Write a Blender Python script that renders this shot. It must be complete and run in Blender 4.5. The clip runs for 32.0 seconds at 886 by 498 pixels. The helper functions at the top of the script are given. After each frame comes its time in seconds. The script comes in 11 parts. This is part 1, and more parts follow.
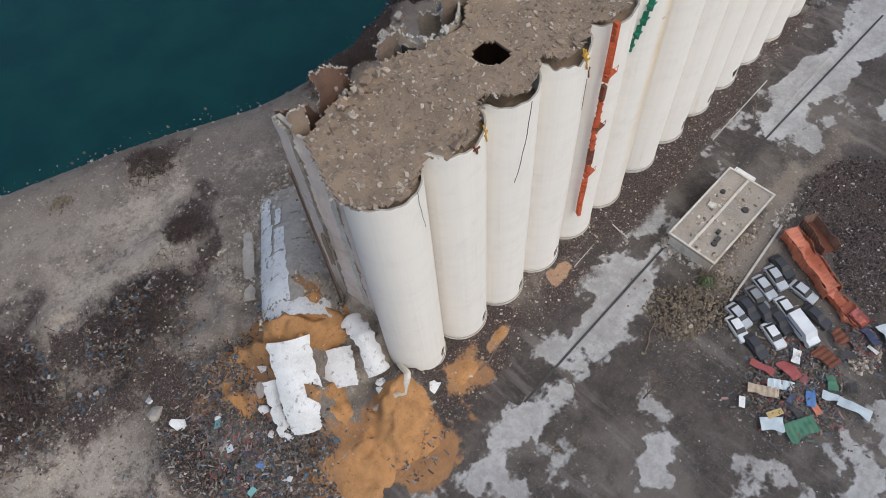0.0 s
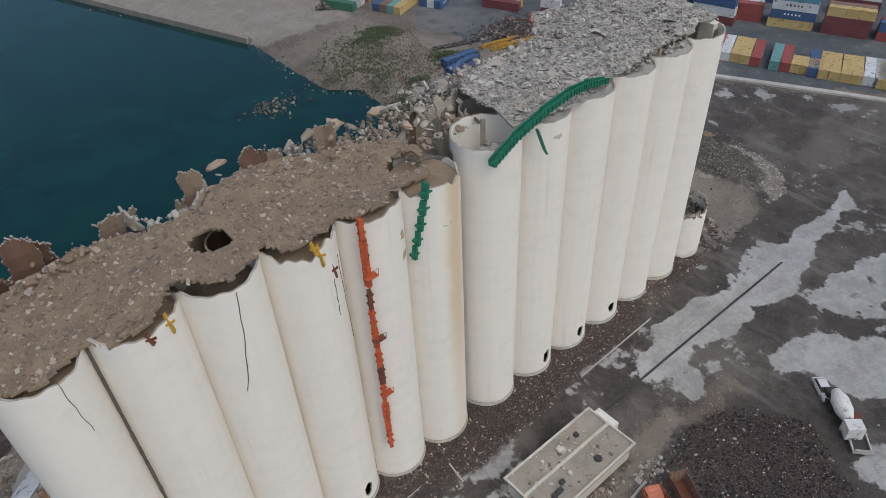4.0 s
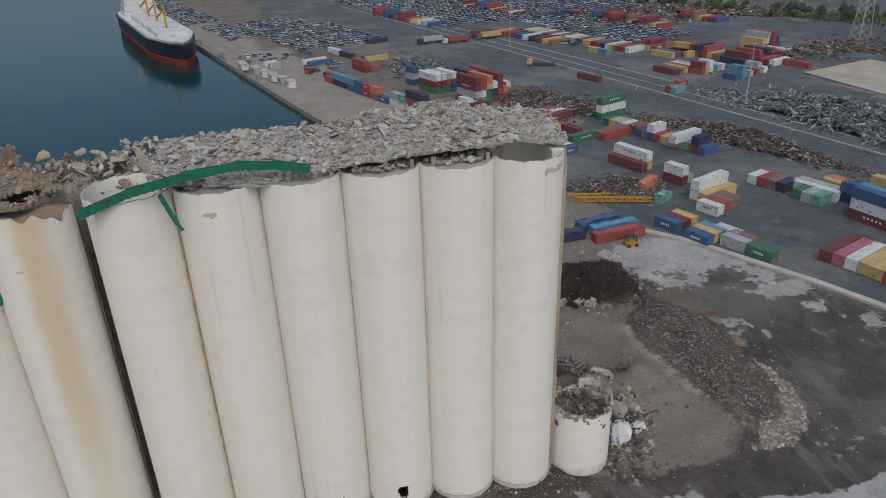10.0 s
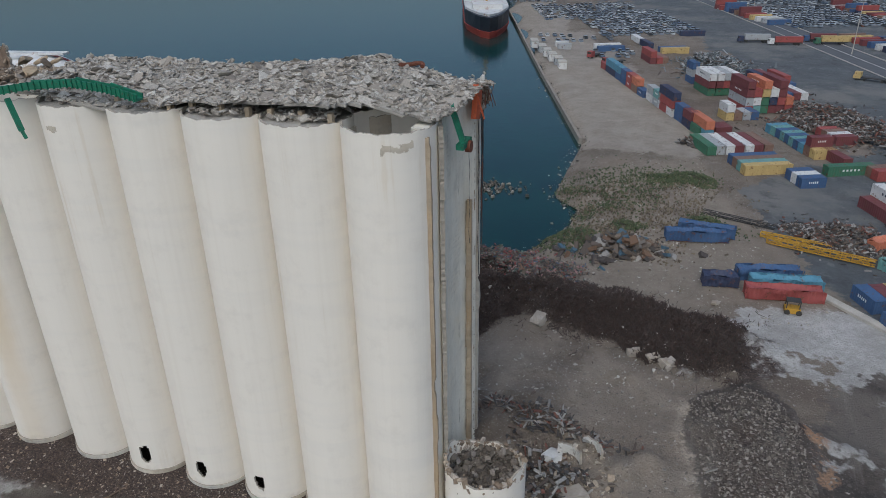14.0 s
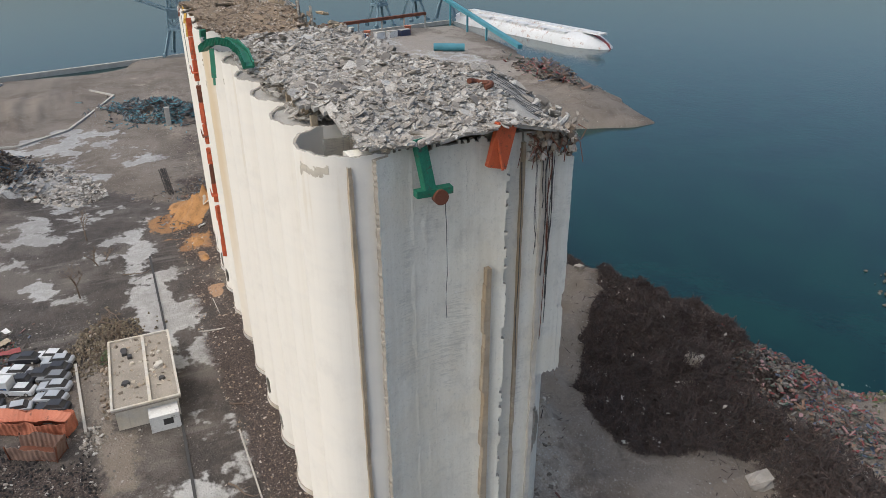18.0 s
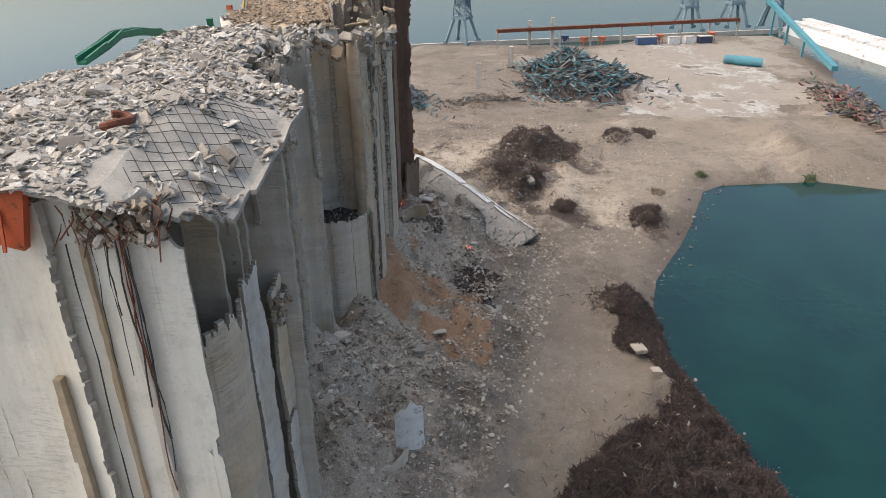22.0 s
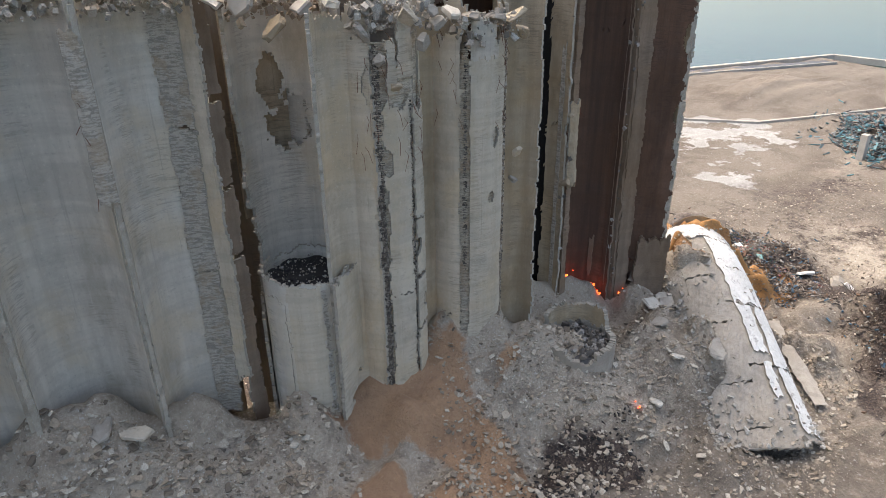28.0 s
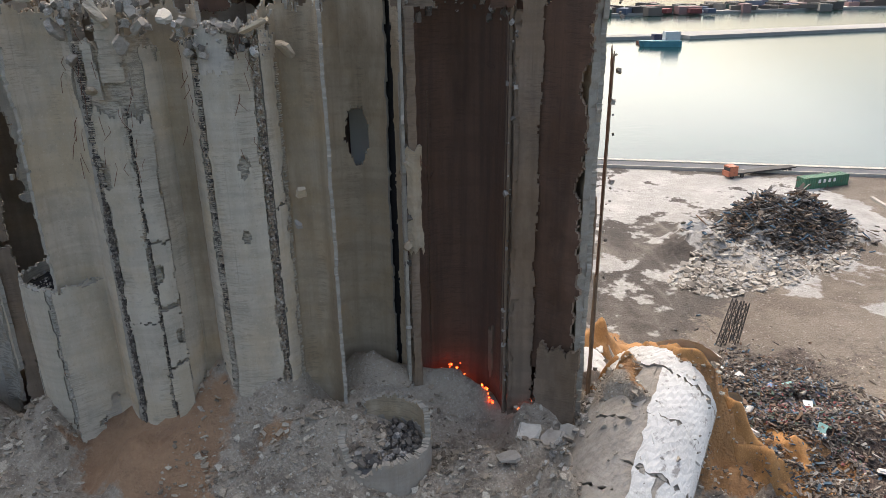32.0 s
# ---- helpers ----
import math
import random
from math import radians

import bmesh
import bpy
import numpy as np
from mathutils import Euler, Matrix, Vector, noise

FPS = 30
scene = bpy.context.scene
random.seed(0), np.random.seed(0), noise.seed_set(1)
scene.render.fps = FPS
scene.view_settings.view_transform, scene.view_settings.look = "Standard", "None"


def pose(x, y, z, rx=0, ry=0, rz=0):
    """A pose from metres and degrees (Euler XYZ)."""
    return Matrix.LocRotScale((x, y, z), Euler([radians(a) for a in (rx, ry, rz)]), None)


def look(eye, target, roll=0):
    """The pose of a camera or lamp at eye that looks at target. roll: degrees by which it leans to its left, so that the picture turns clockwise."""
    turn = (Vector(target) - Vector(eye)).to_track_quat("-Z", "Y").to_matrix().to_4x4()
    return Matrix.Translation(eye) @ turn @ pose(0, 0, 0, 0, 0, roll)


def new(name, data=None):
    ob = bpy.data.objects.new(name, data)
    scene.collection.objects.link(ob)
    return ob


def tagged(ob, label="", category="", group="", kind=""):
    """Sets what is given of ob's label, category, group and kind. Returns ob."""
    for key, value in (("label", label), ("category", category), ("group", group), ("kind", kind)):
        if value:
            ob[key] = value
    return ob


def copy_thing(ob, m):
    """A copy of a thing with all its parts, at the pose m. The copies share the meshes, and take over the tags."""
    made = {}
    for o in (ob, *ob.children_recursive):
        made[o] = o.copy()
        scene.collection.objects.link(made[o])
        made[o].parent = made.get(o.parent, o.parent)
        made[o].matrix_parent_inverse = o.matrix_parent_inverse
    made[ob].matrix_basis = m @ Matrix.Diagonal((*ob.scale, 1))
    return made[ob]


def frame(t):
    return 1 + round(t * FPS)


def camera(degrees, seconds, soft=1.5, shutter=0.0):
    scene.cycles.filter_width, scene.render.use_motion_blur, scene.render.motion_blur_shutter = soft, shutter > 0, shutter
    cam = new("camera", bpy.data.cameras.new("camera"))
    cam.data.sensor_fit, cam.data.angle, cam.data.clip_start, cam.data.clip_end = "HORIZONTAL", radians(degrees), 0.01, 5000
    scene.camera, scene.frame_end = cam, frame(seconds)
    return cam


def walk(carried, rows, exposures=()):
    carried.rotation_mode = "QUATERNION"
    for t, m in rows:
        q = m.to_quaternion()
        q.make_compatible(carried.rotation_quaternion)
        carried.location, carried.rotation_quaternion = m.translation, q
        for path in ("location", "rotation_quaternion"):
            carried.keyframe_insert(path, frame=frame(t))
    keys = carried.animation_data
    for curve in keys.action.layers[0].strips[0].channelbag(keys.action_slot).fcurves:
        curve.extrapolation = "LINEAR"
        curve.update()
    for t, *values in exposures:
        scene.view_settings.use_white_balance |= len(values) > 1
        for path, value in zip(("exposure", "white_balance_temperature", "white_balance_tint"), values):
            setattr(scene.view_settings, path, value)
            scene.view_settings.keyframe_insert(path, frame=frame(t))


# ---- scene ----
cam = camera(63.8, 32.0, 0.85)
METRES, EYE, TILT, LEAN, TURN = 378.0, 100.5, 0.0, 0.0, -40.9
ROWS = [
    (0.0, 0.0, 0.0, 0.0, -5.08, -59.68, 2.98),
    (0.5, 0.0053, 0.0004, -0.0039, -5.06, -59.63, 2.97),
    (1.0, 0.0131, 0.001, -0.0085, -5.02, -57.54, 2.95),
    (1.5, 0.0212, 0.0018, -0.0122, -4.97, -54.8, 2.86),
    (2.0, 0.0318, 0.0025, -0.0166, -4.92, -51.61, 2.78),
    (2.5, 0.042, 0.0034, -0.0202, -4.41, -48.92, 2.66),
    (3.0, 0.0546, 0.0045, -0.0245, -3.03, -45.8, 2.52),
    (3.5, 0.0664, 0.0056, -0.0281, -1.68, -43.13, 2.37),
    (4.0, 0.0807, 0.0073, -0.0321, 0.06, -40.09, 2.19),
    (4.5, 0.0936, 0.0088, -0.0357, 1.61, -37.36, 2.06),
    (6.5, 0.1545, 0.0183, -0.051, 7.75, -26.43, 1.84),
    (7.0, 0.1709, 0.0227, -0.0555, 9.01, -26.29, 1.85),
    (7.5, 0.1844, 0.0285, -0.0594, 11.38, -26.29, 1.84),
    (8.0, 0.1987, 0.0374, -0.0638, 13.73, -26.32, 1.79),
    (8.5, 0.2104, 0.0466, -0.0675, 15.5, -26.34, 1.81),
    (9.0, 0.2227, 0.0585, -0.0718, 19.15, -26.29, 1.72),
    (9.5, 0.2333, 0.0697, -0.0754, 23.49, -26.22, 1.65),
    (10.0, 0.2448, 0.0832, -0.0792, 28.39, -26.19, 1.51),
    (10.5, 0.2541, 0.0957, -0.0825, 32.63, -26.21, 1.39),
    (11.0, 0.2641, 0.1092, -0.0861, 37.12, -26.17, 1.35),
    (11.5, 0.2742, 0.1229, -0.0897, 41.55, -26.16, 1.27),
    (12.0, 0.2849, 0.1364, -0.0931, 46.61, -26.21, 1.15),
    (12.5, 0.2946, 0.1505, -0.0966, 47.64, -26.25, 1.06),
    (13.0, 0.3023, 0.1654, -0.0986, 47.71, -26.23, 1.09),
    (13.5, 0.3078, 0.1809, -0.0992, 52.28, -26.17, 1.05),
    (14.0, 0.3124, 0.1966, -0.0998, 59.21, -26.09, 0.88),
    (14.5, 0.3157, 0.2126, -0.1003, 66.71, -26.03, 0.74),
    (16.5, 0.3113, 0.2767, -0.1026, 89.9, -25.99, 0.57),
    (17.0, 0.3059, 0.2918, -0.1031, 95.89, -26.0, 0.55),
    (17.5, 0.299, 0.3062, -0.1038, 101.64, -25.96, 0.48),
    (18.0, 0.2905, 0.3198, -0.1043, 106.63, -25.96, 0.42),
    (18.5, 0.2804, 0.3326, -0.1049, 111.49, -26.03, 0.44),
    (19.0, 0.2693, 0.3443, -0.1055, 116.36, -26.06, 0.44),
    (19.5, 0.2571, 0.355, -0.1062, 121.08, -26.07, 0.42),
    (20.0, 0.2438, 0.3644, -0.1069, 125.26, -26.08, 0.47),
    (20.5, 0.2297, 0.3728, -0.1076, 129.39, -26.06, 0.46),
    (21.0, 0.215, 0.38, -0.1084, 132.54, -26.03, 0.55),
    (21.5, 0.1994, 0.3857, -0.1092, 134.29, -26.07, 0.59),
    (22.0, 0.1834, 0.3906, -0.11, 135.76, -26.09, 0.66),
    (22.5, 0.1674, 0.3928, -0.1111, 137.23, -26.12, 0.73),
    (23.0, 0.152, 0.3927, -0.1125, 143.31, -26.09, 0.68),
    (23.5, 0.1371, 0.3904, -0.1137, 147.97, -26.11, 0.62),
    (24.0, 0.1228, 0.3862, -0.1151, 152.01, -26.16, 0.48),
    (24.5, 0.1095, 0.3807, -0.1165, 154.31, -26.2, 0.43),
    (25.0, 0.0943, 0.3735, -0.1182, 157.34, -26.16, 0.52),
    (25.5, 0.0806, 0.3667, -0.1194, 161.21, -26.21, 0.53),
    (26.0, 0.0647, 0.3589, -0.121, 165.64, -26.17, 0.63),
    (26.5, 0.0505, 0.3534, -0.1227, 169.95, -26.21, 0.66),
    (28.5, -0.0126, 0.3402, -0.1307, 191.39, -26.48, 0.66),
    (29.0, -0.029, 0.3344, -0.1328, 195.65, -26.01, 0.65),
    (29.5, -0.0427, 0.3278, -0.1347, 199.32, -25.61, 0.65),
    (30.0, -0.0574, 0.3184, -0.1367, 203.55, -24.9, 0.65),
    (30.5, -0.0695, 0.3092, -0.1385, 207.23, -24.08, 0.64),
    (31.0, -0.0823, 0.2973, -0.1403, 211.17, -23.17, 0.61),
    (31.5, -0.0927, 0.286, -0.142, 213.76, -22.38, 0.59),
    (32.0, -0.1037, 0.2721, -0.1439, 216.18, -21.27, 0.6),
]
walk(cam, [(t, pose(0, 0, EYE, TILT, LEAN, TURN) @ pose(METRES * x, METRES * y, METRES * z, 90 + pitch, roll, yaw)) for t, x, y, z, yaw, pitch, roll in ROWS],
     [(0, 0.06, 5820, 7), (4, -0.28, 5800, 6), (8, -0.34, 5900, 6), (12, -0.50, 5820, 5), (14, -0.36, 5720, 4), (18, 0.24, 6180, 6), (23, 0.98, 6900, 9), (26, 1.20, 6680, 9), (29, 1.40, 7100, 9), (32, 1.02, 6950, 9)])

# ---- light ----
SUN_DIR = Vector((0.0, -0.58, 0.80)).normalized()
world = bpy.data.worlds.new("sky")
scene.world = world
world.use_nodes = True
wn = world.node_tree.nodes
sky = wn.new("ShaderNodeTexSky")
sky.sky_type, sky.sun_disc = "NISHITA", False
sky.sun_elevation, sky.sun_rotation = radians(54), radians(180)
sky.air_density, sky.dust_density, sky.ozone_density = 1.0, 5.0, 1.0
wn["Background"].inputs["Strength"].default_value = 0.15
world.node_tree.links.new(sky.outputs[0], wn["Background"].inputs[0])
sun = new("sun", bpy.data.lights.new("sun", "SUN"))
sun.data.energy, sun.data.angle, sun.data.color = 0.80, radians(105), (1.0, 0.95, 0.87)
sun.matrix_world = look(SUN_DIR * 400, (0, 0, 0))


# ---- materials ----
def lin(c):
    return tuple(v / 12.92 if v <= 0.04045 else ((v + 0.055) / 1.055) ** 2.4 for v in c)


class Net:
    """Small wrapper to write node graphs briefly."""

    def __init__(self, name):
        self.m = bpy.data.materials.new(name)
        self.m.use_nodes = True
        self.t = self.m.node_tree
        self.b = self.t.nodes["Principled BSDF"]
        self.pos = self.t.nodes.new("ShaderNodeNewGeometry").outputs["Position"]

    def put(self, node, socket, value):
        if isinstance(value, bpy.types.NodeSocket):
            self.t.links.new(value, node.inputs[socket])
        else:
            node.inputs[socket].default_value = value

    def noise(self, scale, detail=5, rough=0.6, stretch=None, pos=None):
        n = self.t.nodes.new("ShaderNodeTexNoise")
        n.inputs["Scale"].default_value, n.inputs["Detail"].default_value = scale, detail
        n.inputs["Roughness"].default_value = rough
        p = pos or self.pos
        if stretch:
            v = self.t.nodes.new("ShaderNodeVectorMath")
            v.operation = "MULTIPLY"
            self.put(v, 0, p)
            v.inputs[1].default_value = stretch
            p = v.outputs[0]
        self.put(n, "Vector", p)
        return n.outputs["Fac"]

    def ramp(self, fac, lo, hi, a=0.0, b=1.0):
        n = self.t.nodes.new("ShaderNodeMapRange")
        n.interpolation_type = "SMOOTHSTEP"
        self.put(n, 0, fac)
        for i, v in enumerate((lo, hi, a, b)):
            n.inputs[i + 1].default_value = v
        return n.outputs[0]

    def math(self, op, a, b=0.0):
        n = self.t.nodes.new("ShaderNodeMath")
        n.operation = op
        self.put(n, 0, a)
        self.put(n, 1, b)
        return n.outputs[0]

    def mix(self, fac, a, b, mode="MIX"):
        n = self.t.nodes.new("ShaderNodeMix")
        n.data_type, n.blend_type = "RGBA", mode
        self.put(n, 0, fac)
        for i, v in ((6, a), (7, b)):
            self.put(n, i, v if isinstance(v, bpy.types.NodeSocket) else (*v[:3], 1))
        return n.outputs[2]

    def attr(self, name, channel=None):
        n = self.t.nodes.new("ShaderNodeAttribute")
        n.attribute_name = name
        if channel is None:
            return n.outputs["Color"]
        s = self.t.nodes.new("ShaderNodeSeparateColor")
        self.put(s, 0, n.outputs["Color"])
        return s.outputs[channel]

    def axis(self, i):
        s = self.t.nodes.new("ShaderNodeSeparateXYZ")
        self.put(s, 0, self.pos)
        return s.outputs[i]

    def island(self):
        return self.t.nodes.new("ShaderNodeNewGeometry").outputs["Random Per Island"]

    def rand(self):
        return self.t.nodes.new("ShaderNodeObjectInfo").outputs["Random"]

    def colours(self, fac, cols):
        n = self.t.nodes.new("ShaderNodeValToRGB")
        n.color_ramp.interpolation = "CONSTANT"
        e = n.color_ramp.elements
        while len(e) < len(cols):
            e.new(0.5)
        for i, c in enumerate(cols):
            e[i].position, e[i].color = i / len(cols), (*c, 1)
        self.put(n, 0, fac)
        return n.outputs[0]

    def done(self, colour, rough=0.9, bump=None, dist=0.05, strength=0.6, metal=0.0):
        self.put(self.b, "Base Color", colour if isinstance(colour, bpy.types.NodeSocket) else (*colour, 1))
        self.put(self.b, "Roughness", rough)
        self.put(self.b, "Metallic", metal)
        if bump is not None:
            n = self.t.nodes.new("ShaderNodeBump")
            n.inputs["Distance"].default_value, n.inputs["Strength"].default_value = dist, strength
            self.put(n, "Height", bump)
            self.put(self.b, "Normal", n.outputs[0])
        return self.m


def simple(name, c, rough=0.7, amount=0.3, scale=1.5, metal=0.0, rust=None):
    """Painted or plain surface with wear at two scales."""
    n = Net(name)
    big, fine = n.noise(scale * 0.3, 4), n.noise(scale * 6, 4)
    col = n.mix(n.ramp(big, 0.3, 0.7, 0, amount), c, tuple(v * 0.55 for v in c))
    col = n.mix(n.ramp(fine, 0.45, 0.75, 0, amount), col, tuple(min(1, v * 1.25 + 0.02) for v in c))
    if rust:
        col = n.mix(n.ramp(n.noise(scale, 6, 0.7), 0.55, 0.68), col, rust)
    return n.done(col, rough, fine, 0.02, 0.4, metal)


def speckled(name, cols, rough=0.9, bump=8.0, metal=0.0):
    """Loose pieces, each with a tone of its own."""
    n = Net(name)
    col = n.colours(n.island(), cols)
    f = n.noise(bump, 4)
    col = n.mix(n.ramp(f, 0.3, 0.75, 0, 0.5), col, (0.12, 0.10, 0.085))
    return n.done(col, rough, f, 0.05, 0.5, metal)


def white_silo(name="white_silo_paint", ochre=None):
    n = Net(name)
    streak = n.noise(1.0, 6, 0.6, (1.6, 1.6, 0.035))
    thin = n.noise(1.0, 4, 0.7, (7, 7, 0.10))
    blotch = n.noise(0.10, 5, 0.65)
    bands = n.noise(1.0, 2, 0.5, (0.02, 0.02, 0.75))
    col = n.mix(n.ramp(streak, 0.42, 0.75, 0, 0.16), (0.80, 0.75, 0.665), (0.64, 0.575, 0.48))
    col = n.mix(n.ramp(bands, 0.45, 0.65, 0, 0.14), col, (0.66, 0.635, 0.59))
    col = n.mix(n.ramp(n.math("MULTIPLY", streak, blotch), 0.34, 0.44, 0, 0.24), col, (0.62, 0.51, 0.34))
    col = n.mix(n.ramp(thin, 0.68, 0.84, 0, 0.10), col, (0.42, 0.39, 0.34))
    col = n.mix(n.ramp(n.noise(0.35, 6, 0.7), 0.50, 0.70, 0, 0.22), col, (0.60, 0.555, 0.49))
    if ochre is not None:
        off = n.math("ABSOLUTE", n.math("SUBTRACT", n.axis(0), ochre))
        band = n.math("MULTIPLY", n.ramp(n.math("ADD", off, n.math("MULTIPLY", n.noise(0.25, 4), 1.4)), 1.0, 3.0, 1, 0), n.ramp(n.axis(2), 4.0, 34.0, 0.25, 0.8))
        col = n.mix(band, col, (0.62, 0.47, 0.27))
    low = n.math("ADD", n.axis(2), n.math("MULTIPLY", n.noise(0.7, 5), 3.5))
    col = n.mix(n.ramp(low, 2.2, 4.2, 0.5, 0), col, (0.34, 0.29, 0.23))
    chips = n.noise(2.2, 6, 0.8)
    col = n.mix(n.ramp(chips, 0.72, 0.76, 0, 0.6), col, (0.40, 0.37, 0.33))
    return n.done(col, 0.75, n.math("ADD", streak, n.math("MULTIPLY", chips, 0.3)), 0.10, 0.35)


def raw_concrete(name, c, dark, comb=0.35, stain=0.4, grime=0.55, bands=0.38):
    """Bare slip-formed concrete: soft lift bands, vertical stains, pits and patches of torn horizontal lines."""
    n = Net(name)
    streak = n.noise(1.0, 5, 0.6, (0.9, 0.9, 0.035))
    drip = n.noise(1.0, 4, 0.65, (3.2, 3.2, 0.07))
    fine = n.noise(3.5, 7, 0.75)
    big = n.noise(0.14, 5, 0.65)
    lift = n.noise(1.0, 3, 0.6, (0.06, 0.06, 0.8))
    lines = n.noise(1.0, 3, 0.7, (0.7, 0.7, 6.5))
    col = n.mix(n.ramp(streak, 0.35, 0.7, 0, 0.8), c, dark)
    col = n.mix(n.ramp(lift, 0.42, 0.62, 0, bands), col, tuple(v * 0.6 for v in c))
    col = n.mix(n.ramp(big, 0.45, 0.64, 0, stain), col, (c[0] * 0.95, c[1] * 0.80, c[2] * 0.58))
    col = n.mix(n.ramp(n.noise(0.33, 6, 0.7), 0.52, 0.66, 0, 0.35), col, tuple(v * 0.58 for v in c))
    col = n.mix(n.ramp(drip, 0.60, 0.76, 0, 0.4), col, tuple(v * 0.42 for v in c))
    col = n.mix(n.ramp(fine, 0.54, 0.70, 0, 0.45), col, tuple(v * 0.5 for v in c))
    col = n.mix(n.ramp(fine, 0.44, 0.32, 0, 0.3), col, tuple(min(0.85, v * 1.3) for v in c))
    col = n.mix(n.ramp(n.noise(0.10, 7, 0.68, (1, 1, 0.4)), 0.50, 0.66, 0, grime), col, (c[0] * 0.42, c[1] * 0.36, c[2] * 0.28))
    torn = n.math("MULTIPLY", n.ramp(lines, 0.50, 0.58), n.ramp(n.noise(0.27, 4, 0.6, (1, 1, 0.3)), 0.52, 0.60, 0, comb))
    col = n.mix(torn, col, tuple(v * 0.35 for v in c))
    return n.done(col, 0.92, n.math("SUBTRACT", n.math("ADD", fine, n.math("MULTIPLY", lift, 0.3)), torn), 0.10, 0.6)


def torn_edge(name, c):
    """Wall torn along its courses: close horizontal lines of snapped concrete and steel."""
    n = Net(name)
    lines = n.noise(1.0, 4, 0.75, (1.3, 1.3, 6.0))
    spots = n.noise(2.6, 5, 0.75)
    col = n.mix(n.ramp(lines, 0.44, 0.58), c, tuple(v * 0.62 for v in c))
    col = n.mix(n.ramp(spots, 0.55, 0.68, 0, 0.7), col, tuple(min(0.8, v * 1.2) for v in c))
    col = n.mix(n.ramp(n.noise(0.5, 4), 0.5, 0.65, 0, 0.5), col, (c[0] * 0.8, c[1] * 0.65, c[2] * 0.5))
    return n.done(col, 0.95, n.math("ADD", n.math("SUBTRACT", 1.0, lines), spots), 0.22, 0.9)


def ground_material():
    n = Net("port_ground")
    A, B, C = n.attr("cover_a"), n.attr("cover_b"), n.attr("cover_c")

    def ch(col, i):
        s = n.t.nodes.new("ShaderNodeSeparateColor")
        n.put(s, 0, col)
        return s.outputs[i]

    edge = n.math("ADD", n.math("MULTIPLY", n.noise(0.13, 6, 0.62), 0.6), n.math("MULTIPLY", n.noise(1.1, 6, 0.7), 0.4))
    fine, grit, wide = n.noise(4.0, 6, 0.75), n.noise(9.0, 3, 0.7), n.noise(0.03, 4)
    mid = n.noise(0.45, 7, 0.75)
    speck = n.noise(2.9, 2, 0.5)
    chips = n.noise(5.5, 2, 0.5)
    patch = n.noise(0.11, 5, 0.65)

    def cover(mask, soft=0.10):
        return n.ramp(n.math("ADD", mask, n.math("MULTIPLY", n.math("SUBTRACT", edge, 0.5), 2.0)), 0.5 - soft, 0.5 + soft)

    def stones(col, tone, amount):
        a = n.math("MULTIPLY", n.ramp(speck, 0.655, 0.685), n.ramp(patch, 0.36, 0.56, 0, amount))
        b = n.math("MULTIPLY", n.ramp(chips, 0.67, 0.70), n.ramp(patch, 0.30, 0.5, 0.2 * amount, amount))
        return n.mix(n.math("MAXIMUM", a, b), col, tone)

    earth = n.mix(n.ramp(edge, 0.35, 0.65), (0.20, 0.167, 0.134), (0.145, 0.116, 0.09))
    earth = n.mix(n.ramp(wide, 0.4, 0.65, 0, 0.5), earth, (0.245, 0.21, 0.172))
    earth = n.mix(n.ramp(fine, 0.52, 0.70, 0, 0.7), earth, (0.35, 0.315, 0.27))
    earth = n.mix(n.ramp(grit, 0.58, 0.70, 0, 0.65), earth, (0.09, 0.075, 0.06))
    earth = n.mix(n.ramp(n.noise(0.055, 7, 0.7), 0.46, 0.60, 0, 0.8), earth, (0.125, 0.097, 0.074))
    earth = n.mix(n.ramp(mid, 0.53, 0.66, 0, 0.7), earth, (0.12, 0.098, 0.078))
    col = stones(earth, (0.48, 0.45, 0.40), 0.6)
    rub = n.mix(n.ramp(fine, 0.42, 0.62), (0.36, 0.30, 0.237), (0.47, 0.405, 0.325))
    rub = n.mix(n.ramp(mid, 0.48, 0.62, 0, 0.75), rub, (0.20, 0.162, 0.126))
    rub = n.mix(n.ramp(n.noise(0.07, 5, 0.6), 0.47, 0.62, 0, 0.6), rub, (0.40, 0.345, 0.275))
    rub = stones(rub, (0.55, 0.52, 0.47), 0.9)
    col = n.mix(cover(ch(B, 2), 0.2), col, rub)
    asph = n.mix(n.ramp(edge, 0.35, 0.65), (0.046, 0.038, 0.033), (0.098, 0.082, 0.069))
    asph = n.mix(n.ramp(n.noise(0.05, 6, 0.65), 0.46, 0.62, 0, 0.6), asph, (0.185, 0.16, 0.136))
    asph = n.mix(n.ramp(n.noise(1.0, 5, 0.6, (0.35, 0.06, 0.2)), 0.54, 0.70, 0, 0.5), asph, (0.22, 0.195, 0.17))
    asph = n.mix(n.ramp(mid, 0.55, 0.7, 0, 0.5), asph, (0.030, 0.027, 0.026))
    asph = n.mix(n.ramp(fine, 0.56, 0.74, 0, 0.5), asph, (0.23, 0.21, 0.19))
    asph = stones(asph, (0.34, 0.32, 0.295), 0.3)
    col = n.mix(cover(ch(A, 0)), col, asph)
    pale = n.mix(n.ramp(edge, 0.4, 0.62), (0.47, 0.46, 0.44), (0.31, 0.295, 0.275))
    pale = n.mix(n.ramp(mid, 0.52, 0.68, 0, 0.5), pale, (0.21, 0.195, 0.18))
    pale = n.mix(n.ramp(fine, 0.56, 0.72, 0, 0.4), pale, (0.16, 0.15, 0.14))
    rim = n.math("ADD", n.math("MULTIPLY", n.noise(0.13, 4, 0.55), 0.78), n.math("MULTIPLY", n.noise(0.7, 4, 0.55), 0.22))
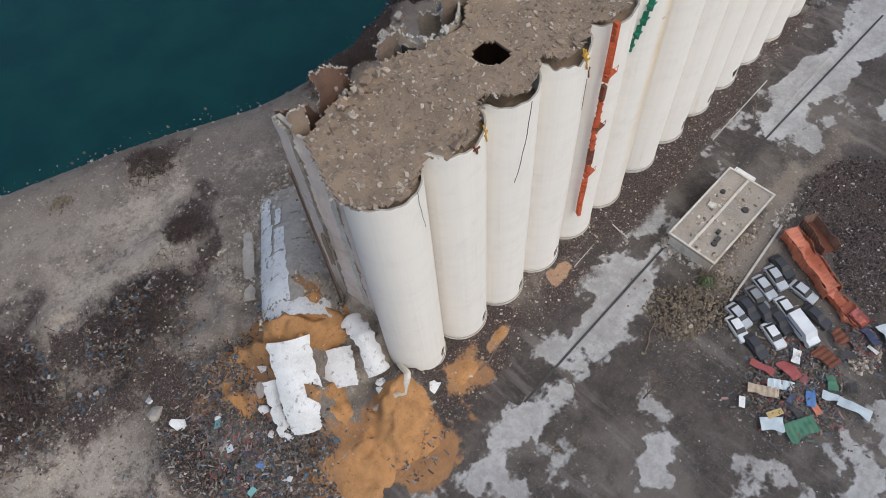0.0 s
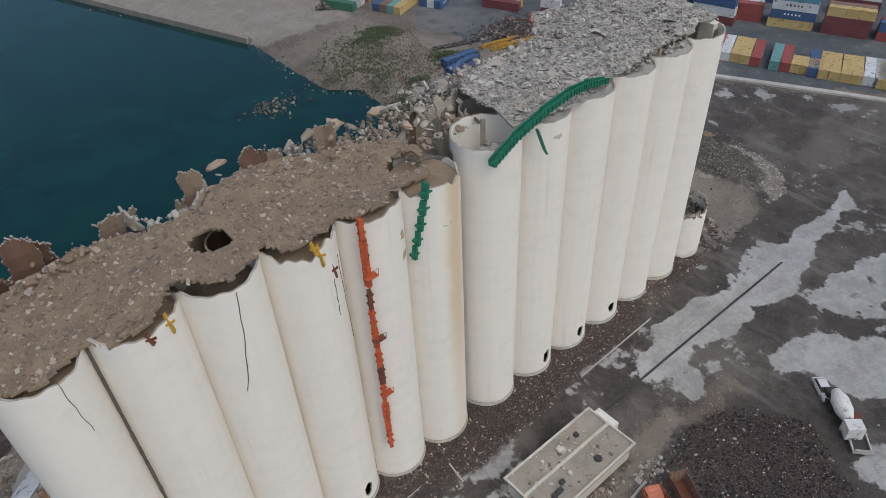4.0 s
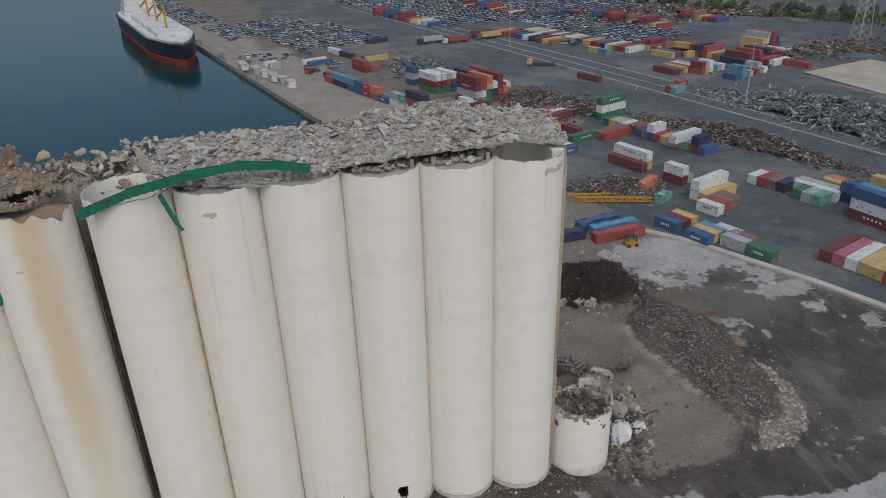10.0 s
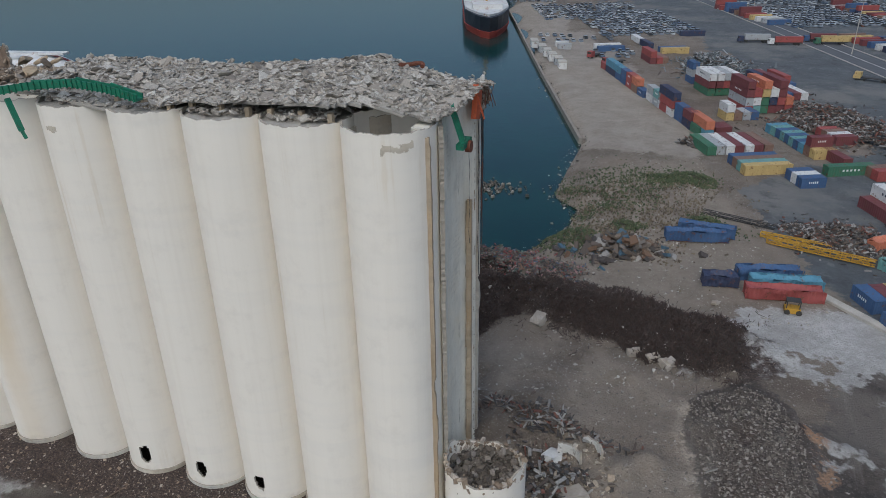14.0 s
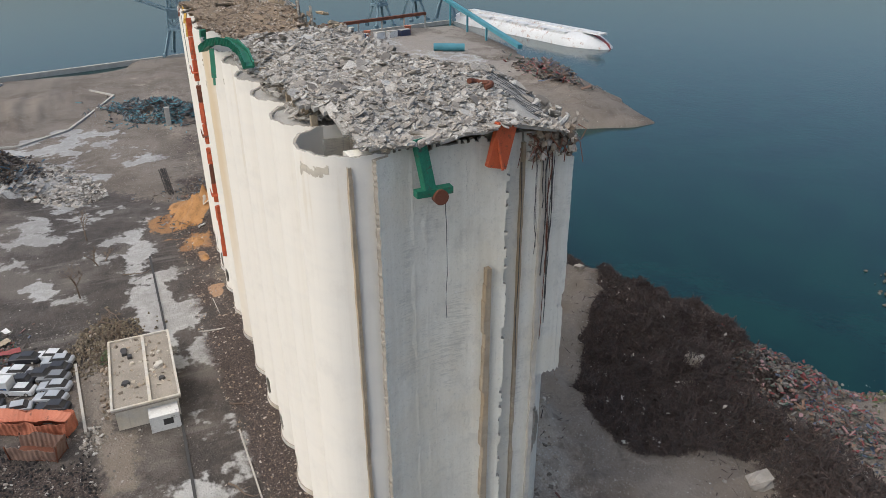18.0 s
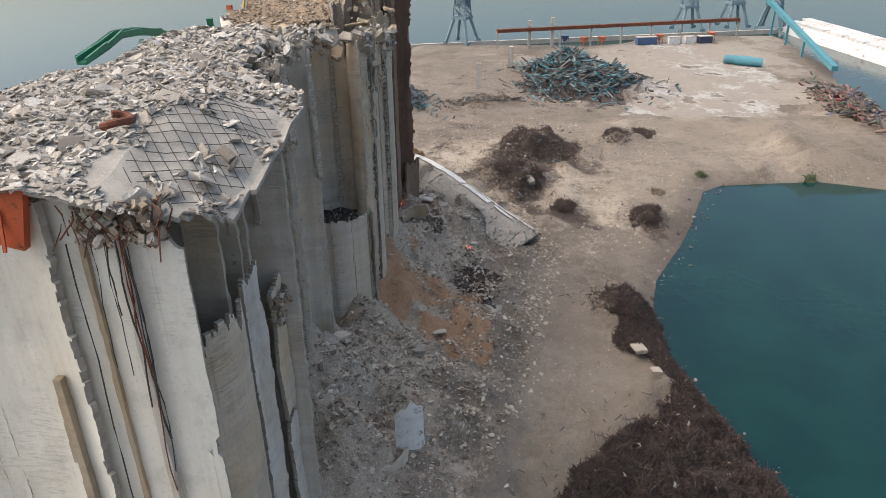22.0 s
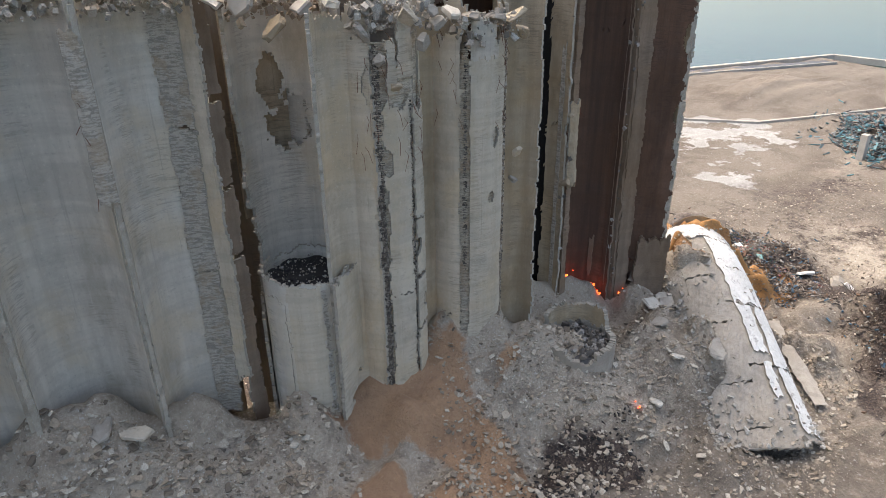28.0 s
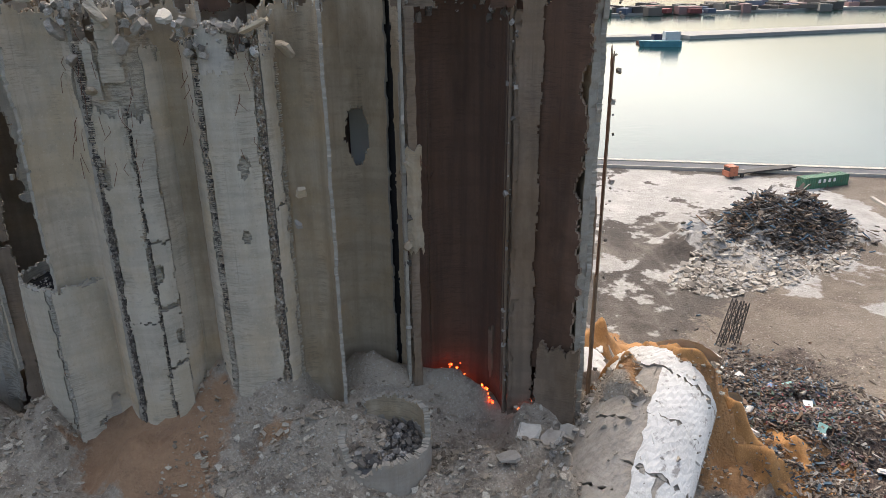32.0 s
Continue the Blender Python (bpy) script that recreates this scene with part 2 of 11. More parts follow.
    col = n.mix(n.ramp(n.math("ADD", ch(A, 1), n.math("MULTIPLY", n.math("SUBTRACT", rim, 0.5), 2.0)), 0.45, 0.56), col, pale)
    tar = n.mix(n.ramp(edge, 0.3, 0.7), (0.070, 0.078, 0.086), (0.115, 0.124, 0.132))
    tar = n.mix(n.ramp(n.noise(0.4, 5), 0.55, 0.7, 0, 0.5), tar, (0.19, 0.195, 0.195))
    tar = n.mix(n.ramp(n.noise(0.022, 6, 0.65), 0.46, 0.66, 0, 0.55), tar, (0.25, 0.235, 0.21))
    tar = n.mix(n.ramp(n.noise(0.09, 6, 0.7), 0.54, 0.68, 0, 0.6), tar, (0.048, 0.050, 0.054))
    col = n.mix(cover(ch(C, 0), 0.06), col, tar)
    quay = n.mix(n.ramp(edge, 0.35, 0.65), (0.34, 0.30, 0.255), (0.25, 0.215, 0.18))
    quay = stones(n.mix(n.ramp(mid, 0.52, 0.68, 0, 0.5), quay, (0.18, 0.15, 0.12)), (0.50, 0.47, 0.42), 0.5)
    col = n.mix(cover(ch(C, 1), 0.08), col, quay)
    soil = n.mix(n.ramp(fine, 0.4, 0.62), (0.030, 0.021, 0.018), (0.10, 0.072, 0.058))
    soil = stones(soil, (0.42, 0.38, 0.33), 0.6)
    col = n.mix(cover(ch(B, 0), 0.2), col, soil)
    green = n.mix(n.ramp(fine, 0.35, 0.65), (0.045, 0.075, 0.022), (0.13, 0.14, 0.055))
    col = n.mix(cover(ch(B, 1), 0.16), col, green)
    red = n.ramp(n.axis(0), 25.0, 40.0)
    grain = n.mix(red, n.mix(n.ramp(edge, 0.35, 0.65), (0.41, 0.215, 0.085), (0.28, 0.145, 0.065)), n.mix(n.ramp(edge, 0.35, 0.65), (0.43, 0.265, 0.155), (0.30, 0.18, 0.11)))
    grain = n.mix(n.ramp(fine, 0.56, 0.72, 0, 0.5), grain, (0.50, 0.36, 0.24))
    grain = n.mix(n.ramp(mid, 0.55, 0.68, 0, 0.45), grain, (0.17, 0.11, 0.07))
    col = n.mix(cover(ch(A, 2), 0.12), col, grain)
    sand = n.mix(n.ramp(edge, 0.35, 0.65), (0.275, 0.235, 0.19), (0.215, 0.18, 0.143))
    sand = n.mix(n.ramp(n.noise(0.06, 7, 0.7), 0.48, 0.62, 0, 0.6), sand, (0.19, 0.152, 0.118))
    sand = stones(n.mix(n.ramp(mid, 0.50, 0.64, 0, 0.45), sand, (0.16, 0.128, 0.098)), (0.42, 0.385, 0.335), 0.35)
    col = n.mix(cover(ch(C, 2), 0.18), col, sand)
    rough = n.ramp(n.math("MULTIPLY", ch(A, 1), n.ramp(edge, 0.45, 0.6)), 0.3, 0.6, 0.92, 0.6)
    return n.done(col, rough, n.math("ADD", n.math("ADD", fine, n.math("MULTIPLY", edge, 1.5)), n.math("ADD", speck, mid)), 0.30, 0.8)


def sea_material():
    n = Net("sea_water")
    w = n.noise(0.55, 4, 0.6)
    w2 = n.noise(0.08, 3, 0.5)
    col = n.mix(n.ramp(w2, 0.35, 0.65), (0.007, 0.039, 0.036), (0.0055, 0.029, 0.031))
    n.b.inputs["IOR"].default_value = 1.31
    return n.done(col, 0.12, n.math("ADD", w, w2), 0.12, 0.35)


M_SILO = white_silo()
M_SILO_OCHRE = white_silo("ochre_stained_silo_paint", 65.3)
M_CONC = raw_concrete("raw_concrete", (0.61, 0.57, 0.50), (0.48, 0.44, 0.38), 0.35, 0.4, 0.42)
M_CONC_WARM = raw_concrete("weathered_warm_concrete", (0.60, 0.525, 0.42), (0.49, 0.415, 0.315), 0.35, 0.45, 0.42)
M_PANEL = raw_concrete("weathered_skin_concrete", (0.57, 0.51, 0.415), (0.48, 0.42, 0.33), 0.3, 0.35, 0.35)
M_ENDWALL = raw_concrete("pale_end_wall_concrete", (0.79, 0.755, 0.66), (0.68, 0.64, 0.54), 0.25, 0.16, 0.22, 0.06)
M_CONC_PALE = raw_concrete("pale_concrete", (0.62, 0.59, 0.53), (0.48, 0.45, 0.39))
M_CONC_TAN = raw_concrete("grain_stained_concrete", (0.47, 0.385, 0.28), (0.34, 0.265, 0.18))
# burnt walls, and the shade-dark shaft below the north roof hole
M_CONC_BURNT_SHADE = raw_concrete("burnt_and_shaded_concrete", (0.145, 0.083, 0.055), (0.062, 0.040, 0.031), 0.3, 0.3)
M_SOOT = raw_concrete("sooty_concrete", (0.27, 0.20, 0.145), (0.17, 0.125, 0.09), 0.3, 0.3)
M_CONC_PINK = raw_concrete("dusty_pink_concrete", (0.70, 0.61, 0.54), (0.60, 0.51, 0.44), 0.25, 0.2, 0.15, 0.1)
M_DARKJOINT = simple("crumbled_dark_joint", (0.14, 0.12, 0.10), 0.95, 0.8, 9.0)
M_BROKEN = simple("broken_concrete", (0.40, 0.36, 0.30), 0.95, 0.6, 3.0)
M_COMB = torn_edge("torn_courses", (0.52, 0.475, 0.405))
M_COMB_WARM = torn_edge("torn_warm_courses", (0.57, 0.50, 0.40))
M_SEAM = speckled("pebbly_dark_seam", [(0.06, 0.05, 0.045), (0.13, 0.11, 0.09), (0.34, 0.30, 0.25), (0.09, 0.075, 0.06), (0.24, 0.20, 0.16)])
M_RUBBLE = speckled("grey_rubble", [(0.43, 0.40, 0.35), (0.36, 0.33, 0.285), (0.50, 0.47, 0.42), (0.29, 0.262, 0.225), (0.42, 0.375, 0.315), (0.56, 0.535, 0.485), (0.21, 0.188, 0.16)])
M_RUBBLE_WARM = speckled("dusty_rubble", [(0.43, 0.36, 0.275), (0.36, 0.295, 0.22), (0.51, 0.445, 0.355), (0.245, 0.195, 0.143), (0.40, 0.32, 0.235), (0.60, 0.54, 0.445), (0.16, 0.127, 0.095)])
M_RUBBLE_BROWN = speckled("brown_rubble", [(0.34, 0.26, 0.18), (0.28, 0.215, 0.15), (0.42, 0.35, 0.27), (0.23, 0.17, 0.12), (0.50, 0.44, 0.37)])
M_ROOF_CHIPS = speckled("brown_roof_rubble", [(0.27, 0.20, 0.135), (0.22, 0.163, 0.113), (0.34, 0.265, 0.19), (0.18, 0.133, 0.093), (0.25, 0.185, 0.125), (0.46, 0.39, 0.305)])
M_GRAVEL_DARK = speckled("brown_gravel", [(0.10, 0.085, 0.07), (0.15, 0.13, 0.105), (0.07, 0.06, 0.05), (0.22, 0.19, 0.16), (0.12, 0.10, 0.08), (0.30, 0.27, 0.235)])
M_GRAVEL = speckled("dark_gravel", [(0.14, 0.125, 0.11), (0.22, 0.20, 0.175), (0.09, 0.08, 0.07), (0.34, 0.31, 0.275), (0.18, 0.155, 0.13), (0.42, 0.39, 0.35)])
M_ROOF_BROWN = simple("grain_dust_roof", (0.255, 0.187, 0.122), 0.95, 0.6, 1.6)
M_ROOF_GREY = simple("rubble_dust_roof", (0.36, 0.338, 0.30), 0.95, 0.7, 1.6)
M_GROUND = ground_material()
M_SEA = sea_material()
M_ORANGE = simple("orange_red_steel", (0.50, 0.095, 0.030), 0.6, 0.5, 2.0, 0.0, (0.16, 0.055, 0.025))
M_GREEN = simple("green_steel", (0.015, 0.17, 0.095), 0.6, 0.7, 3.0, 0.0, (0.06, 0.05, 0.035))
M_YELLOW = simple("yellow_steel", (0.52, 0.30, 0.03), 0.6, 0.5, 2.0, 0.0, (0.17, 0.08, 0.03))
M_RUST = simple("rusted_steel", (0.15, 0.05, 0.025), 0.85, 0.6, 2.0)
M_DARKSTEEL = simple("dark_steel", (0.045, 0.042, 0.04), 0.7, 0.5, 3.0)
M_WHITE = simple("flaking_white_shell", (0.68, 0.67, 0.64), 0.8, 0.45, 1.0, 0.0, (0.30, 0.28, 0.26))
M_GRAIN = simple("spilled_grain", (0.40, 0.205, 0.075), 0.95, 0.8, 1.6, 0.0, (0.20, 0.11, 0.06))
M_ASH = simple("grey_ash", (0.13, 0.12, 0.115), 0.95, 0.8, 2.0)
M_DUSTY = raw_concrete("dusty_slab_concrete", (0.41, 0.37, 0.32), (0.32, 0.285, 0.24), 0.25, 0.2, 0.2)
# darker copy of the raw concrete: shade of deep recesses put into its colour
M_CONC_SHADED = raw_concrete("shade_dark_concrete", (0.31, 0.275, 0.23), (0.20, 0.175, 0.145))
# black of burnt grain and cinders, and of the backing that shades a slit
M_CHAR_SHADE = simple("charred_grain", (0.02, 0.018, 0.018), 0.9, 0.6, 4.0)


# ---- mesh helpers ----
rng = np.random.default_rng(7)


def link_mesh(name, me, mats, parent=None, smooth=False):
    for m in mats if isinstance(mats, (list, tuple)) else [mats]:
        me.materials.append(m)
    me.polygons.foreach_set("use_smooth", np.full(len(me.polygons), bool(smooth)))
    ob = new(name, me)
    if parent:
        ob.parent = parent
        ob.matrix_parent_inverse = parent.matrix_basis.inverted()
    return ob


def quads(name, V, F, mats, parent=None, smooth=False, index=None):
    """An object from arrays of corners and four-cornered faces."""
    me = bpy.data.meshes.new(name)
    V, F = np.asarray(V, np.float32), np.asarray(F, np.int32)
    me.vertices.add(len(V))
    me.vertices.foreach_set("co", V.ravel())
    me.loops.add(F.size)
    me.loops.foreach_set("vertex_index", F.ravel())
    me.polygons.add(len(F))
    me.polygons.foreach_set("loop_start", np.arange(0, F.size, F.shape[1], dtype=np.int32))
    if index is not None:
        me.polygons.foreach_set("material_index", np.asarray(index, np.int32))
    me.update(calc_edges=True)
    me.validate()
    return link_mesh(name, me, mats, parent, smooth)


def part(name, bm, mat, parent, label=""):
    me = bpy.data.meshes.new(name)
    bm.to_mesh(me)
    bm.free()
    return tagged(link_mesh(name, me, mat, parent), label)


def thing(name, place, label, category, group="", kind=""):
    ob = new(name)
    ob.empty_display_size = 0.5
    ob.matrix_basis = place if isinstance(place, Matrix) else Matrix.Translation(place)
    return tagged(ob, label, category, group, kind)


BOX = np.array([(-1, -1, -1), (1, -1, -1), (1, 1, -1), (-1, 1, -1), (-1, -1, 1), (1, -1, 1), (1, 1, 1), (-1, 1, 1)], float)
BOXF = np.array([(0, 3, 2, 1), (4, 5, 6, 7), (0, 1, 5, 4), (1, 2, 6, 5), (2, 3, 7, 6), (3, 0, 4, 7)])


def turns(n, tilt=180.0, r=rng):
    """Random rotation matrices: any heading, leaning up to tilt degrees."""
    a, b, c = r.uniform(0, 2 * np.pi, n), np.radians(r.uniform(-tilt, tilt, n)), np.radians(r.uniform(-tilt, tilt, n))
    z0, o = np.zeros(n), np.ones(n)
    Rz = np.stack([np.cos(a), -np.sin(a), z0, np.sin(a), np.cos(a), z0, z0, z0, o], 1).reshape(n, 3, 3)
    Ry = np.stack([np.cos(b), z0, np.sin(b), z0, o, z0, -np.sin(b), z0, np.cos(b)], 1).reshape(n, 3, 3)
    Rx = np.stack([o, z0, z0, z0, np.cos(c), -np.sin(c), z0, np.sin(c), np.cos(c)], 1).reshape(n, 3, 3)
    return Rz @ Ry @ Rx


ROCK = np.array([p for p in ((x, y, z) for x in (-1, 0, 1) for y in (-1, 0, 1) for z in (-1, 0, 1)) if any(p)], float)
ROCK /= np.linalg.norm(ROCK, axis=1)[:, None] ** 0.4


def rock_faces():
    """The four-cornered faces of a cube cut once each way, by the order of ROCK."""
    place = {tuple(np.sign(p).astype(int)): k for k, p in enumerate(ROCK)}
    F = []
    for ax in range(3):
        u, v = [q for q in range(3) if q != ax]
        for side in (-1, 1):
            for a, b in ((-1, -1), (0, -1), (0, 0), (-1, 0)):
                f = []
                for da, db in ((0, 0), (1, 0), (1, 1), (0, 1)):
                    p = [0, 0, 0]
                    p[ax], p[u], p[v] = side, a + da, b + db
                    f.append(place[tuple(p)])
                F.append(f if (side > 0) == (ax != 1) else f[::-1])
    return np.array(F)


ROCKF = rock_faces()


def chunks(C, D, R, jitter=0.0, r=rng):
    """Corners and faces of many blocks: centres, half sizes, turns, and how broken their corners are. Large broken ones are worn lumps."""
    n = len(C)
    big = D.max(1) > 0.3
    if jitter >= 0.25 and big.any():
        L = ROCK[None] * (1 + 0.26 * r.uniform(-1, 1, (big.sum(), 26, 3)))
        V = (np.einsum("nij,nkj->nki", R[big], L * D[big][:, None, :]) + C[big][:, None, :]).reshape(-1, 3)
        F = (ROCKF[None] + 26 * np.arange(big.sum())[:, None, None]).reshape(-1, 4)
        if big.all():
            return V, F
        V2, F2 = chunks(C[~big], D[~big], R[~big], jitter, r)
        return np.concatenate([V, V2]), np.concatenate([F, F2 + len(V)])
    L = np.broadcast_to(BOX, (n, 8, 3)) * (1 + jitter * r.uniform(-1, 1, (n, 8, 3)))
    V = np.einsum("nij,nkj->nki", R, L * D[:, None, :]) + C[:, None, :]
    F = (BOXF[None] + 8 * np.arange(n)[:, None, None]).reshape(-1, 4)
    return V.reshape(-1, 3), F


def scatter(name, C, D, mat, tilt=180, jitter=0.35, parent=None, label="", category="", r=rng):
    V, F = chunks(C, D, turns(len(C), tilt, r), jitter, r)
    ob = quads(name, V, F, mat, parent)
    return tagged(ob, label, category, "", "stuff")


def box(bm, x0, y0, z0, x1, y1, z1, m=None):
    vs = [bm.verts.new((x, y, z)) for z in (z0, z1) for x, y in ((x0, y0), (x1, y0), (x1, y1), (x0, y1))]
    if m is not None:
        for v in vs:
            v.co = m @ v.co
    for f in BOXF:
        bm.faces.new([vs[i] for i in f])
    return vs


def bar(bm, a, b, w, h=None):
    """A straight beam between two places."""
    a, b = Vector(a), Vector(b)
    d = b - a
    q = d.to_track_quat("Z", "Y").to_matrix().to_4x4()
    h = h or w
    box(bm, -w / 2, -h / 2, 0, w / 2, h / 2, d.length, Matrix.Translation(a) @ q)


def tube(bm, a, b, r0, r1, n=6):
    a, b = Vector(a), Vector(b)
    q = (b - a).to_track_quat("Z", "Y")
    rings = []
    for p, r in ((a, r0), (b, r1)):
        rings.append([bm.verts.new(p + q @ Vector((r * math.cos(k * 2 * math.pi / n), r * math.sin(k * 2 * math.pi / n), 0))) for k in range(n)])
    for k in range(n):
        bm.faces.new((rings[0][k], rings[0][(k + 1) % n], rings[1][(k + 1) % n], rings[1][k]))
    bm.faces.new(rings[1])
    bm.faces.new(rings[0][::-1])


def sweep(bm, path, rad, n=6):
    """One bent round bar along a line of places."""
    rings = []
    for k, p in enumerate(path):
        d = (Vector(path[min(k + 1, len(path) - 1)]) - Vector(path[max(k - 1, 0)])).to_track_quat("Z", "Y")
        rings.append([bm.verts.new(Vector(p) + d @ Vector((rad * math.cos(q * 2 * math.pi / n), rad * math.sin(q * 2 * math.pi / n), 0))) for q in range(n)])
    for a, b in zip(rings, rings[1:]):
        for q in range(n):
            bm.faces.new((a[q - 1], a[q], b[q], b[q - 1]))
    bm.faces.new(rings[-1])
    bm.faces.new(rings[0][::-1])


def wob(t, seed, scale=1.0):
    """Smooth wobble between -1 and 1 for an array."""
    t = np.asarray(t, float) * scale + seed * 17.3
    return (np.sin(t) + 0.6 * np.sin(2.37 * t + 1.1) + 0.4 * np.sin(5.13 * t + 2.3)) / 2.0


def jag(n, seed, rough=0.5):
    """Broken edge: n values between -1 and 1, with small steps."""
    r = np.random.default_rng(seed)
    a = np.interp(np.linspace(0, 1, n), np.linspace(0, 1, max(3, n // 5)), r.uniform(-1, 1, max(3, n // 5)))
    return (1 - rough) * a + rough * r.uniform(-1, 1, n)


def bite(n, seed):
    """A mostly straight broken edge with a few sudden bites, values between -1 and 1."""
    r = np.random.default_rng(seed + 77)
    e = 0.25 * jag(n, seed, 0.15) + 0.12 * r.uniform(-1, 1, n)
    for _ in range(max(1, n // 22)):
        a = r.integers(0, n)
        b = min(n, a + r.integers(2, 9))
        e[a:b] += r.uniform(-0.9, 0.9)
    return np.clip(e, -1, 1)


def shell(name, centre, R, z0, z1, a0, a1, mat, parent=None, thick=0.22, na=40, nz=48, holes=(), top=None, side0=0.0, side1=0.0, seed=1, bulge=None, bottom=None, power=1.0):
    """A curved wall of a silo between two angles (degrees), with thickness, broken edges and holes through it.
    top, bottom: raggedness in metres; side0, side1: raggedness of the upright edges in degrees; holes: (angle, height, half width in degrees, half height)."""
    u, v = np.linspace(0, 1, na + 1), np.linspace(0, 1, nz + 1) ** power
    r = np.random.default_rng(seed)
    lo = np.full(na + 1, z0, float) + (bottom or 0) * jag(na + 1, seed + 5, 0.4)
    hi = np.full(na + 1, z1, float)
    if callable(top):
        hi = hi + top(a0 + (a1 - a0) * u)
    elif top:
        hi = hi + top * jag(na + 1, seed + 1, 0.35)
    e0, e1 = a0 + side0 * bite(nz + 1, seed + 2), a1 + side1 * bite(nz + 1, seed + 3)
    A = np.radians(e0[:, None] + (e1 - e0)[:, None] * u[None])
    Z = lo[None] + (hi - lo)[None] * v[:, None]
    cx, cy = centre
    Ro = R + (bulge(A, Z) if bulge else 0)
    P, Q = [np.stack([cx + rad * np.cos(A), cy + rad * np.sin(A), Z], -1).reshape(-1, 3) for rad in (Ro, Ro - thick)]
    n, w = (na + 1) * (nz + 1), na + 1
    V = np.concatenate([P, Q])
    j, i = np.meshgrid(np.arange(nz), np.arange(na), indexing="ij")
    am, zm = np.degrees(A[:-1, :-1] + A[1:, 1:]) / 2, (Z[:-1, :-1] + Z[1:, 1:]) / 2
    keep = np.ones((nz, na), bool)
    for ha, hz, hw, hh in holes:
        da = (am - ha + 180) % 360 - 180
        wobble = 1 + 0.3 * np.sin(am * 0.19 + hz) + 0.25 * np.sin(zm * 1.3 + ha) + 0.15 * np.sin(zm * 3.7 + am * 0.4) + 0.05 * r.uniform(-1, 1, am.shape)
        keep &= (np.abs(da) / hw) ** 2.5 + (np.abs(zm - hz) / hh) ** 2.5 > wobble
    base = (j * w + i)
    q = np.stack([base, base + 1, base + w + 1, base + w], -1)
    out = q[keep]
    inn = (q[keep] + n)[:, ::-1]
    F = [out, inn]
    pad = np.zeros((nz + 2, na + 2), bool)
    pad[1:-1, 1:-1] = keep
    if abs(a1 - a0) >= 359.9:
        pad[1:-1, 0], pad[1:-1, -1] = keep[:, -1], keep[:, 0]
    for dj, di, c0, c1 in ((-1, 0, 0, 1), (1, 0, 2, 3), (0, -1, 3, 0), (0, 1, 1, 2)):
        rim = keep & ~pad[1 + dj:nz + 1 + dj, 1 + di:na + 1 + di]
        e = q[rim]
        F.append(np.stack([e[:, c1], e[:, c0], e[:, c0] + n, e[:, c1] + n], -1) + 2 * n)
    V = np.concatenate([V, V])
    k = [len(f) for f in F]
    idx = np.concatenate([np.zeros(k[0] + k[1]), np.ones(sum(k[2:]))])
    ob = quads(name, V, np.concatenate(F), mat if isinstance(mat, list) else [mat, M_BROKEN], parent, False, idx)
    sm = np.concatenate([np.ones(k[0] + k[1], bool), np.zeros(sum(k[2:]), bool)])
    if len(ob.data.polygons) == len(sm):
        ob.data.polygons.foreach_set("use_smooth", sm)
    return ob


# ---- ground and sea ----
LAND = np.array([(-17, -72), (-82, -54), (-163, -30), (-186, 55), (-222, 198), (-238, 204), (-150, 192), (-100, 186), (-38, 178), (-8, 169), (-6, 162), (-14, 140),
                 (-10, 117), (-6, 112), (12, 105.5), (25, 100), (37, 94), (49, 91), (58, 90), (69, 92), (77, 96), (89, 98.5), (100, 100), (112, 105), (118, 118),
                 (119, 130), (112, 137), (112, 154), (112.5, 180), (84.6, 263), (19, 469), (-160, 1000), (1600, 1600), (2600, -700), (420, -205), (100, -104)], float)


def inside(x, y, poly):
    c = np.zeros(x.shape, bool)
    for (x0, y0), (x1, y1) in zip(poly, np.roll(poly, -1, 0)):
        hit = (y0 > y) != (y1 > y)
        with np.errstate(divide="ignore", invalid="ignore"):
            c ^= hit & (x < (x1 - x0) * (y - y0) / (y1 - y0 + 1e-12) + x0)
    return c


def away(x, y, poly):
    d = np.full(x.shape, 1e9)
    for (x0, y0), (x1, y1) in zip(poly, np.roll(poly, -1, 0)):
        dx, dy = x1 - x0, y1 - y0
        t = np.clip(((x - x0) * dx + (y - y0) * dy) / (dx * dx + dy * dy), 0, 1)
        d = np.minimum(d, np.hypot(x - x0 - t * dx, y - y0 - t * dy))
    return d


def lattice(x, y, size, seed):
    """Smooth random field between 0 and 1."""
    r = np.random.default_rng(seed)
    g = r.random((128, 128))
    u, v = x / size, y / size
    i, j = np.floor(u).astype(int), np.floor(v).astype(int)
    a, b = u - i, v - j
    a, b = a * a * (3 - 2 * a), b * b * (3 - 2 * b)
    q = lambda m, n: g[m % 128, n % 128]
    return (q(i, j) * (1 - a) + q(i + 1, j) * a) * (1 - b) + (q(i, j + 1) * (1 - a) + q(i + 1, j + 1) * a) * b


def blot(x, y, cx, cy, rx, ry, turn=0.0):
    """One inside an ellipse, falling to nothing at its rim."""
    c, s = math.cos(radians(turn)), math.sin(radians(turn))
    u, v = ((x - cx) * c + (y - cy) * s) / rx, (-(x - cx) * s + (y - cy) * c) / ry
    q = np.hypot(u, v) + 0.9 * (lattice(x, y, 0.8 * min(rx, ry) + 1.0, 91) - 0.5) + 0.5 * (lattice(x, y, 0.3 * min(rx, ry) + 0.6, 93) - 0.5) + 0.35 * (lattice(x, y, 1.1, 92) - 0.5)
    return np.clip(1.35 - q, 0, 1) / 0.7 * 0.75


PEAK_X = [4, 12, 20, 28, 36, 44, 52, 60, 68, 76, 84, 92, 100, 110, 120, 130]
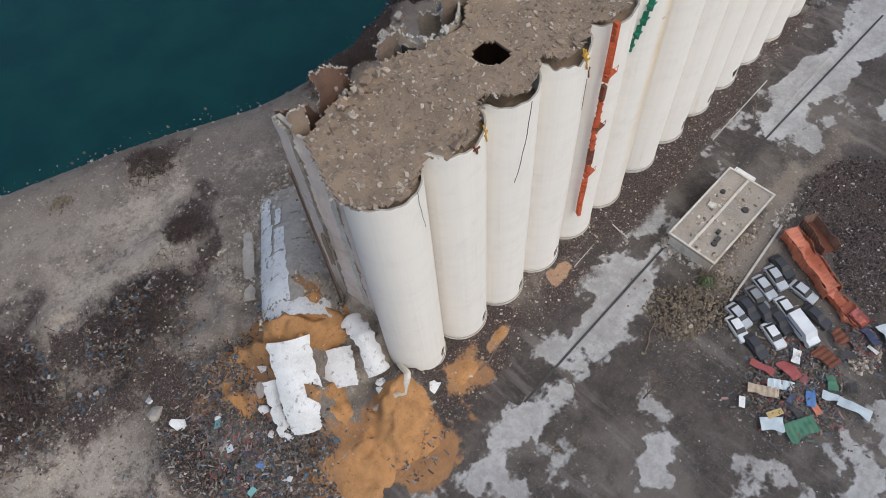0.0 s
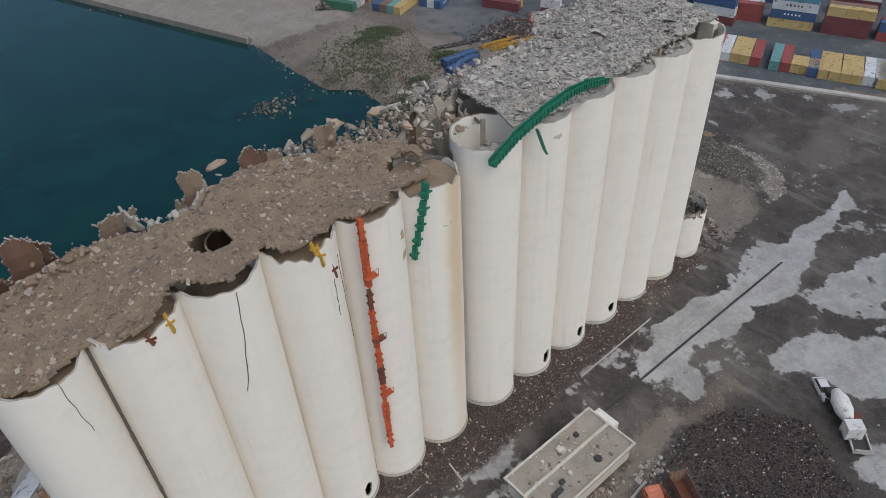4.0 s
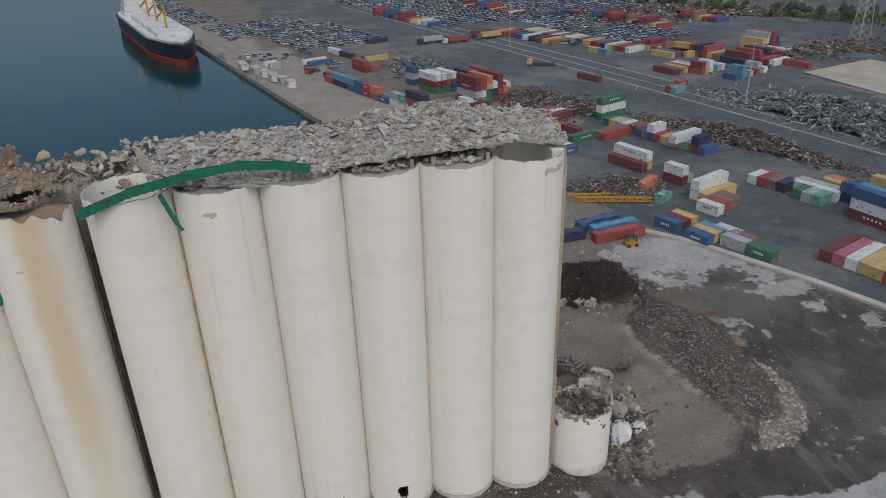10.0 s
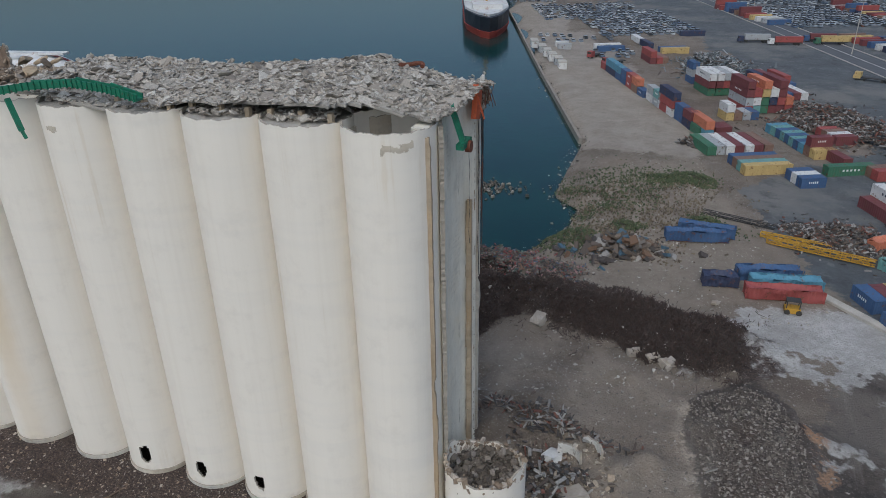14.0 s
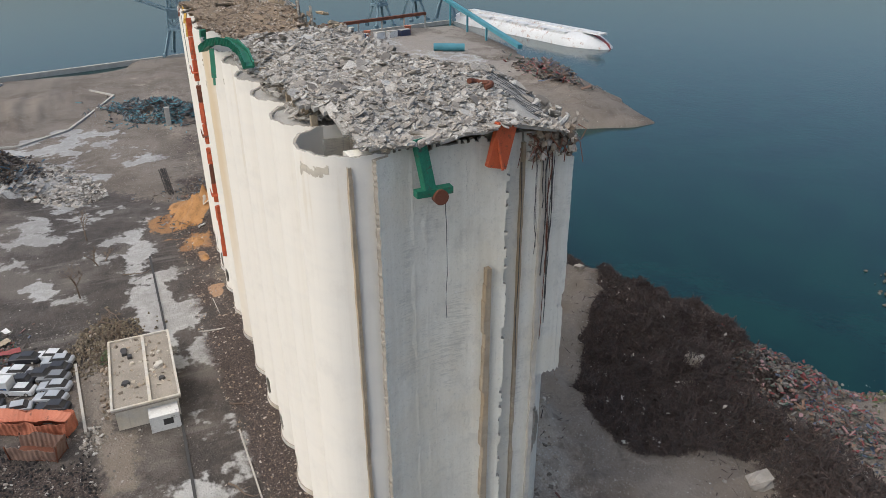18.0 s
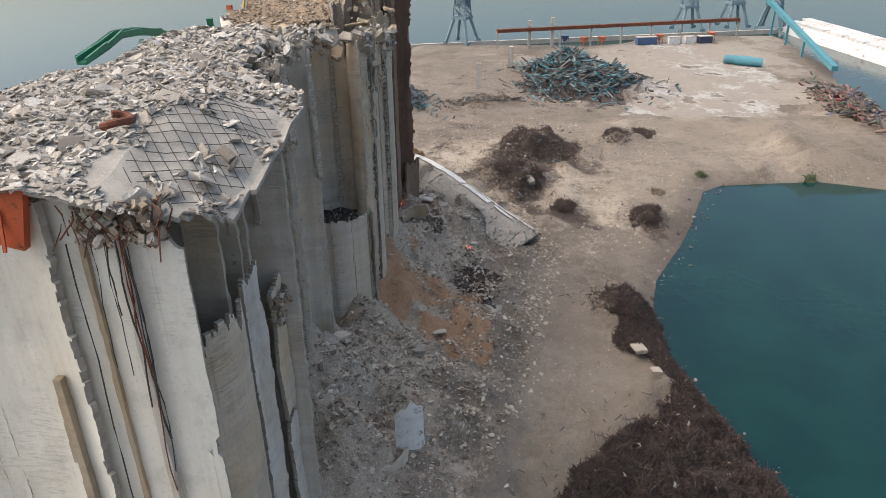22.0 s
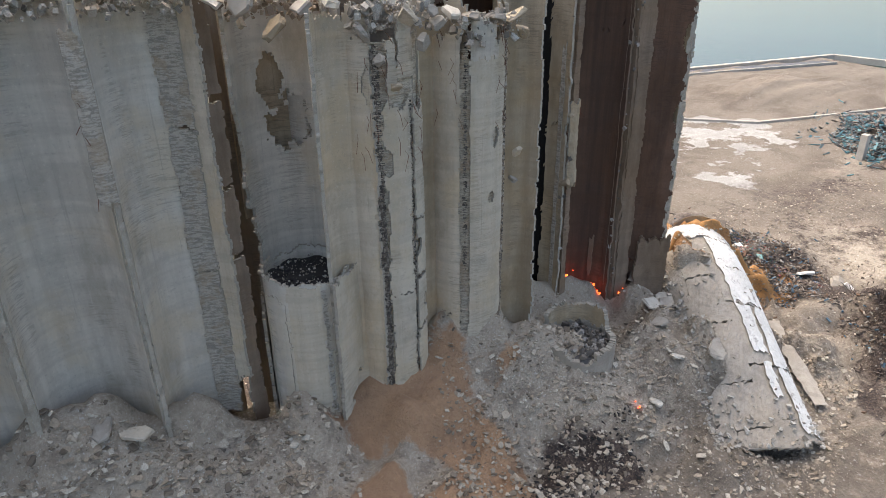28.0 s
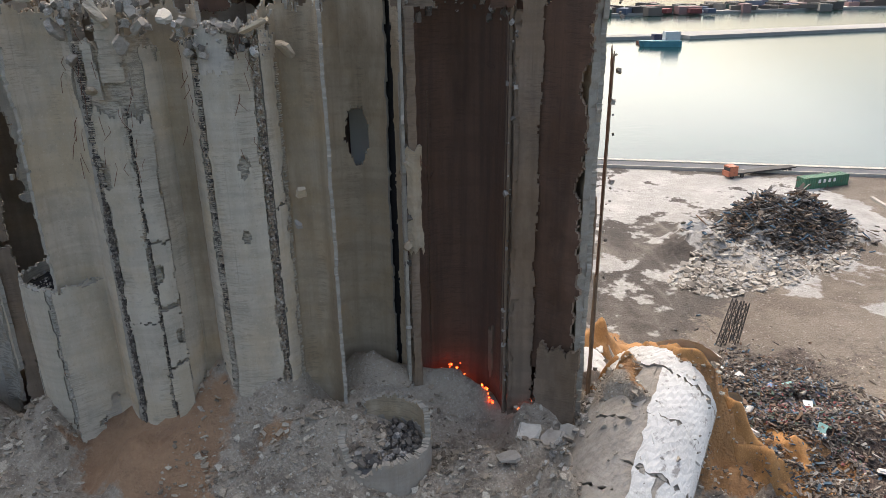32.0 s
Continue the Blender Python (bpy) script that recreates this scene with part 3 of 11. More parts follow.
PEAK_Z = [1, 4, 6.0, 7.0, 11, 12.5, 12.5, 12, 10.5, 13.5, 15, 12, 7, 3, 1.5, 0.5]
# low mounds: x, y, reach, reach across, turn, height
MOUNDS = [(12, 40, 9, 13, 30, 4.0), (6, 33, 7, 8, 0, 2.2), (0, 58, 8, 10, 0, 1.8), (152, 51, 13, 16, 10, 1.6), (128, 40, 8, 10, 0, 1.5), (134, 46, 6, 5, 0, 1.0),
          (130, 85, 18, 6, -8, 2.0), (147, 77, 8, 7, 0, 2.4), (88, 86, 15, 12, 25, 2.6), (103, 84, 13, 13, 0, 3.0), (52, 88, 9, 5, 40, 2.2), (68, 91, 10, 7, 25, 2.2),
          (-34, -13, 17, 9, 20, 3.2), (-22, -12, 12, 8, 20, 2.0), (-105, -15, 24, 18, 0, 2.2), (-28, 74, 15, 11, 0, 2.6), (-4, 69, 10, 7, 20, 2.2), (-40, 98, 8, 5, 0, 1.4),
          (-108, 89, 26, 18, 25, 3.6), (-80, 30, 17, 10, 40, 1.8), (-30, 150, 22, 18, 0, 3.0), (-70, 168, 30, 8, -5, 2.5), (-8, 46, 10, 8, 0, 1.6), (-75, 58, 6, 12, 20, 1.6), (1, 78, 14, 8, 0, 1.2), (13, 96, 4, 3, 0, 1.4), (14.5, 49, 5, 5, 0, 4.2), (19.5, 57.4, 4.5, 5, 0, 2.8), (24.4, 65, 4, 5, 0, 1.4), (24.5, 51, 5, 5, 0, 3.0), (29, 57, 5, 6, 0, 2.4)]


def height(x, y):
    x, y = np.asarray(x, float), np.asarray(y, float)
    land, d = inside(x, y, LAND), away(x, y, LAND)
    rough = lattice(x, y, 2.3, 3) * 0.5 + lattice(x, y, 7, 4) * 0.8 + lattice(x, y, 0.9, 9) * 0.22
    wild = np.clip((y - 30) / 10, 0, 1) * np.clip((150 - x) / 20, 0, 1) * np.clip((x + 60) / 30, 0, 1)
    h = 0.5 + 0.12 * rough + wild * (rough - 0.7) * 0.8
    s = np.clip(1 - (y - 46) / (22 + 8 * lattice(x, y, 15, 6)), 0, 1) ** 1.25 * np.clip((y - 36) / 9, 0, 1)
    pile = np.interp(x, PEAK_X, PEAK_Z, 0, 0) * s
    h = h + pile * (0.74 + 0.52 * lattice(x, y, 4, 8)) + np.clip(pile, 0, 1) * ((rough - 0.7) * 2.0 + 1.5 * (lattice(x, y, 2.0, 15) - 0.5) + 2.0 * (lattice(x, y, 5.0, 16) - 0.5))
    for cx, cy, rx, ry, tn, hh in MOUNDS:
        h = h + hh * np.clip(blot(x, y, cx, cy, rx, ry, tn), 0, 1) ** 1.3 * (0.55 + 0.9 * lattice(x, y, 3.5, 12))
    h = h + 0.6 * np.clip((y - 25.5) / 3.5, 0, 1) * (y < 40) * np.clip((x - 14) / 3, 0, 1) * np.clip((121 - x) / 3, 0, 1)
    slope = np.where(y > 60, 5.0, 1.5)
    shore = np.clip(d / slope, 0, 1)
    return np.where(land, -1.6 + (h + 1.6) * shore ** 0.7, -1.6 - np.clip(d * 0.5, 0, 6))


def spread(lo, hi, step, far0, far1, grow=1.22):
    a = list(np.arange(lo, hi + 0.01, step))
    s, v = step, hi
    while v < far1:
        s *= grow if s < 120 else 1
        v += s
        a.append(v)
    s, v = step, lo
    while v > far0:
        s *= grow if s < 120 else 1
        v -= s
        a.insert(0, v)
    return np.array(a)


def area(x, y, pts, soft=4.0):
    """One inside a polygon, fading across its rim."""
    p = np.array(pts, float)
    d = away(x, y, p)
    return np.clip(0.5 + np.where(inside(x, y, p), d, -d) / (2 * soft), 0, 1)


# bare earth, a bed of gravel with its pale rim, and three stretches of dead scrub
BARE = [(127, 62), (130, 73), (145, 67.5), (150, 69.6), (144, 63.4), (144.5, 54.8), (146, 44), (147.5, 37.8), (149, 32.7), (144, 29), (138.6, 29.4), (134, 39), (128, 50)]
BERM = [(158.9, 46.9), (160.9, 44.7), (160.6, 36.5), (158.4, 31.9), (153.3, 28.1), (148.1, 28.6), (151.1, 33.3), (155.8, 34.5), (158.5, 39.3)]
GRAVEL_BED = [(144.4, 63.4), (151.4, 68), (156.5, 65.5), (157.6, 58.2), (158.4, 46), (158.1, 38.5), (154.8, 33.8), (150, 33.4), (147.8, 38.6), (145.9, 47.2), (144.9, 54.8)]
COAL_BED = [(82, 7), (90, 8.6), (98, 6), (104, -3), (98, -12), (84, -17), (73, -11), (74.5, -5), (79.6, -1), (83.6, 4)]
SCRUB_SHORE = [(53.2, 83.8), (49, 90), (60.4, 93.4), (71, 93), (71.9, 90), (64.4, 86.4), (61.1, 82.6)]
SCRUB_POINT = [(72.5, 89.7), (75, 93.8), (81.6, 95), (89.3, 97.6), (96.7, 98.6), (102.5, 97.3), (104, 94), (104, 88), (113.4, 86.5), (118, 82), (111, 68.2), (104.3, 66.6), (98.8, 68.2), (89.1, 74.8), (83.2, 79.7), (81.2, 84.8)]
SCRUB_LOT = [(130.2, 85.7), (140.1, 85.3), (150.2, 82.1), (150.8, 74.5), (147, 70.5), (139.4, 70.6), (133, 75), (124, 79), (120, 84)]


def build_ground():
    gx, gy = spread(-62, 176, 0.9, -2600, 2900), spread(-62, 128, 0.9, -2600, 2900)
    X, Y = np.meshgrid(gx, gy)
    Z = height(X, Y)
    nx, ny = len(gx), len(gy)
    j, i = np.meshgrid(np.arange(ny - 1), np.arange(nx - 1), indexing="ij")
    b = (j * nx + i).ravel()
    ob = quads("ground", np.stack([X, Y, Z], -1).reshape(-1, 3), np.stack([b, b + 1, b + nx + 1, b + nx], -1), M_GROUND, None, True)
    x, y = X.ravel(), Y.ravel()
    n1, n2, n3 = lattice(x, y, 11, 21), lattice(x, y, 26, 22), lattice(x, y, 5, 23)
    puddle = 0.55 * n1 + 0.45 * n2
    west = area(x, y, [(8, 30), (-20, 6), (-70, -50), (100, -100), (230, -20), (201, 40), (172, 88), (164, 72), (140, 30)], 5)
    lane = area(x, y, [(12, 12.5), (12, 20), (40, 21.5), (60, 21.5), (100, 22.5), (132, 25), (142, 21), (142, 15.5), (100, 14.5), (80, 13.5), (60, 13), (40, 12.5)], 2.5)
    dark = west * 0.95
    pale = np.maximum(lane * (0.42 + 0.5 * puddle), west * np.clip(0.05 + 0.80 * puddle, 0, 0.78) * (1 - 0.3 * np.clip((x - 80) / 20, 0, 1)))
    pale = np.maximum(pale, area(x, y, [(-60, -50), (-8, -60), (0, -12), (-14, -6), (-60, -6)], 4) * (0.4 + 0.5 * n1))
    pale = np.maximum(pale, area(x, y, [(-10, -4), (-20, 12), (-34, 27), (-60, 21), (-84, 4), (-60, -14), (-26, -30)], 4) * (0.30 + 0.40 * n1))
    pale = np.maximum(pale, area(x, y, [(150, 100), (200, 45), (196, 40), (175, 62), (150, 78)], 4) * (0.35 + 0.5 * n1))
    pale = pale * (1 - 0.9 * area(x, y, [(40, -16), (88, -18), (90, 18), (60, 16), (44, 4)], 3)) * (1 - 0.9 * area(x, y, [(78, -16), (106, -20), (112, 4), (90, 8)], 4))
    for c in ((35, -1, 7, 5, 30), (40, -12, 9, 5, 10), (49, -20, 10, 6, 0), (22, 15.5, 8, 3.4, 5), (28, -14, 8, 4, -30), (60, -26, 8, 5, 0)):
        pale = np.maximum(pale, blot(x, y, *c) * (0.42 + 0.5 * n3))
    pale = np.maximum(pale, area(x, y, [(140, 66), (150, 70), (166, 76), (178, 62), (188, 68), (172, 96), (158, 98), (144, 80)], 3) * (0.48 + 0.42 * n1))
    for pts in ([(107, 6), (112, 8.5), (121, 6), (126, 1), (150, -8), (140, -24), (118, -10), (112, -6), (112, 1)], [(99, -8.5), (108, -11), (120, -22), (108, -28), (100, -14)], [(125, 12), (150, 8), (160, -4), (150, -6), (128, 4)]):
        pale = np.maximum(pale, area(x, y, pts, 2.0) * (0.5 + 0.42 * n3))
    pale = np.maximum(pale, area(x, y, [(-62, 101), (-60, 146), (-108, 163), (-177, 183), (-182, 120), (-162, 118)], 5) * (0.45 + 0.5 * n3))
    pale = np.maximum(pale, area(x, y, [(102, 24.4), (123, 21.8), (142, 21.2), (152, 20.4), (165, 22), (160, 17), (146, 16), (128, 12), (104, 15)], 1.5) * (0.62 + 0.3 * n3))
    base_dark = area(x, y, [(18, 23.5), (18, 34), (116, 34), (128, 29), (100, 25.5), (60, 23.5)], 2.0)
    dirt = np.maximum(blot(x, y, 95, 8, 8, 3, 8), np.maximum(blot(x, y, 99, -4, 2.5, 6, 20), blot(x, y, 70, 7, 8, 3, 5)))
    dark = dark * (1 - np.clip(dirt * 0.75, 0, 1))
    pale = pale * (1 - 0.8 * np.clip(dirt * 1.2, 0, 1))
    grain = np.zeros_like(x)
    for c in ((12.5, 24, 7, 6, -20), (8, 50, 10, 5.5, -30), (3, 44, 3.5, 8, 10), (4.5, 29, 6, 5, 20), (33, 27.5, 2.6, 1.2, 0), (47, 27.5, 2.6, 1.4, 0), (58.5, 51.5, 6.5, 5.6, 0), (62.5, 59.5, 7.5, 5.2, 20), (56, 57, 4, 6, 0), (68, 63, 3, 2.4, 0), (26, 27, 5, 3, 0),
              (8, 30, 6, 5, 0), (138, 53, 1.6, 3, 0), (48, 52.5, 2.0, 1.4, 0), (0, 33, 5, 5, 0), (-2, 50, 2.5, 5, 40)):
        grain = np.maximum(grain, blot(x, y, *c))
    brush = np.zeros_like(x)
    for c in ((128, 83, 18, 6, -8), (146, 77, 8, 8, 0), (95, 86, 10, 9, 25), (104, 84, 11, 12, 0), (52, 88, 7, 4, 40), (-28, 74, 15, 10, 0), (-4, 69, 9, 6, 20), (54, 63.5, 3.5, 2, 20),
              (152, 50, 8, 14, 10), (15, 79, 8, 3, 65), (2, 71.5, 11, 4, 5), (-10, 73, 7, 4, 0), (-17, 85, 6, 8, 0), (-24, 73, 6, 6, 0), (-1, 42, 4, 5, 0), (1, 33, 5, 4, 0), (20, 96, 4, 2.5, 0), (-100, 86, 24, 14, 25), (50, 62, 5, 3, 20)):
        brush = np.maximum(brush, blot(x, y, *c))
    brush = np.maximum(brush, area(x, y, [(-60, 30), (-12, 22), (4, 30), (4, 44), (0, 62), (-14, 80), (-40, 84), (-60, 70)], 8) * (0.22 + 0.36 * n1))
    brush = np.maximum(brush, base_dark * (0.5 + 0.55 * n3))
    brush = np.maximum(brush, area(x, y, COAL_BED, 2.0) * (0.62 + 0.45 * n3))
    brush = np.maximum(brush, area(x, y, [(-14, 26), (4, 31), (6, 40), (0, 46), (4, 56), (-2, 64), (-12, 62), (-18, 44)], 4) * (0.45 + 0.45 * n3))
    brush = np.maximum(brush, blot(x, y, 44, 63.5, 4, 3, 20))
    grain = grain * (1 - 0.85 * blot(x, y, 61, 57, 2.6, 3.4, 20))
    brush = np.maximum(brush, area(x, y, [(-22, 60), (-10, 56), (2, 60), (10, 68), (8, 76), (-8, 80), (-22, 74)], 4) * (0.4 + 0.6 * n3))
    dark = np.maximum(dark, area(x, y, [(137, 64), (152, 72), (158, 66), (162, 46), (154, 34), (140, 40)], 3))
    bare = np.maximum(area(x, y, BARE, 2.5), area(x, y, BERM, 1.0)) * (0.7 + 0.5 * n3)
    lot = area(x, y, GRAVEL_BED, 1.2)
    dark, brush, pale = dark * (1 - np.clip(bare, 0, 0.9)), brush * (1 - np.clip(bare * 1.2, 0, 1)) * (1 - 0.6 * lot), pale * (1 - 0.9 * lot)
    for pts in (SCRUB_SHORE, SCRUB_POINT, SCRUB_LOT):
        brush = np.maximum(brush, area(x, y, pts, 1.6) * (0.7 + 0.4 * n3))
    grain = np.maximum(grain, area(x, y, [(157.5, 62.7), (159.6, 62.5), (161.1, 56.7), (162.3, 50.8), (160, 47.9), (157.7, 48.6), (157.4, 54.7)], 1.2) * (0.3 + 0.4 * n3))
    green = np.maximum(blot(x, y, 124, 138, 13, 23, -15) * 0.7, blot(x, y, 119, 112, 9, 8)) * np.clip(1.3 * n3 - 0.35, 0, 1)
    green = np.maximum(green, blot(x, y, 110, 103, 8, 3) * n3 * 1.2)
    rub = area(x, y, [(-30, 20), (20, 36), (120, 44), (118, 60), (90, 84), (40, 90), (-20, 110), (-50, 70)], 10) * (0.25 + 0.6 * n2)
    rub = np.maximum(rub, np.clip(np.interp(x, PEAK_X, PEAK_Z, 0, 0) / 10, 0, 1) * np.clip(1.4 - (y - 40) / 22, 0, 1) * (y > 36))
    rub = np.maximum(rub, area(x, y, [(140, 62), (150, 68), (158, 60), (160, 44), (152, 36), (142, 42)], 3) * 0.75)
    tar = area(x, y, [(203, 40), (166, 103), (153, 150), (190, 190), (150, 330), (60, 560), (60, 900), (700, 900), (900, 100), (300, 20), (230, 0)], 3)
    quay = np.maximum(area(x, y, [(112, 180), (116, 170), (150, 168), (128, 250), (100, 330), (40, 470), (20, 470)], 4), area(x, y, [(303, 227), (346, 239), (362, 181), (309, 153)], 1.5))
    quay = np.maximum(quay, area(x, y, [(300, 150), (314, 134), (380, 150), (376, 190), (358, 180)], 2))
    quay = np.maximum(quay, area(x, y, [(-170, -22), (-154, 13), (-162, 35), (-180, 100), (-215, 198), (-150, 188), (-60, 165), (-60, 108), (-92, 100), (-150, 60)], 5) * (0.35 + 0.5 * n1))
    rub = np.maximum(rub, area(x, y, [(-60, 20), (20, 60), (30, 95), (-6, 108), (-12, 160), (-60, 165), (-140, 120), (-150, 20)], 8) * (0.1 + 0.5 * n1))
    sand = np.maximum(area(x, y, [(-60, 60), (10, 90), (25, 98), (-8, 112), (-10, 160), (-40, 175), (-70, 150), (-60, 100)], 8) * (0.3 + 0.4 * n2), blot(x, y, -105, -15, 24, 17) * 0.6)
    sand = np.maximum(sand, area(x, y, [(60, 70), (84, 66), (110, 60), (96, 70), (82, 80), (70, 88), (45, 80)], 4) * 0.9)
    sand = np.maximum(sand, area(x, y, [(116, 88), (140, 86), (150, 92), (172, 96), (158, 122), (150, 150), (146, 168), (120, 166), (116, 120)], 3) * (0.55 + 0.5 * n3))
    sand = np.maximum(sand, area(x, y, [(119, 52), (126, 74), (121, 80), (114, 68)], 3) * 0.9)
    brush = np.maximum(brush, area(x, y, [(-150, 30), (-20, 25), (5, 60), (10, 90), (-20, 105), (-60, 100), (-140, 70)], 8) * (0.2 + 0.34 * n1))
    rub = np.maximum(rub, lot * 0.6)
    sand = np.maximum(sand, bare * 0.75)
    sand = np.maximum(sand, area(x, y, [(58, 6.4), (78, 7.4), (92, 9), (91, 12.5), (81, 12.5), (80, 10), (64, 10), (58, 9)], 2) * 0.85)
    for name, chans in (("cover_a", (dark, pale, grain)), ("cover_b", (brush, green, rub)), ("cover_c", (tar * 0.9, quay, sand))):
        at = ob.data.color_attributes.new(name, "FLOAT_COLOR", "POINT")
        at.data.foreach_set("color", np.stack([*chans, np.ones_like(x)], -1).astype(np.float32).ravel())
    return tagged(ob, "rubble-strewn earth and stained asphalt of a ruined port", "ground", "", "structure")


ground = build_ground()
wx, wy = spread(-200, 200, 40, -4200, 4200, 1.5), spread(-200, 400, 40, -4200, 4200, 1.5)
WX, WY = np.meshgrid(wx, wy)
jj, ii = np.meshgrid(np.arange(len(wy) - 1), np.arange(len(wx) - 1), indexing="ij")
wb = (jj * len(wx) + ii).ravel()
tagged(quads("water", np.stack([WX, WY, np.full_like(WX, -1.2)], -1).reshape(-1, 3), np.stack([wb, wb + 1, wb + len(wx) + 1, wb + len(wx)], -1), M_SEA, None, True),
       "calm teal harbour water", "water", "", "structure")


def zg(x, y):
    return float(height(np.array([x]), np.array([y]))[0])


# ---- the row of standing silos ----
R = 4.22
XW, YW, YE, TOP = [21.6 + 8.45 * i + d for i, d in enumerate((1.5, 1.6, 1.1, 0.8, 0.6, 0.3, 1.5, 1.4, 1.2, 1.0, 0.65, 0.1))], 33.7, 46.4, 46.0


def west_silos():
    for i, x in enumerate(XW):
        y = YW + (1.2, 0.7, 0.3)[i] if i < 3 else YW
        t = thing("grain_silo", (x, y, 0), "tall cylindrical white concrete grain silo with stained, chipped paint", "silo", "standing grain silos")
        r = random.Random(i)
        hole = () if i in (4, 5, 6, 10, 11) else ((-90 + (-4, 6, 12, 14, 0, 0, 10, 8, 2, -4, 0, 0)[i], 4.0, 9.5, 1.15),)
        if i < 3:
            hole = ((-62 - 4 * i, 3.4, 10, 1.2),)
        drop = [lambda a: -1.1 + 0.4 * wob(a, 3, 0.05), lambda a: -0.5 + 0.4 * wob(a, 5, 0.06), lambda a: 0.3 * wob(a, 2, 0.05) - 1.2 * np.exp(-((a - 62) / 34) ** 2), lambda a: -0.5 + 0.9 * wob(a, 9, 0.06),
                lambda a: -0.3 + 0.5 * wob(a, 1, 0.05), lambda a: -0.9 + 1.2 * np.clip(wob(a, 4, 0.05), -1, 0.4)]
        top = (lambda a, d=drop[min(i, 5)]: d(a) - 1.8 * np.clip(np.sin(np.radians(a)) + 0.35, 0, 1)) if i < 6 else (lambda a, s=i: 0.12 * wob(a, s, 0.2))
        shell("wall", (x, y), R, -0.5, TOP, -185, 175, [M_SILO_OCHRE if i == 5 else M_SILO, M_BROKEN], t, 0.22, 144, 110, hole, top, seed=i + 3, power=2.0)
        # thick rim of the foundation
        shell("base_ring", (x, y), R + 0.16, -0.6, 1.6 + 0.25 * r.random(), -185, 175, [M_CONC_PALE, M_BROKEN], t, 0.2, 48, 2, (), 0.12, seed=i + 40)
        if i in (0, 1, 5):
            w = 0.26
        else:
            w = 0.16
        if i < 11 and i != 5:
            bm = bmesh.new()
            zs = np.linspace(0, TOP - 1.0, 40)
            for a, b in zip(zs, zs[1:]):
                o = r.uniform(-0.05, 0.05)
                box(bm, x + R - w + o, y - 1.15 + r.uniform(-0.1, 0.1), a, x + R + w + 0.03 + o, y + 0.8, b + 0.02)
            part("joint_strip", bm, M_DARKJOINT if i in (0, 1) else M_CONC_TAN if i % 3 == 0 else M_CONC_PALE, t, "rough mortar joint between two silos")


west_silos()

# ---- cut-open rows behind ----
XE = [31.9 + 8.63 * j for j in range(-1, 11)]


def rib(t, x, y0, y1, z0, z1, w, mat, seed, ragged=0.5):
    """A torn upright wall end where two silos met: ragged along its free edge."""
    r = np.random.default_rng(seed)
    n = max(6, int((z1 - z0) / 0.5))
    zs = np.linspace(z0, z1, n + 1)
    e = y1 + ragged * bite(n + 1, seed)
    s = x + 0.05 * jag(n + 1, seed + 1, 0.3)
    ww = w * (1 + 0.3 * jag(n + 1, seed + 2, 0.5))
    V = []
    for k in range(n + 1):
        V += [(s[k] - ww[k], y0, zs[k]), (s[k] + ww[k], y0, zs[k]), (s[k] + ww[k] * 0.8, e[k], zs[k]), (s[k] - ww[k] * 0.8, e[k] + 0.1 * r.uniform(-1, 1), zs[k])]
    F = []
    for k in range(n):
        a, b = 4 * k, 4 * k + 4
        F += [(a, a + 1, b + 1, b), (a + 1, a + 2, b + 2, b + 1), (a + 2, a + 3, b + 3, b + 2), (a + 3, a, b, b + 3)]
    F += [(3, 2, 1, 0), (4 * n, 4 * n + 1, 4 * n + 2, 4 * n + 3)]
    idx = [0, 0, 1, 0] * n + [1, 1]
    quads("torn_rib", V, F, [mat, M_SOOT if mat in (M_CONC_BURNT_SHADE, M_SOOT) else M_BROKEN], t, False, idx)


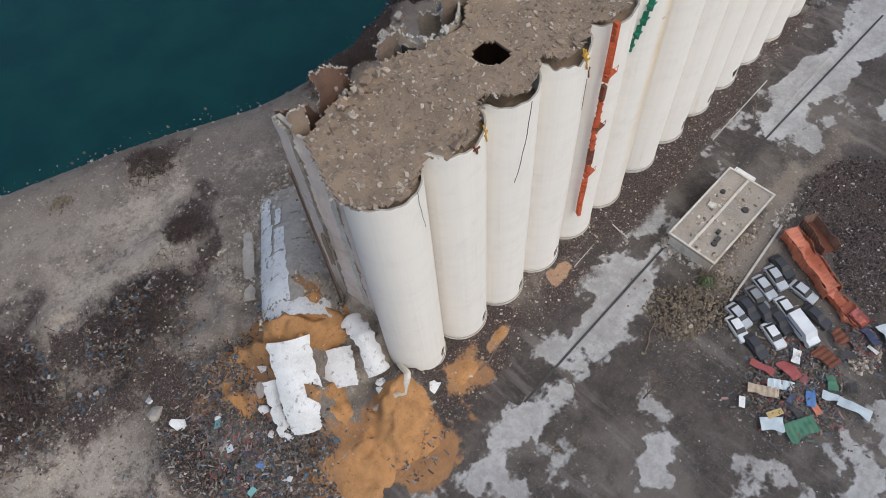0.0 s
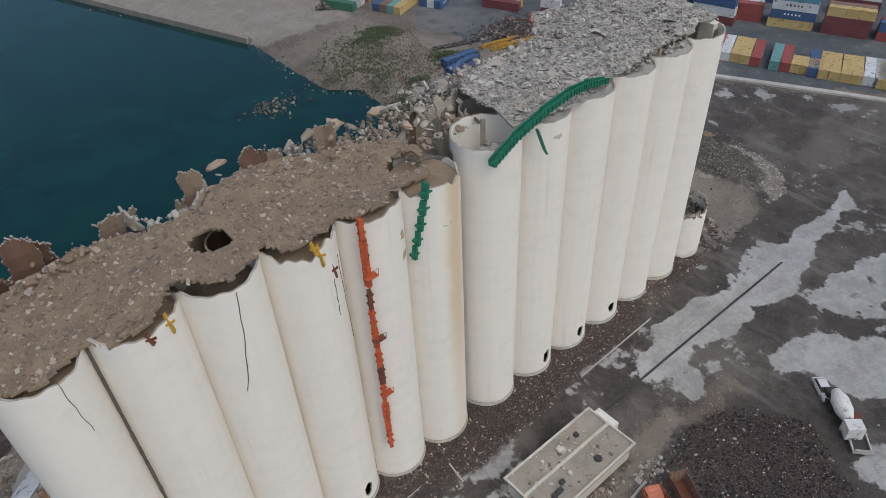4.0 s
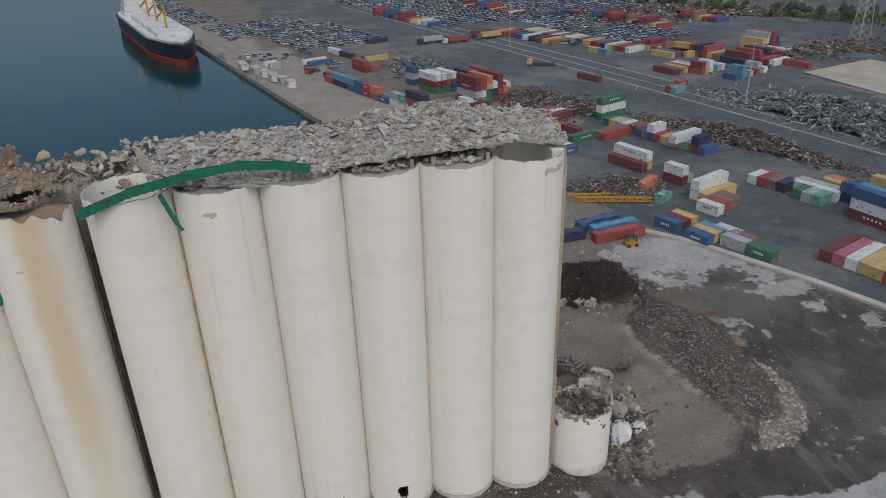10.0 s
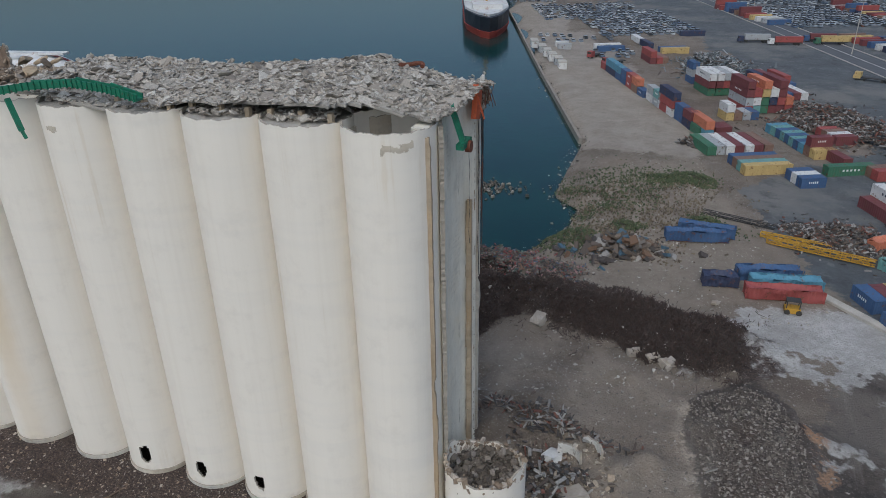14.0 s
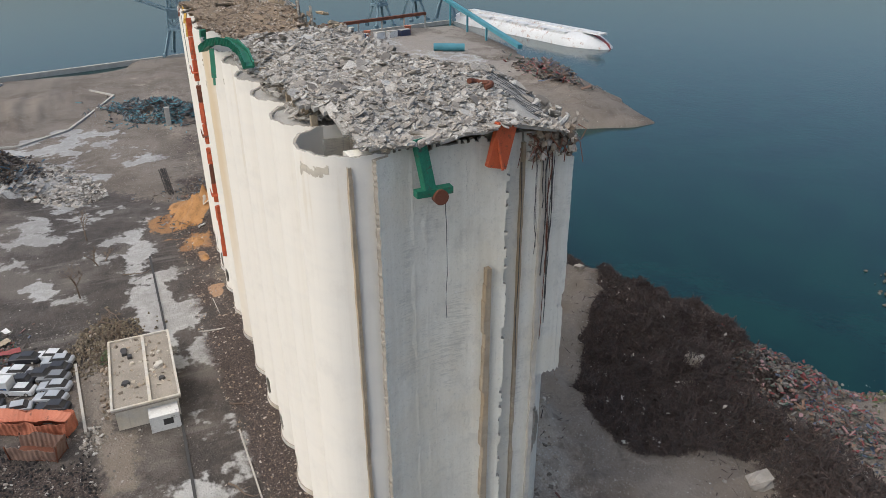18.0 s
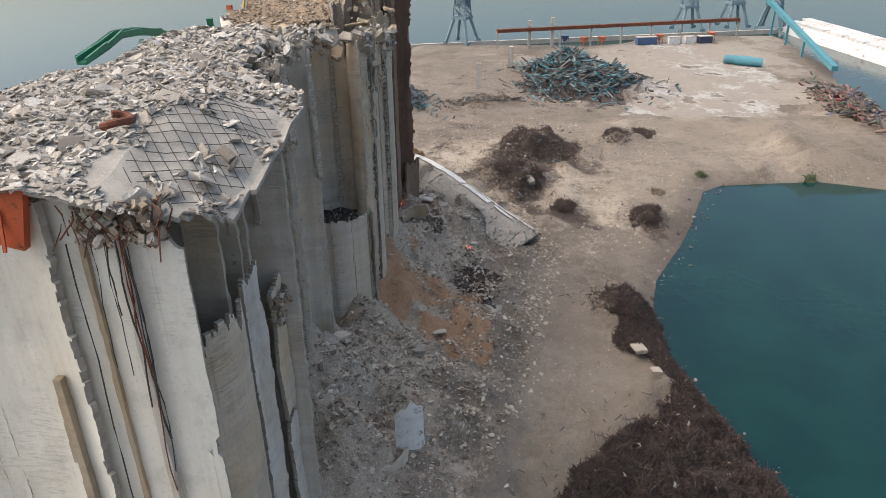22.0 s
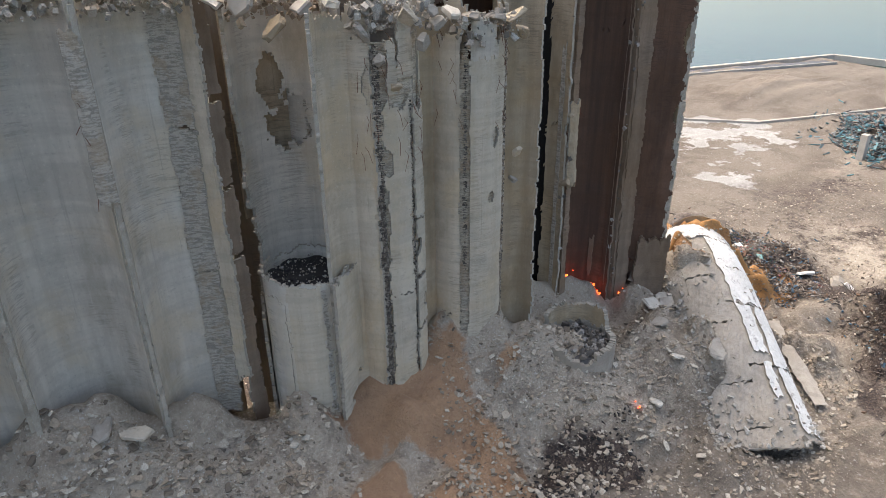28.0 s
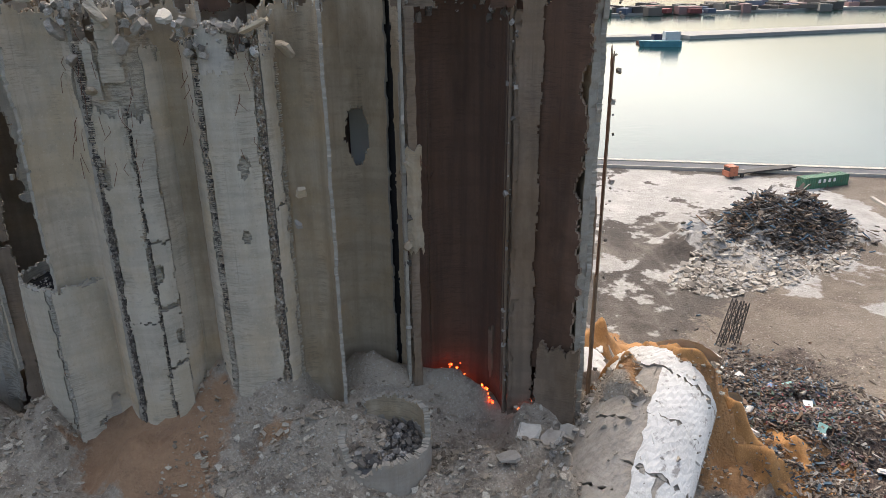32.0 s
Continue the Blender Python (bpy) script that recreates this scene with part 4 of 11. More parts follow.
def torn_cell(j, mat, z0, z1, a0=178, a1=362, holes=(), label="", seed=0, top=1.2, ribs=True):
    x = XE[j + 1]
    t = thing("torn_silo", (x, YE, 0), label or "torn-open concrete silo showing its curved inside wall", "silo", "torn-open silos")
    body = shell("curved_wall", (x, YE), 4.3, z0, z1, a0, a1, [mat, M_SOOT if mat == M_CONC_BURNT_SHADE else M_BROKEN], t, 0.25, 66, 140, holes, top, 4, 4, seed=seed + 11)
    if ribs:
        burnt = mat == M_CONC_BURNT_SHADE
        rib(t, x + (3.75 if burnt else 4.32), YE - 1.2, YE + 0.5, z0, z1 - 1.5, 0.45 if burnt else 0.22, M_SOOT if burnt else mat, seed + 3, 0.3 if burnt else 0.55)
        r = random.Random(seed)
        for k in range(5):
            a, zc = r.choice((r.uniform(185, 215), r.uniform(325, 352))), r.uniform(z0 + 5, z1 - 4)
            shell("loose_panel", (x, YE), 4.02, zc - r.uniform(1.5, 5), zc + r.uniform(1.5, 5), a - 4, a + 4, [M_COMB if mat != M_CONC_BURNT_SHADE else M_SOOT, M_BROKEN if mat != M_CONC_BURNT_SHADE else M_SOOT], body, 0.16, 6, 24, (), 0.7, 2.2, 2.2, seed=seed * 13 + k, bottom=0.7)
        q = np.random.default_rng(seed + 700)
        n = 160
        al = np.radians(q.uniform(a0 + 6, a1 - 6, n))
        C = np.stack([x + 4.15 * np.cos(al), YE + 4.15 * np.sin(al), z1 + 0.2 - 3.0 * q.random(n) ** 2.5], 1)
        V, F = chunks(C, (0.06 + 0.42 * q.random(n) ** 3)[:, None] * np.array((1, 0.7, 0.7)), turns(n, 180, q), 0.35, q)
        tagged(quads("crumbled_crown", V, F, M_RUBBLE if not burnt else M_GRAVEL, body), "crumbling broken crown", "", "", "stuff")
        n = 60
        side = q.choice((-1, 1), n)
        C = np.stack([x + side * (4.15 + 0.12 * q.normal(0, 1, n)), YE + 0.1 + 0.35 * q.normal(0, 1, n), q.uniform(z0, z1, n)], 1)
        V, F = chunks(C, (0.04 + 0.16 * q.random(n) ** 2)[:, None] * np.array((1, 0.8, 0.9)), turns(n, 180, q), 0.35, q)
        tagged(quads("lump_crust", V, F, M_RUBBLE if not burnt else M_GRAVEL, body), "broken lumps clinging to torn steel", "", "", "stuff")
        for a, w in ((188, 3.5), (351, 3.5), (r.uniform(300, 320), 0.8)):
            top = z1 - r.uniform(1, 9)
            shell("torn_joint", (x, YE), 4.05, z0 + r.uniform(0, 12) * (w < 5), top, a - w, a + w, [M_COMB if mat != M_CONC_BURNT_SHADE else mat, M_BROKEN if mat != M_CONC_BURNT_SHADE else M_SOOT], body, 0.10, 8, 90, (), 1.2, w * 0.45, w * 0.45, seed=seed * 17 + int(a))
        if mat != M_CONC_BURNT_SHADE:
            rib(t, x + 3.9, YE - 1.6, YE + 0.2, z0, z1 - 6, 0.12, M_COMB, seed + 4, 0.35)
    return t


def fbm(t, seed):
    """Broken line: values between -1 and 1 along t, at three scales."""
    t = np.asarray(t, float)
    o = np.full_like(t, seed * 0.37 + 0.5)
    return np.clip((lattice(t, o, 2.6, seed) * 0.45 + lattice(t, o, 0.8, seed + 1) * 0.33 + lattice(t, o, 0.3, seed + 2) * 0.22 - 0.5) * 2.6, -1, 1)


def skin(name, centre, R, a0, a1, z0, z1, mats, parent, seed, rag=(0.3, 0.3, 0.6, 0.3), cracks=(), gaps=(), thick=0.22, step=0.16, relief=0.05, lean=0.0):
    """A torn piece of curved wall between two angles, broken on all sides. rag: raggedness in metres of its two upright sides, top and foot;
    cracks: (height, slope, width); gaps: (metres along from the first angle, height, half width, half height); lean: how far its top stands out."""
    arc, r = radians(a1 - a0) * R, np.random.default_rng(seed)
    s, z = np.arange(-rag[0] - step, arc + rag[1] + step, step), np.arange(z0 - rag[3], z1 + rag[2] + step, step)
    S, Z = np.meshgrid(s, z)
    Sc, Zc = (S[:-1, :-1] + S[1:, 1:]) / 2, (Z[:-1, :-1] + Z[1:, 1:]) / 2
    zr, sr = Zc[:, 0], Sc[0]
    keep = (Sc > rag[0] * fbm(zr, seed)[:, None]) & (Sc < arc + rag[1] * fbm(zr, seed + 3)[:, None])
    keep &= (Zc < z1 + rag[2] * fbm(sr * 2, seed + 6)[None]) & (Zc > z0 + rag[3] * fbm(sr * 2, seed + 9)[None])
    for cz, slope, w in cracks:
        keep &= np.abs(Zc - cz - slope * Sc - 0.3 * fbm(sr * 2.5, seed + int(cz))[None]) > w * (0.3 + 1.2 * lattice(Sc, Zc, 0.7, seed + 2))
    for gs, gz, ws, wz in gaps:
        keep &= ((Sc - gs) / ws) ** 2 + ((Zc - gz) / wz) ** 2 + 1.1 * (lattice(Sc, Zc, 1.1, seed + 4) - 0.5) + 0.7 * (lattice(Sc, Zc, 0.4, seed + 5) - 0.5) > 1
    jit = 0.28 * step
    S2, Z2 = S + r.uniform(-jit, jit, S.shape), Z + r.uniform(-jit, jit, Z.shape)
    A = radians(a0) + S2 / R
    Ro = R + relief * (1.4 * (lattice(S2, Z2, 1.9, seed + 11) - 0.5) + 0.5 * (lattice(S2, Z2, 0.5, seed + 12) - 0.5)) + lean * (Z - z0) / max(z1 - z0, 0.1)
    cx, cy = centre
    V = np.concatenate([np.stack([cx + q * np.cos(A), cy + q * np.sin(A), Z2], -1).reshape(-1, 3) for q in (Ro, Ro - thick)])
    n, w = S.size, len(s)
    j, i = np.meshgrid(np.arange(len(z) - 1), np.arange(w - 1), indexing="ij")
    b = j * w + i
    q = np.stack([b, b + 1, b + w + 1, b + w], -1)
    F, pad = [q[keep], (q[keep] + n)[:, ::-1]], np.pad(keep, 1)
    for dj, di, c0, c1 in ((-1, 0, 0, 1), (1, 0, 2, 3), (0, -1, 3, 0), (0, 1, 1, 2)):
        e = q[keep & ~pad[1 + dj:keep.shape[0] + 1 + dj, 1 + di:keep.shape[1] + 1 + di]]
        F.append(np.stack([e[:, c1], e[:, c0], e[:, c0] + n, e[:, c1] + n], -1) + 2 * n)
    V = np.concatenate([V, V])
    k = [len(f) for f in F]
    F = np.concatenate(F)
    used, F = np.unique(F, return_inverse=True)
    ob = quads(name, V[used], F.reshape(-1, 4), mats if isinstance(mats, list) else [mats, M_BROKEN], parent, False, np.concatenate([np.zeros(k[0] + k[1]), np.ones(sum(k[2:]))]))
    sm = np.concatenate([np.ones(k[0] + k[1], bool), np.zeros(sum(k[2:]), bool)])
    if len(ob.data.polygons) == len(sm):
        ob.data.polygons.foreach_set("use_smooth", sm)
    return ob


def sheet(name, p, q, z0, z1, mats, parent, seed, **kw):
    """A torn flat piece of wall between two places of the plan, its face to the right of the way from p to q."""
    p, q = Vector(p), Vector(q)
    d = q - p
    n = Vector((d.y, -d.x)).normalized()
    c = (p + q) / 2 - n * 60
    half = math.degrees(d.length / 2 / 60)
    mid = math.degrees(math.atan2(n.y, n.x))
    return skin(name, (c.x, c.y), 60, mid - half, mid + half, z0, z1, mats, parent, seed, **kw)


def comb_seam(parent, centre, R, a, w, z0, z1, seed, mat=None):
    """An upright seam of close snapped bars and courses over a dark joint."""
    r = np.random.default_rng(seed)
    z = np.arange(z0, z1, 0.17)
    z = z[r.random(len(z)) < 0.88]
    n = len(z)
    al = np.radians(a) + r.normal(0, 0.15 * w, n) / R
    half = w * (0.35 + 0.75 * r.random(n))
    c, s, o = np.cos(al), np.sin(al), np.zeros(n)
    rot = np.stack([-s, c, o, c, s, o, o, o, o + 1], 1).reshape(n, 3, 3).transpose(0, 2, 1)
    C = np.stack([centre[0] + (R + 0.03) * c, centre[1] + (R + 0.03) * s, z], 1)
    V, F = chunks(C, np.stack([half, 0.05 + 0.06 * r.random(n), 0.03 + 0.04 * r.random(n)], 1), rot, 0.25, r)
    tagged(quads("snapped_course", V, F, mat or M_COMB_WARM, parent), "close courses of snapped bars and concrete", "", "", "stuff")


def pebble_seam(parent, centre, R, a, w, z0, z1, n, seed, mat=None):
    """An upright seam of loose dark pebbles in a torn joint; w: half width in metres."""
    q = np.random.default_rng(seed)
    zz = q.uniform(z0, z1, n)
    al = np.radians(a) + w * (0.55 + 0.45 * fbm(zz, seed)) * q.uniform(-1, 1, n) / R
    C = np.stack([centre[0] + (R + 0.03) * np.cos(al), centre[1] + (R + 0.03) * np.sin(al), zz], 1)
    V, F = chunks(C, 0.04 + 0.11 * q.random((n, 3)) ** 1.5, turns(n, 180, q), 0.3, q)
    tagged(quads("pebble_seam", V, F, mat or M_SEAM, parent), "dark pebbly joint", "", "", "stuff")


def slab_block(bm, place, size, thick, tilt, r):
    """One broken flat lump with an uneven many-cornered outline."""
    n = r.integers(6, 10)
    ang = np.sort(r.uniform(0, 2 * np.pi, n)) * 0.5 + np.linspace(0, 2 * np.pi, n, endpoint=False) * 0.5
    rad = size * r.uniform(0.65, 1.1, n)
    m = pose(*place, r.uniform(-tilt, tilt), r.uniform(-tilt, tilt), r.uniform(0, 360))
    rings = []
    for h, f in ((-thick, 0.9), (-thick * 0.4, 1.0), (thick * 0.55, 0.97), (thick, 0.84)):
        rings.append([bm.verts.new(m @ Vector((f * q * math.cos(a) + 0.05 * r.normal(), 0.8 * f * q * math.sin(a) + 0.05 * r.normal(), h + 0.05 * size * r.normal()))) for a, q in zip(ang, rad)])
    for lo, hi in zip(rings, rings[1:]):
        for k in range(n):
            bm.faces.new((lo[k], lo[(k + 1) % n], hi[(k + 1) % n], hi[k]))
    bm.faces.new(rings[0][::-1])
    bm.faces.new(rings[-1])


def crumble(parent, x, y0, y1, z, n, spread_x, seed, mat):
    """Broken lumps of many sizes along a crown, under a part."""
    q = np.random.default_rng(seed)
    C = np.stack([x + q.uniform(-spread_x, spread_x, n), q.uniform(y0, y1, n), z + 0.5 - 2.2 * q.random(n) ** 1.6], 1)
    V, F = chunks(C, (0.05 + 0.3 * q.random(n) ** 3)[:, None] * np.array((1.1, 0.8, 0.7)), turns(n, 180, q), 0.35, q)
    tagged(quads("crumbled_crown", V, F, mat, parent), "crumbling broken crown", "", "", "stuff")


def scarred_silo(j, z1, label, seed, plates, seams, pebbles, yc=YE):
    """An inner silo that still stands: a dark combed core under torn plates of its outer skin, with seams between them."""
    x, rad = XE[j + 1], 3.75
    t = thing("scarred_silo", (x, yc, 0), label, "silo", "torn-open silos")
    body = shell("core_wall", (x, yc), rad - 0.16, 4, z1 - 3, -25, 205, [M_COMB_WARM, M_BROKEN], t, 0.3, 60, 90, (), 1.5, seed=seed)
    for k, (a0, a1, p0, p1, out, mat, kw) in enumerate(plates):
        skin("skin_plate", (x, yc), rad + out, a0, a1, p0, p1, [mat, M_BROKEN], t, seed + 20 * k, **kw)
    for k, (a, w, p0, p1) in enumerate(seams):
        comb_seam(t, (x, yc), rad - 0.02, a, w, p0, p1, seed + 300 + k)
    for k, (a, w, p0, p1, n, mat) in enumerate(pebbles):
        pebble_seam(t, (x, yc), rad - 0.05, a, w, p0, p1, n, seed + 400 + k, mat)
    crumble(body, x, yc + 1.0, yc + 4.2, z1 - 0.4, 240, 3.4, seed + 500, M_RUBBLE)
    return t


torn_cell(-1, M_CONC_BURNT_SHADE, 4, 44.8, 262, 358, label="burnt edge of a torn-open concrete silo", seed=1)
torn_cell(0, M_CONC_BURNT_SHADE, 5, 45.2, label="soot-black torn-open silo with smouldering grain", seed=2)
torn_cell(1, M_CONC_TAN, 4, 47, 176, 362, ((266, 33.0, 15, 2.5), (217, 28, 8, 20)), "brown-stained torn-open silo with a dark slit", seed=3)
scarred_silo(2, 42.8, "scarred pale concrete silo with torn upright joints", 1310,
             ((-22, 49, 4, 41.5, 0.0, M_CONC_WARM, dict(rag=(0.2, 0.25, 1.2, 0.3))),
              (62, 119, 4, 41.0, 0.10, M_PANEL, dict(rag=(0.15, 0.2, 1.0, 0.3), gaps=((2.6, 32.5, 0.35, 0.8), (2.2, 27, 0.3, 0.5)), relief=0.04)),
              (62, 100, 39.5, 43.0, 0.16, M_CONC, dict(rag=(0.3, 0.5, 1.0, 0.6))),
              (132, 152, 4, 42.5, 0.02, M_CONC_WARM, dict(rag=(0.15, 0.5, 1.2, 0.3), cracks=((29, 0.2, 0.14),))),
              (152, 178, 4, 43.5, -0.06, M_CONC_TAN, dict(rag=(0.3, 0.6, 1.0, 0.3)))),
             ((55.5, 0.42, 6, 40.5), (154, 0.2, 10, 40)),
             ((55.5, 0.16, 20, 41, 260, None), (125.5, 0.34, 4, 42, 700, M_RUBBLE_BROWN), (128.5, 0.14, 4, 36, 300, None)))
scarred_silo(3, 44.4, "scarred pale concrete silo with broken crown", 1360,
             ((-22, 22, 4, 41.5, -0.02, M_CONC_WARM, dict(rag=(0.2, 0.2, 1.2, 0.3))),
              (22, 55, 4, 42.0, 0.06, M_CONC_WARM, dict(rag=(0.1, 0.35, 1.4, 0.3), gaps=((2.2, 38.5, 0.6, 1.6),))),
              (69, 104, 4, 37.4, 0.12, M_PANEL, dict(rag=(0.3, 0.25, 1.6, 0.3), cracks=((19.4, 0.08, 0.05),), gaps=((0.2, 32, 0.5, 1.4),))),
              (74, 86, 37.6, 41.8, 0.26, M_PANEL, dict(rag=(0.25, 0.25, 0.6, 0.5), lean=0.2)),
              (90, 112, 38.6, 44.0, 0.2, M_CONC_WARM, dict(rag=(0.3, 0.3, 0.8, 0.8))),
              (109, 129, 4, 36.0, 0.30, M_PANEL, dict(rag=(0.16, 0.2, 1.4, 0.3), cracks=((15.2, 0.3, 0.16), (20.6, 0.25, 0.2), (26.4, 0.1, 0.14)), gaps=((0.2, 24.0, 0.5, 0.9), (1.2, 18, 0.35, 0.7)))),
              (131, 178, 4, 41.0, -0.02, M_CONC_WARM, dict(rag=(0.2, 0.3, 1.2, 0.3)))),
             ((103.5, 0.26, 6, 38), (130, 0.16, 8, 38), (64.5, 0.5, 30, 42)),
             ((62, 0.42, 4, 41.5, 1900, None), (107, 0.14, 8, 37, 340, None)), 45.7)
HOLED = (65.2, 44.7)
t = thing("torn_silo", (*HOLED, 0), "torn-open silo with a jagged hole in its wall", "silo", "torn-open silos")
skin("curved_wall", HOLED, 4.3, 176, 340, 4, 45.2, [M_CONC, M_BROKEN], t, 1410, rag=(0.1, 0.6, 0.9, 0.3), thick=0.3, step=0.2,
     gaps=((5.5, 34.4, 1.9, 2.5), (6.9, 38.4, 1.15, 2.3), (12.2, 24, 1.8, 6), (12.0, 33, 0.8, 3.0)))
skin("torn_joint", HOLED, 4.05, 176, 184, 6, 44.5, [M_COMB, M_BROKEN], t, 1420, rag=(0.15, 0.25, 0.8, 0.3), thick=0.5)
comb_seam(t, HOLED, 4.12, 226, 0.3, 32, 43, 1425, M_COMB)
rib(t, HOLED[0] - 4.3, HOLED[1] - 1.0, HOLED[1] + 1.6, 8, 44.4, 0.14, M_CONC, 1427, 0.25)
crumble(t, HOLED[0], HOLED[1] - 3.0, HOLED[1] + 1.4, 45.2, 260, 3.9, 1428, M_RUBBLE_BROWN)
t = thing("torn_silo", (53.5, 47, 0), "brown-stained wall strips between two scarred silos", "silo", "torn-open silos")
for cx, rad, m, k in ((53.5, 3.0, M_CONC_TAN, 1), (62.3, 2.7, M_CONC_WARM, 2), (44.7, 2.7, M_CONC_TAN, 3)):
    skin("curved_wall", (cx, 49.6), rad, 195, 345, 8, 44.0, [m, M_BROKEN], t, 1430 + 10 * k, rag=(0.3, 0.3, 1.2, 0.3), thick=0.3, step=0.2)
# added black backing, so the slit looks as dark as deep shade
for j, a0, a1, z0, z1, m in ((1, 200, 236, 6, 46, M_CHAR_SHADE),):
    t = thing("scorched_wall", (XE[j + 1], YE, 0), "added black backing that gives a slit between two silos its shade", "wall", "torn-open silos")
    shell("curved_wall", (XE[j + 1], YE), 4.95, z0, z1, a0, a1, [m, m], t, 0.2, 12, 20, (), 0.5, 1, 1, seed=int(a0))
# added backing: dark shells hide the white silo backs, a tan one fills the hole
t = thing("scorched_wall", (68, 39, 0), "added dark backing behind the split and hole in the row", "wall", "torn-open silos")
shell("curved_wall", (XW[5], YW), 4.4, 0, 44.5, 15, 100, [M_CONC_SHADED, M_CONC_SHADED], t, 0.12, 24, 20, (), 0.5, 1, 1, seed=5)
shell("curved_wall", (XW[6], YW), 4.4, 0, 44.5, 80, 165, [M_CONC_SHADED, M_CONC_SHADED], t, 0.12, 24, 20, (), 0.5, 1, 1, seed=6)
shell("curved_wall", (65.2, 44.7), 6.0, 26, 44, 222, 300, [M_CONC_TAN, M_CONC_TAN], t, 0.15, 24, 20, (), 0.5, 1, 1, seed=9)
CUP = (65.2, 44.8)
cup = thing("broken_silo_stub", (*CUP, 0), "short broken silo stub half filled with charred grain", "silo", "torn-open silos")
skin("curved_wall", CUP, 3.85, 0, 359.9, 6, 22.7, [M_CONC, M_BROKEN], cup, 1460, rag=(0, 0, 0.5, 0.2), thick=0.25)
skin("outer_panel", CUP, 3.98, 40, 84, 6, 22.6, [M_PANEL, M_BROKEN], cup, 1470, rag=(0.1, 0.12, 0.35, 0.4), thick=0.2, relief=0.03)
skin("outer_panel", CUP, 4.05, 90, 112, 6, 15.4, [M_PANEL, M_BROKEN], cup, 1480, rag=(0.25, 0.2, 1.0, 0.4), thick=0.25)
skin("outer_panel", CUP, 3.96, 4, 36, 6, 21.0, [M_CONC, M_BROKEN], cup, 1485, rag=(0.2, 0.2, 0.8, 0.4), thick=0.2)
sheet("leaning_panel", (61.5, 47.0), (65.0, 49.4), 8.5, 22.6, [M_PANEL, M_BROKEN], cup, 1490, rag=(0.15, 0.1, 0.6, 0.3), thick=0.28, relief=0.03, gaps=((0.0, 8.6, 2.6, 3.2),))
comb_seam(cup, CUP, 3.8, 87, 0.22, 8, 22, 1495, M_COMB)
comb_seam(cup, CUP, 3.8, 116, 0.3, 8, 21, 1496, M_COMB)
pebble_seam(cup, CUP, 3.72, 118, 0.3, 8, 22.4, 420, 1497)
bm = bmesh.new()
n = 40
outer = [bm.verts.new((CUP[0] + 3.6 * math.cos(a * 2 * math.pi / n), CUP[1] + 3.6 * math.sin(a * 2 * math.pi / n), 21.7 + 0.15 * math.sin(a * 1.3))) for a in range(n)]
inner = [bm.verts.new((CUP[0] + 1.7 * math.cos(a * 2 * math.pi / n), CUP[1] + 1.7 * math.sin(a * 2 * math.pi / n), 21.9 + 0.1 * math.sin(a * 2.1))) for a in range(n)]
for a in range(n):
    bm.faces.new((outer[a], outer[(a + 1) % n], inner[(a + 1) % n], inner[a]))
bm.faces.new(inner)
part("charred_grain", bm, M_CHAR_SHADE, cup, "black charred grain fill")
q = np.random.default_rng(1499)
n = 260
al, rr = q.uniform(0, 2 * np.pi, n), 3.5 * np.sqrt(q.random(n))
V, F = chunks(np.stack([CUP[0] + rr * np.cos(al), CUP[1] + rr * np.sin(al), np.full(n, 21.95)], 1), (0.02 + 0.07 * q.random(n) ** 3)[:, None] * np.ones(3), turns(n, 180, q), 0.3, q)
tagged(quads("crumb_scatter", V, F, M_RUBBLE, cup), "pale crumbs on charred grain", "", "", "stuff")
t = thing("torn_silo", (75, YE, 0), "torn-open grey silo, one combed strip still standing", "silo", "torn-open silos")
skin("curved_wall", (XE[6], YE), 4.3, 250, 361, 5, 46.6, [M_CONC, M_BROKEN], t, 1510, rag=(0.4, 0.15, 0.9, 0.3), thick=0.3, step=0.2, relief=0.04)
skin("combed_strip", (XE[6], YE), 4.16, 226, 256, 9, 46.2, [M_COMB, M_BROKEN], t, 1520, rag=(0.2, 0.25, 1.0, 0.8), thick=0.3, relief=0.12, cracks=((36, 0.2, 0.1), (24, -0.1, 0.12)))
skin("smooth_strip", (XE[6], YE), 4.34, 208, 229, 13, 46.0, [M_CONC_WARM, M_BROKEN], t, 1530, rag=(0.3, 0.3, 1.0, 1.0), thick=0.3, relief=0.06)
sheet("snapped_edge", (71.4, 44.1), (70.1, 43.9), 6, 45.6, [M_SOOT, M_BROKEN], t, 1540, rag=(0.15, 0.35, 0.6, 0.6), thick=0.3, relief=0.15, cracks=((38, 0.2, 0.3), (31, 0.2, 0.2), (25, 0.1, 0.3)))
rib(t, XE[6] + 4.32, YE - 1.6, YE + 0.55, 5, 46.0, 0.2, M_CONC, 1545, 0.3)
crumble(t, XE[6], YE - 3.5, YE + 0.4, 46.6, 260, 4.0, 1546, M_RUBBLE)
t = thing("torn_silo", (XE[7], YE, 0), "torn-open grey silo with smooth curved inside", "silo", "torn-open silos")
skin("curved_wall", (XE[7], YE), 4.3, 178, 361, 5, 46.8, [M_CONC, M_BROKEN], t, 1550, rag=(0.1, 0.15, 0.9, 0.3), thick=0.3, step=0.2, relief=0.04)
skin("combed_band", (XE[7], YE), 4.22, 181, 204, 6, 46.0, [M_COMB, M_BROKEN], t, 1560, rag=(0.1, 0.7, 0.8, 0.3), thick=0.12, relief=0.08, gaps=((1.2, 38, 0.6, 3), (1.4, 16, 0.7, 4)))
skin("combed_band", (XE[7], YE), 4.22, 338, 356, 6, 45.0, [M_COMB, M_BROKEN], t, 1570, rag=(0.6, 0.15, 0.8, 0.3), thick=0.12, relief=0.08, gaps=((0.5, 30, 0.8, 4),))
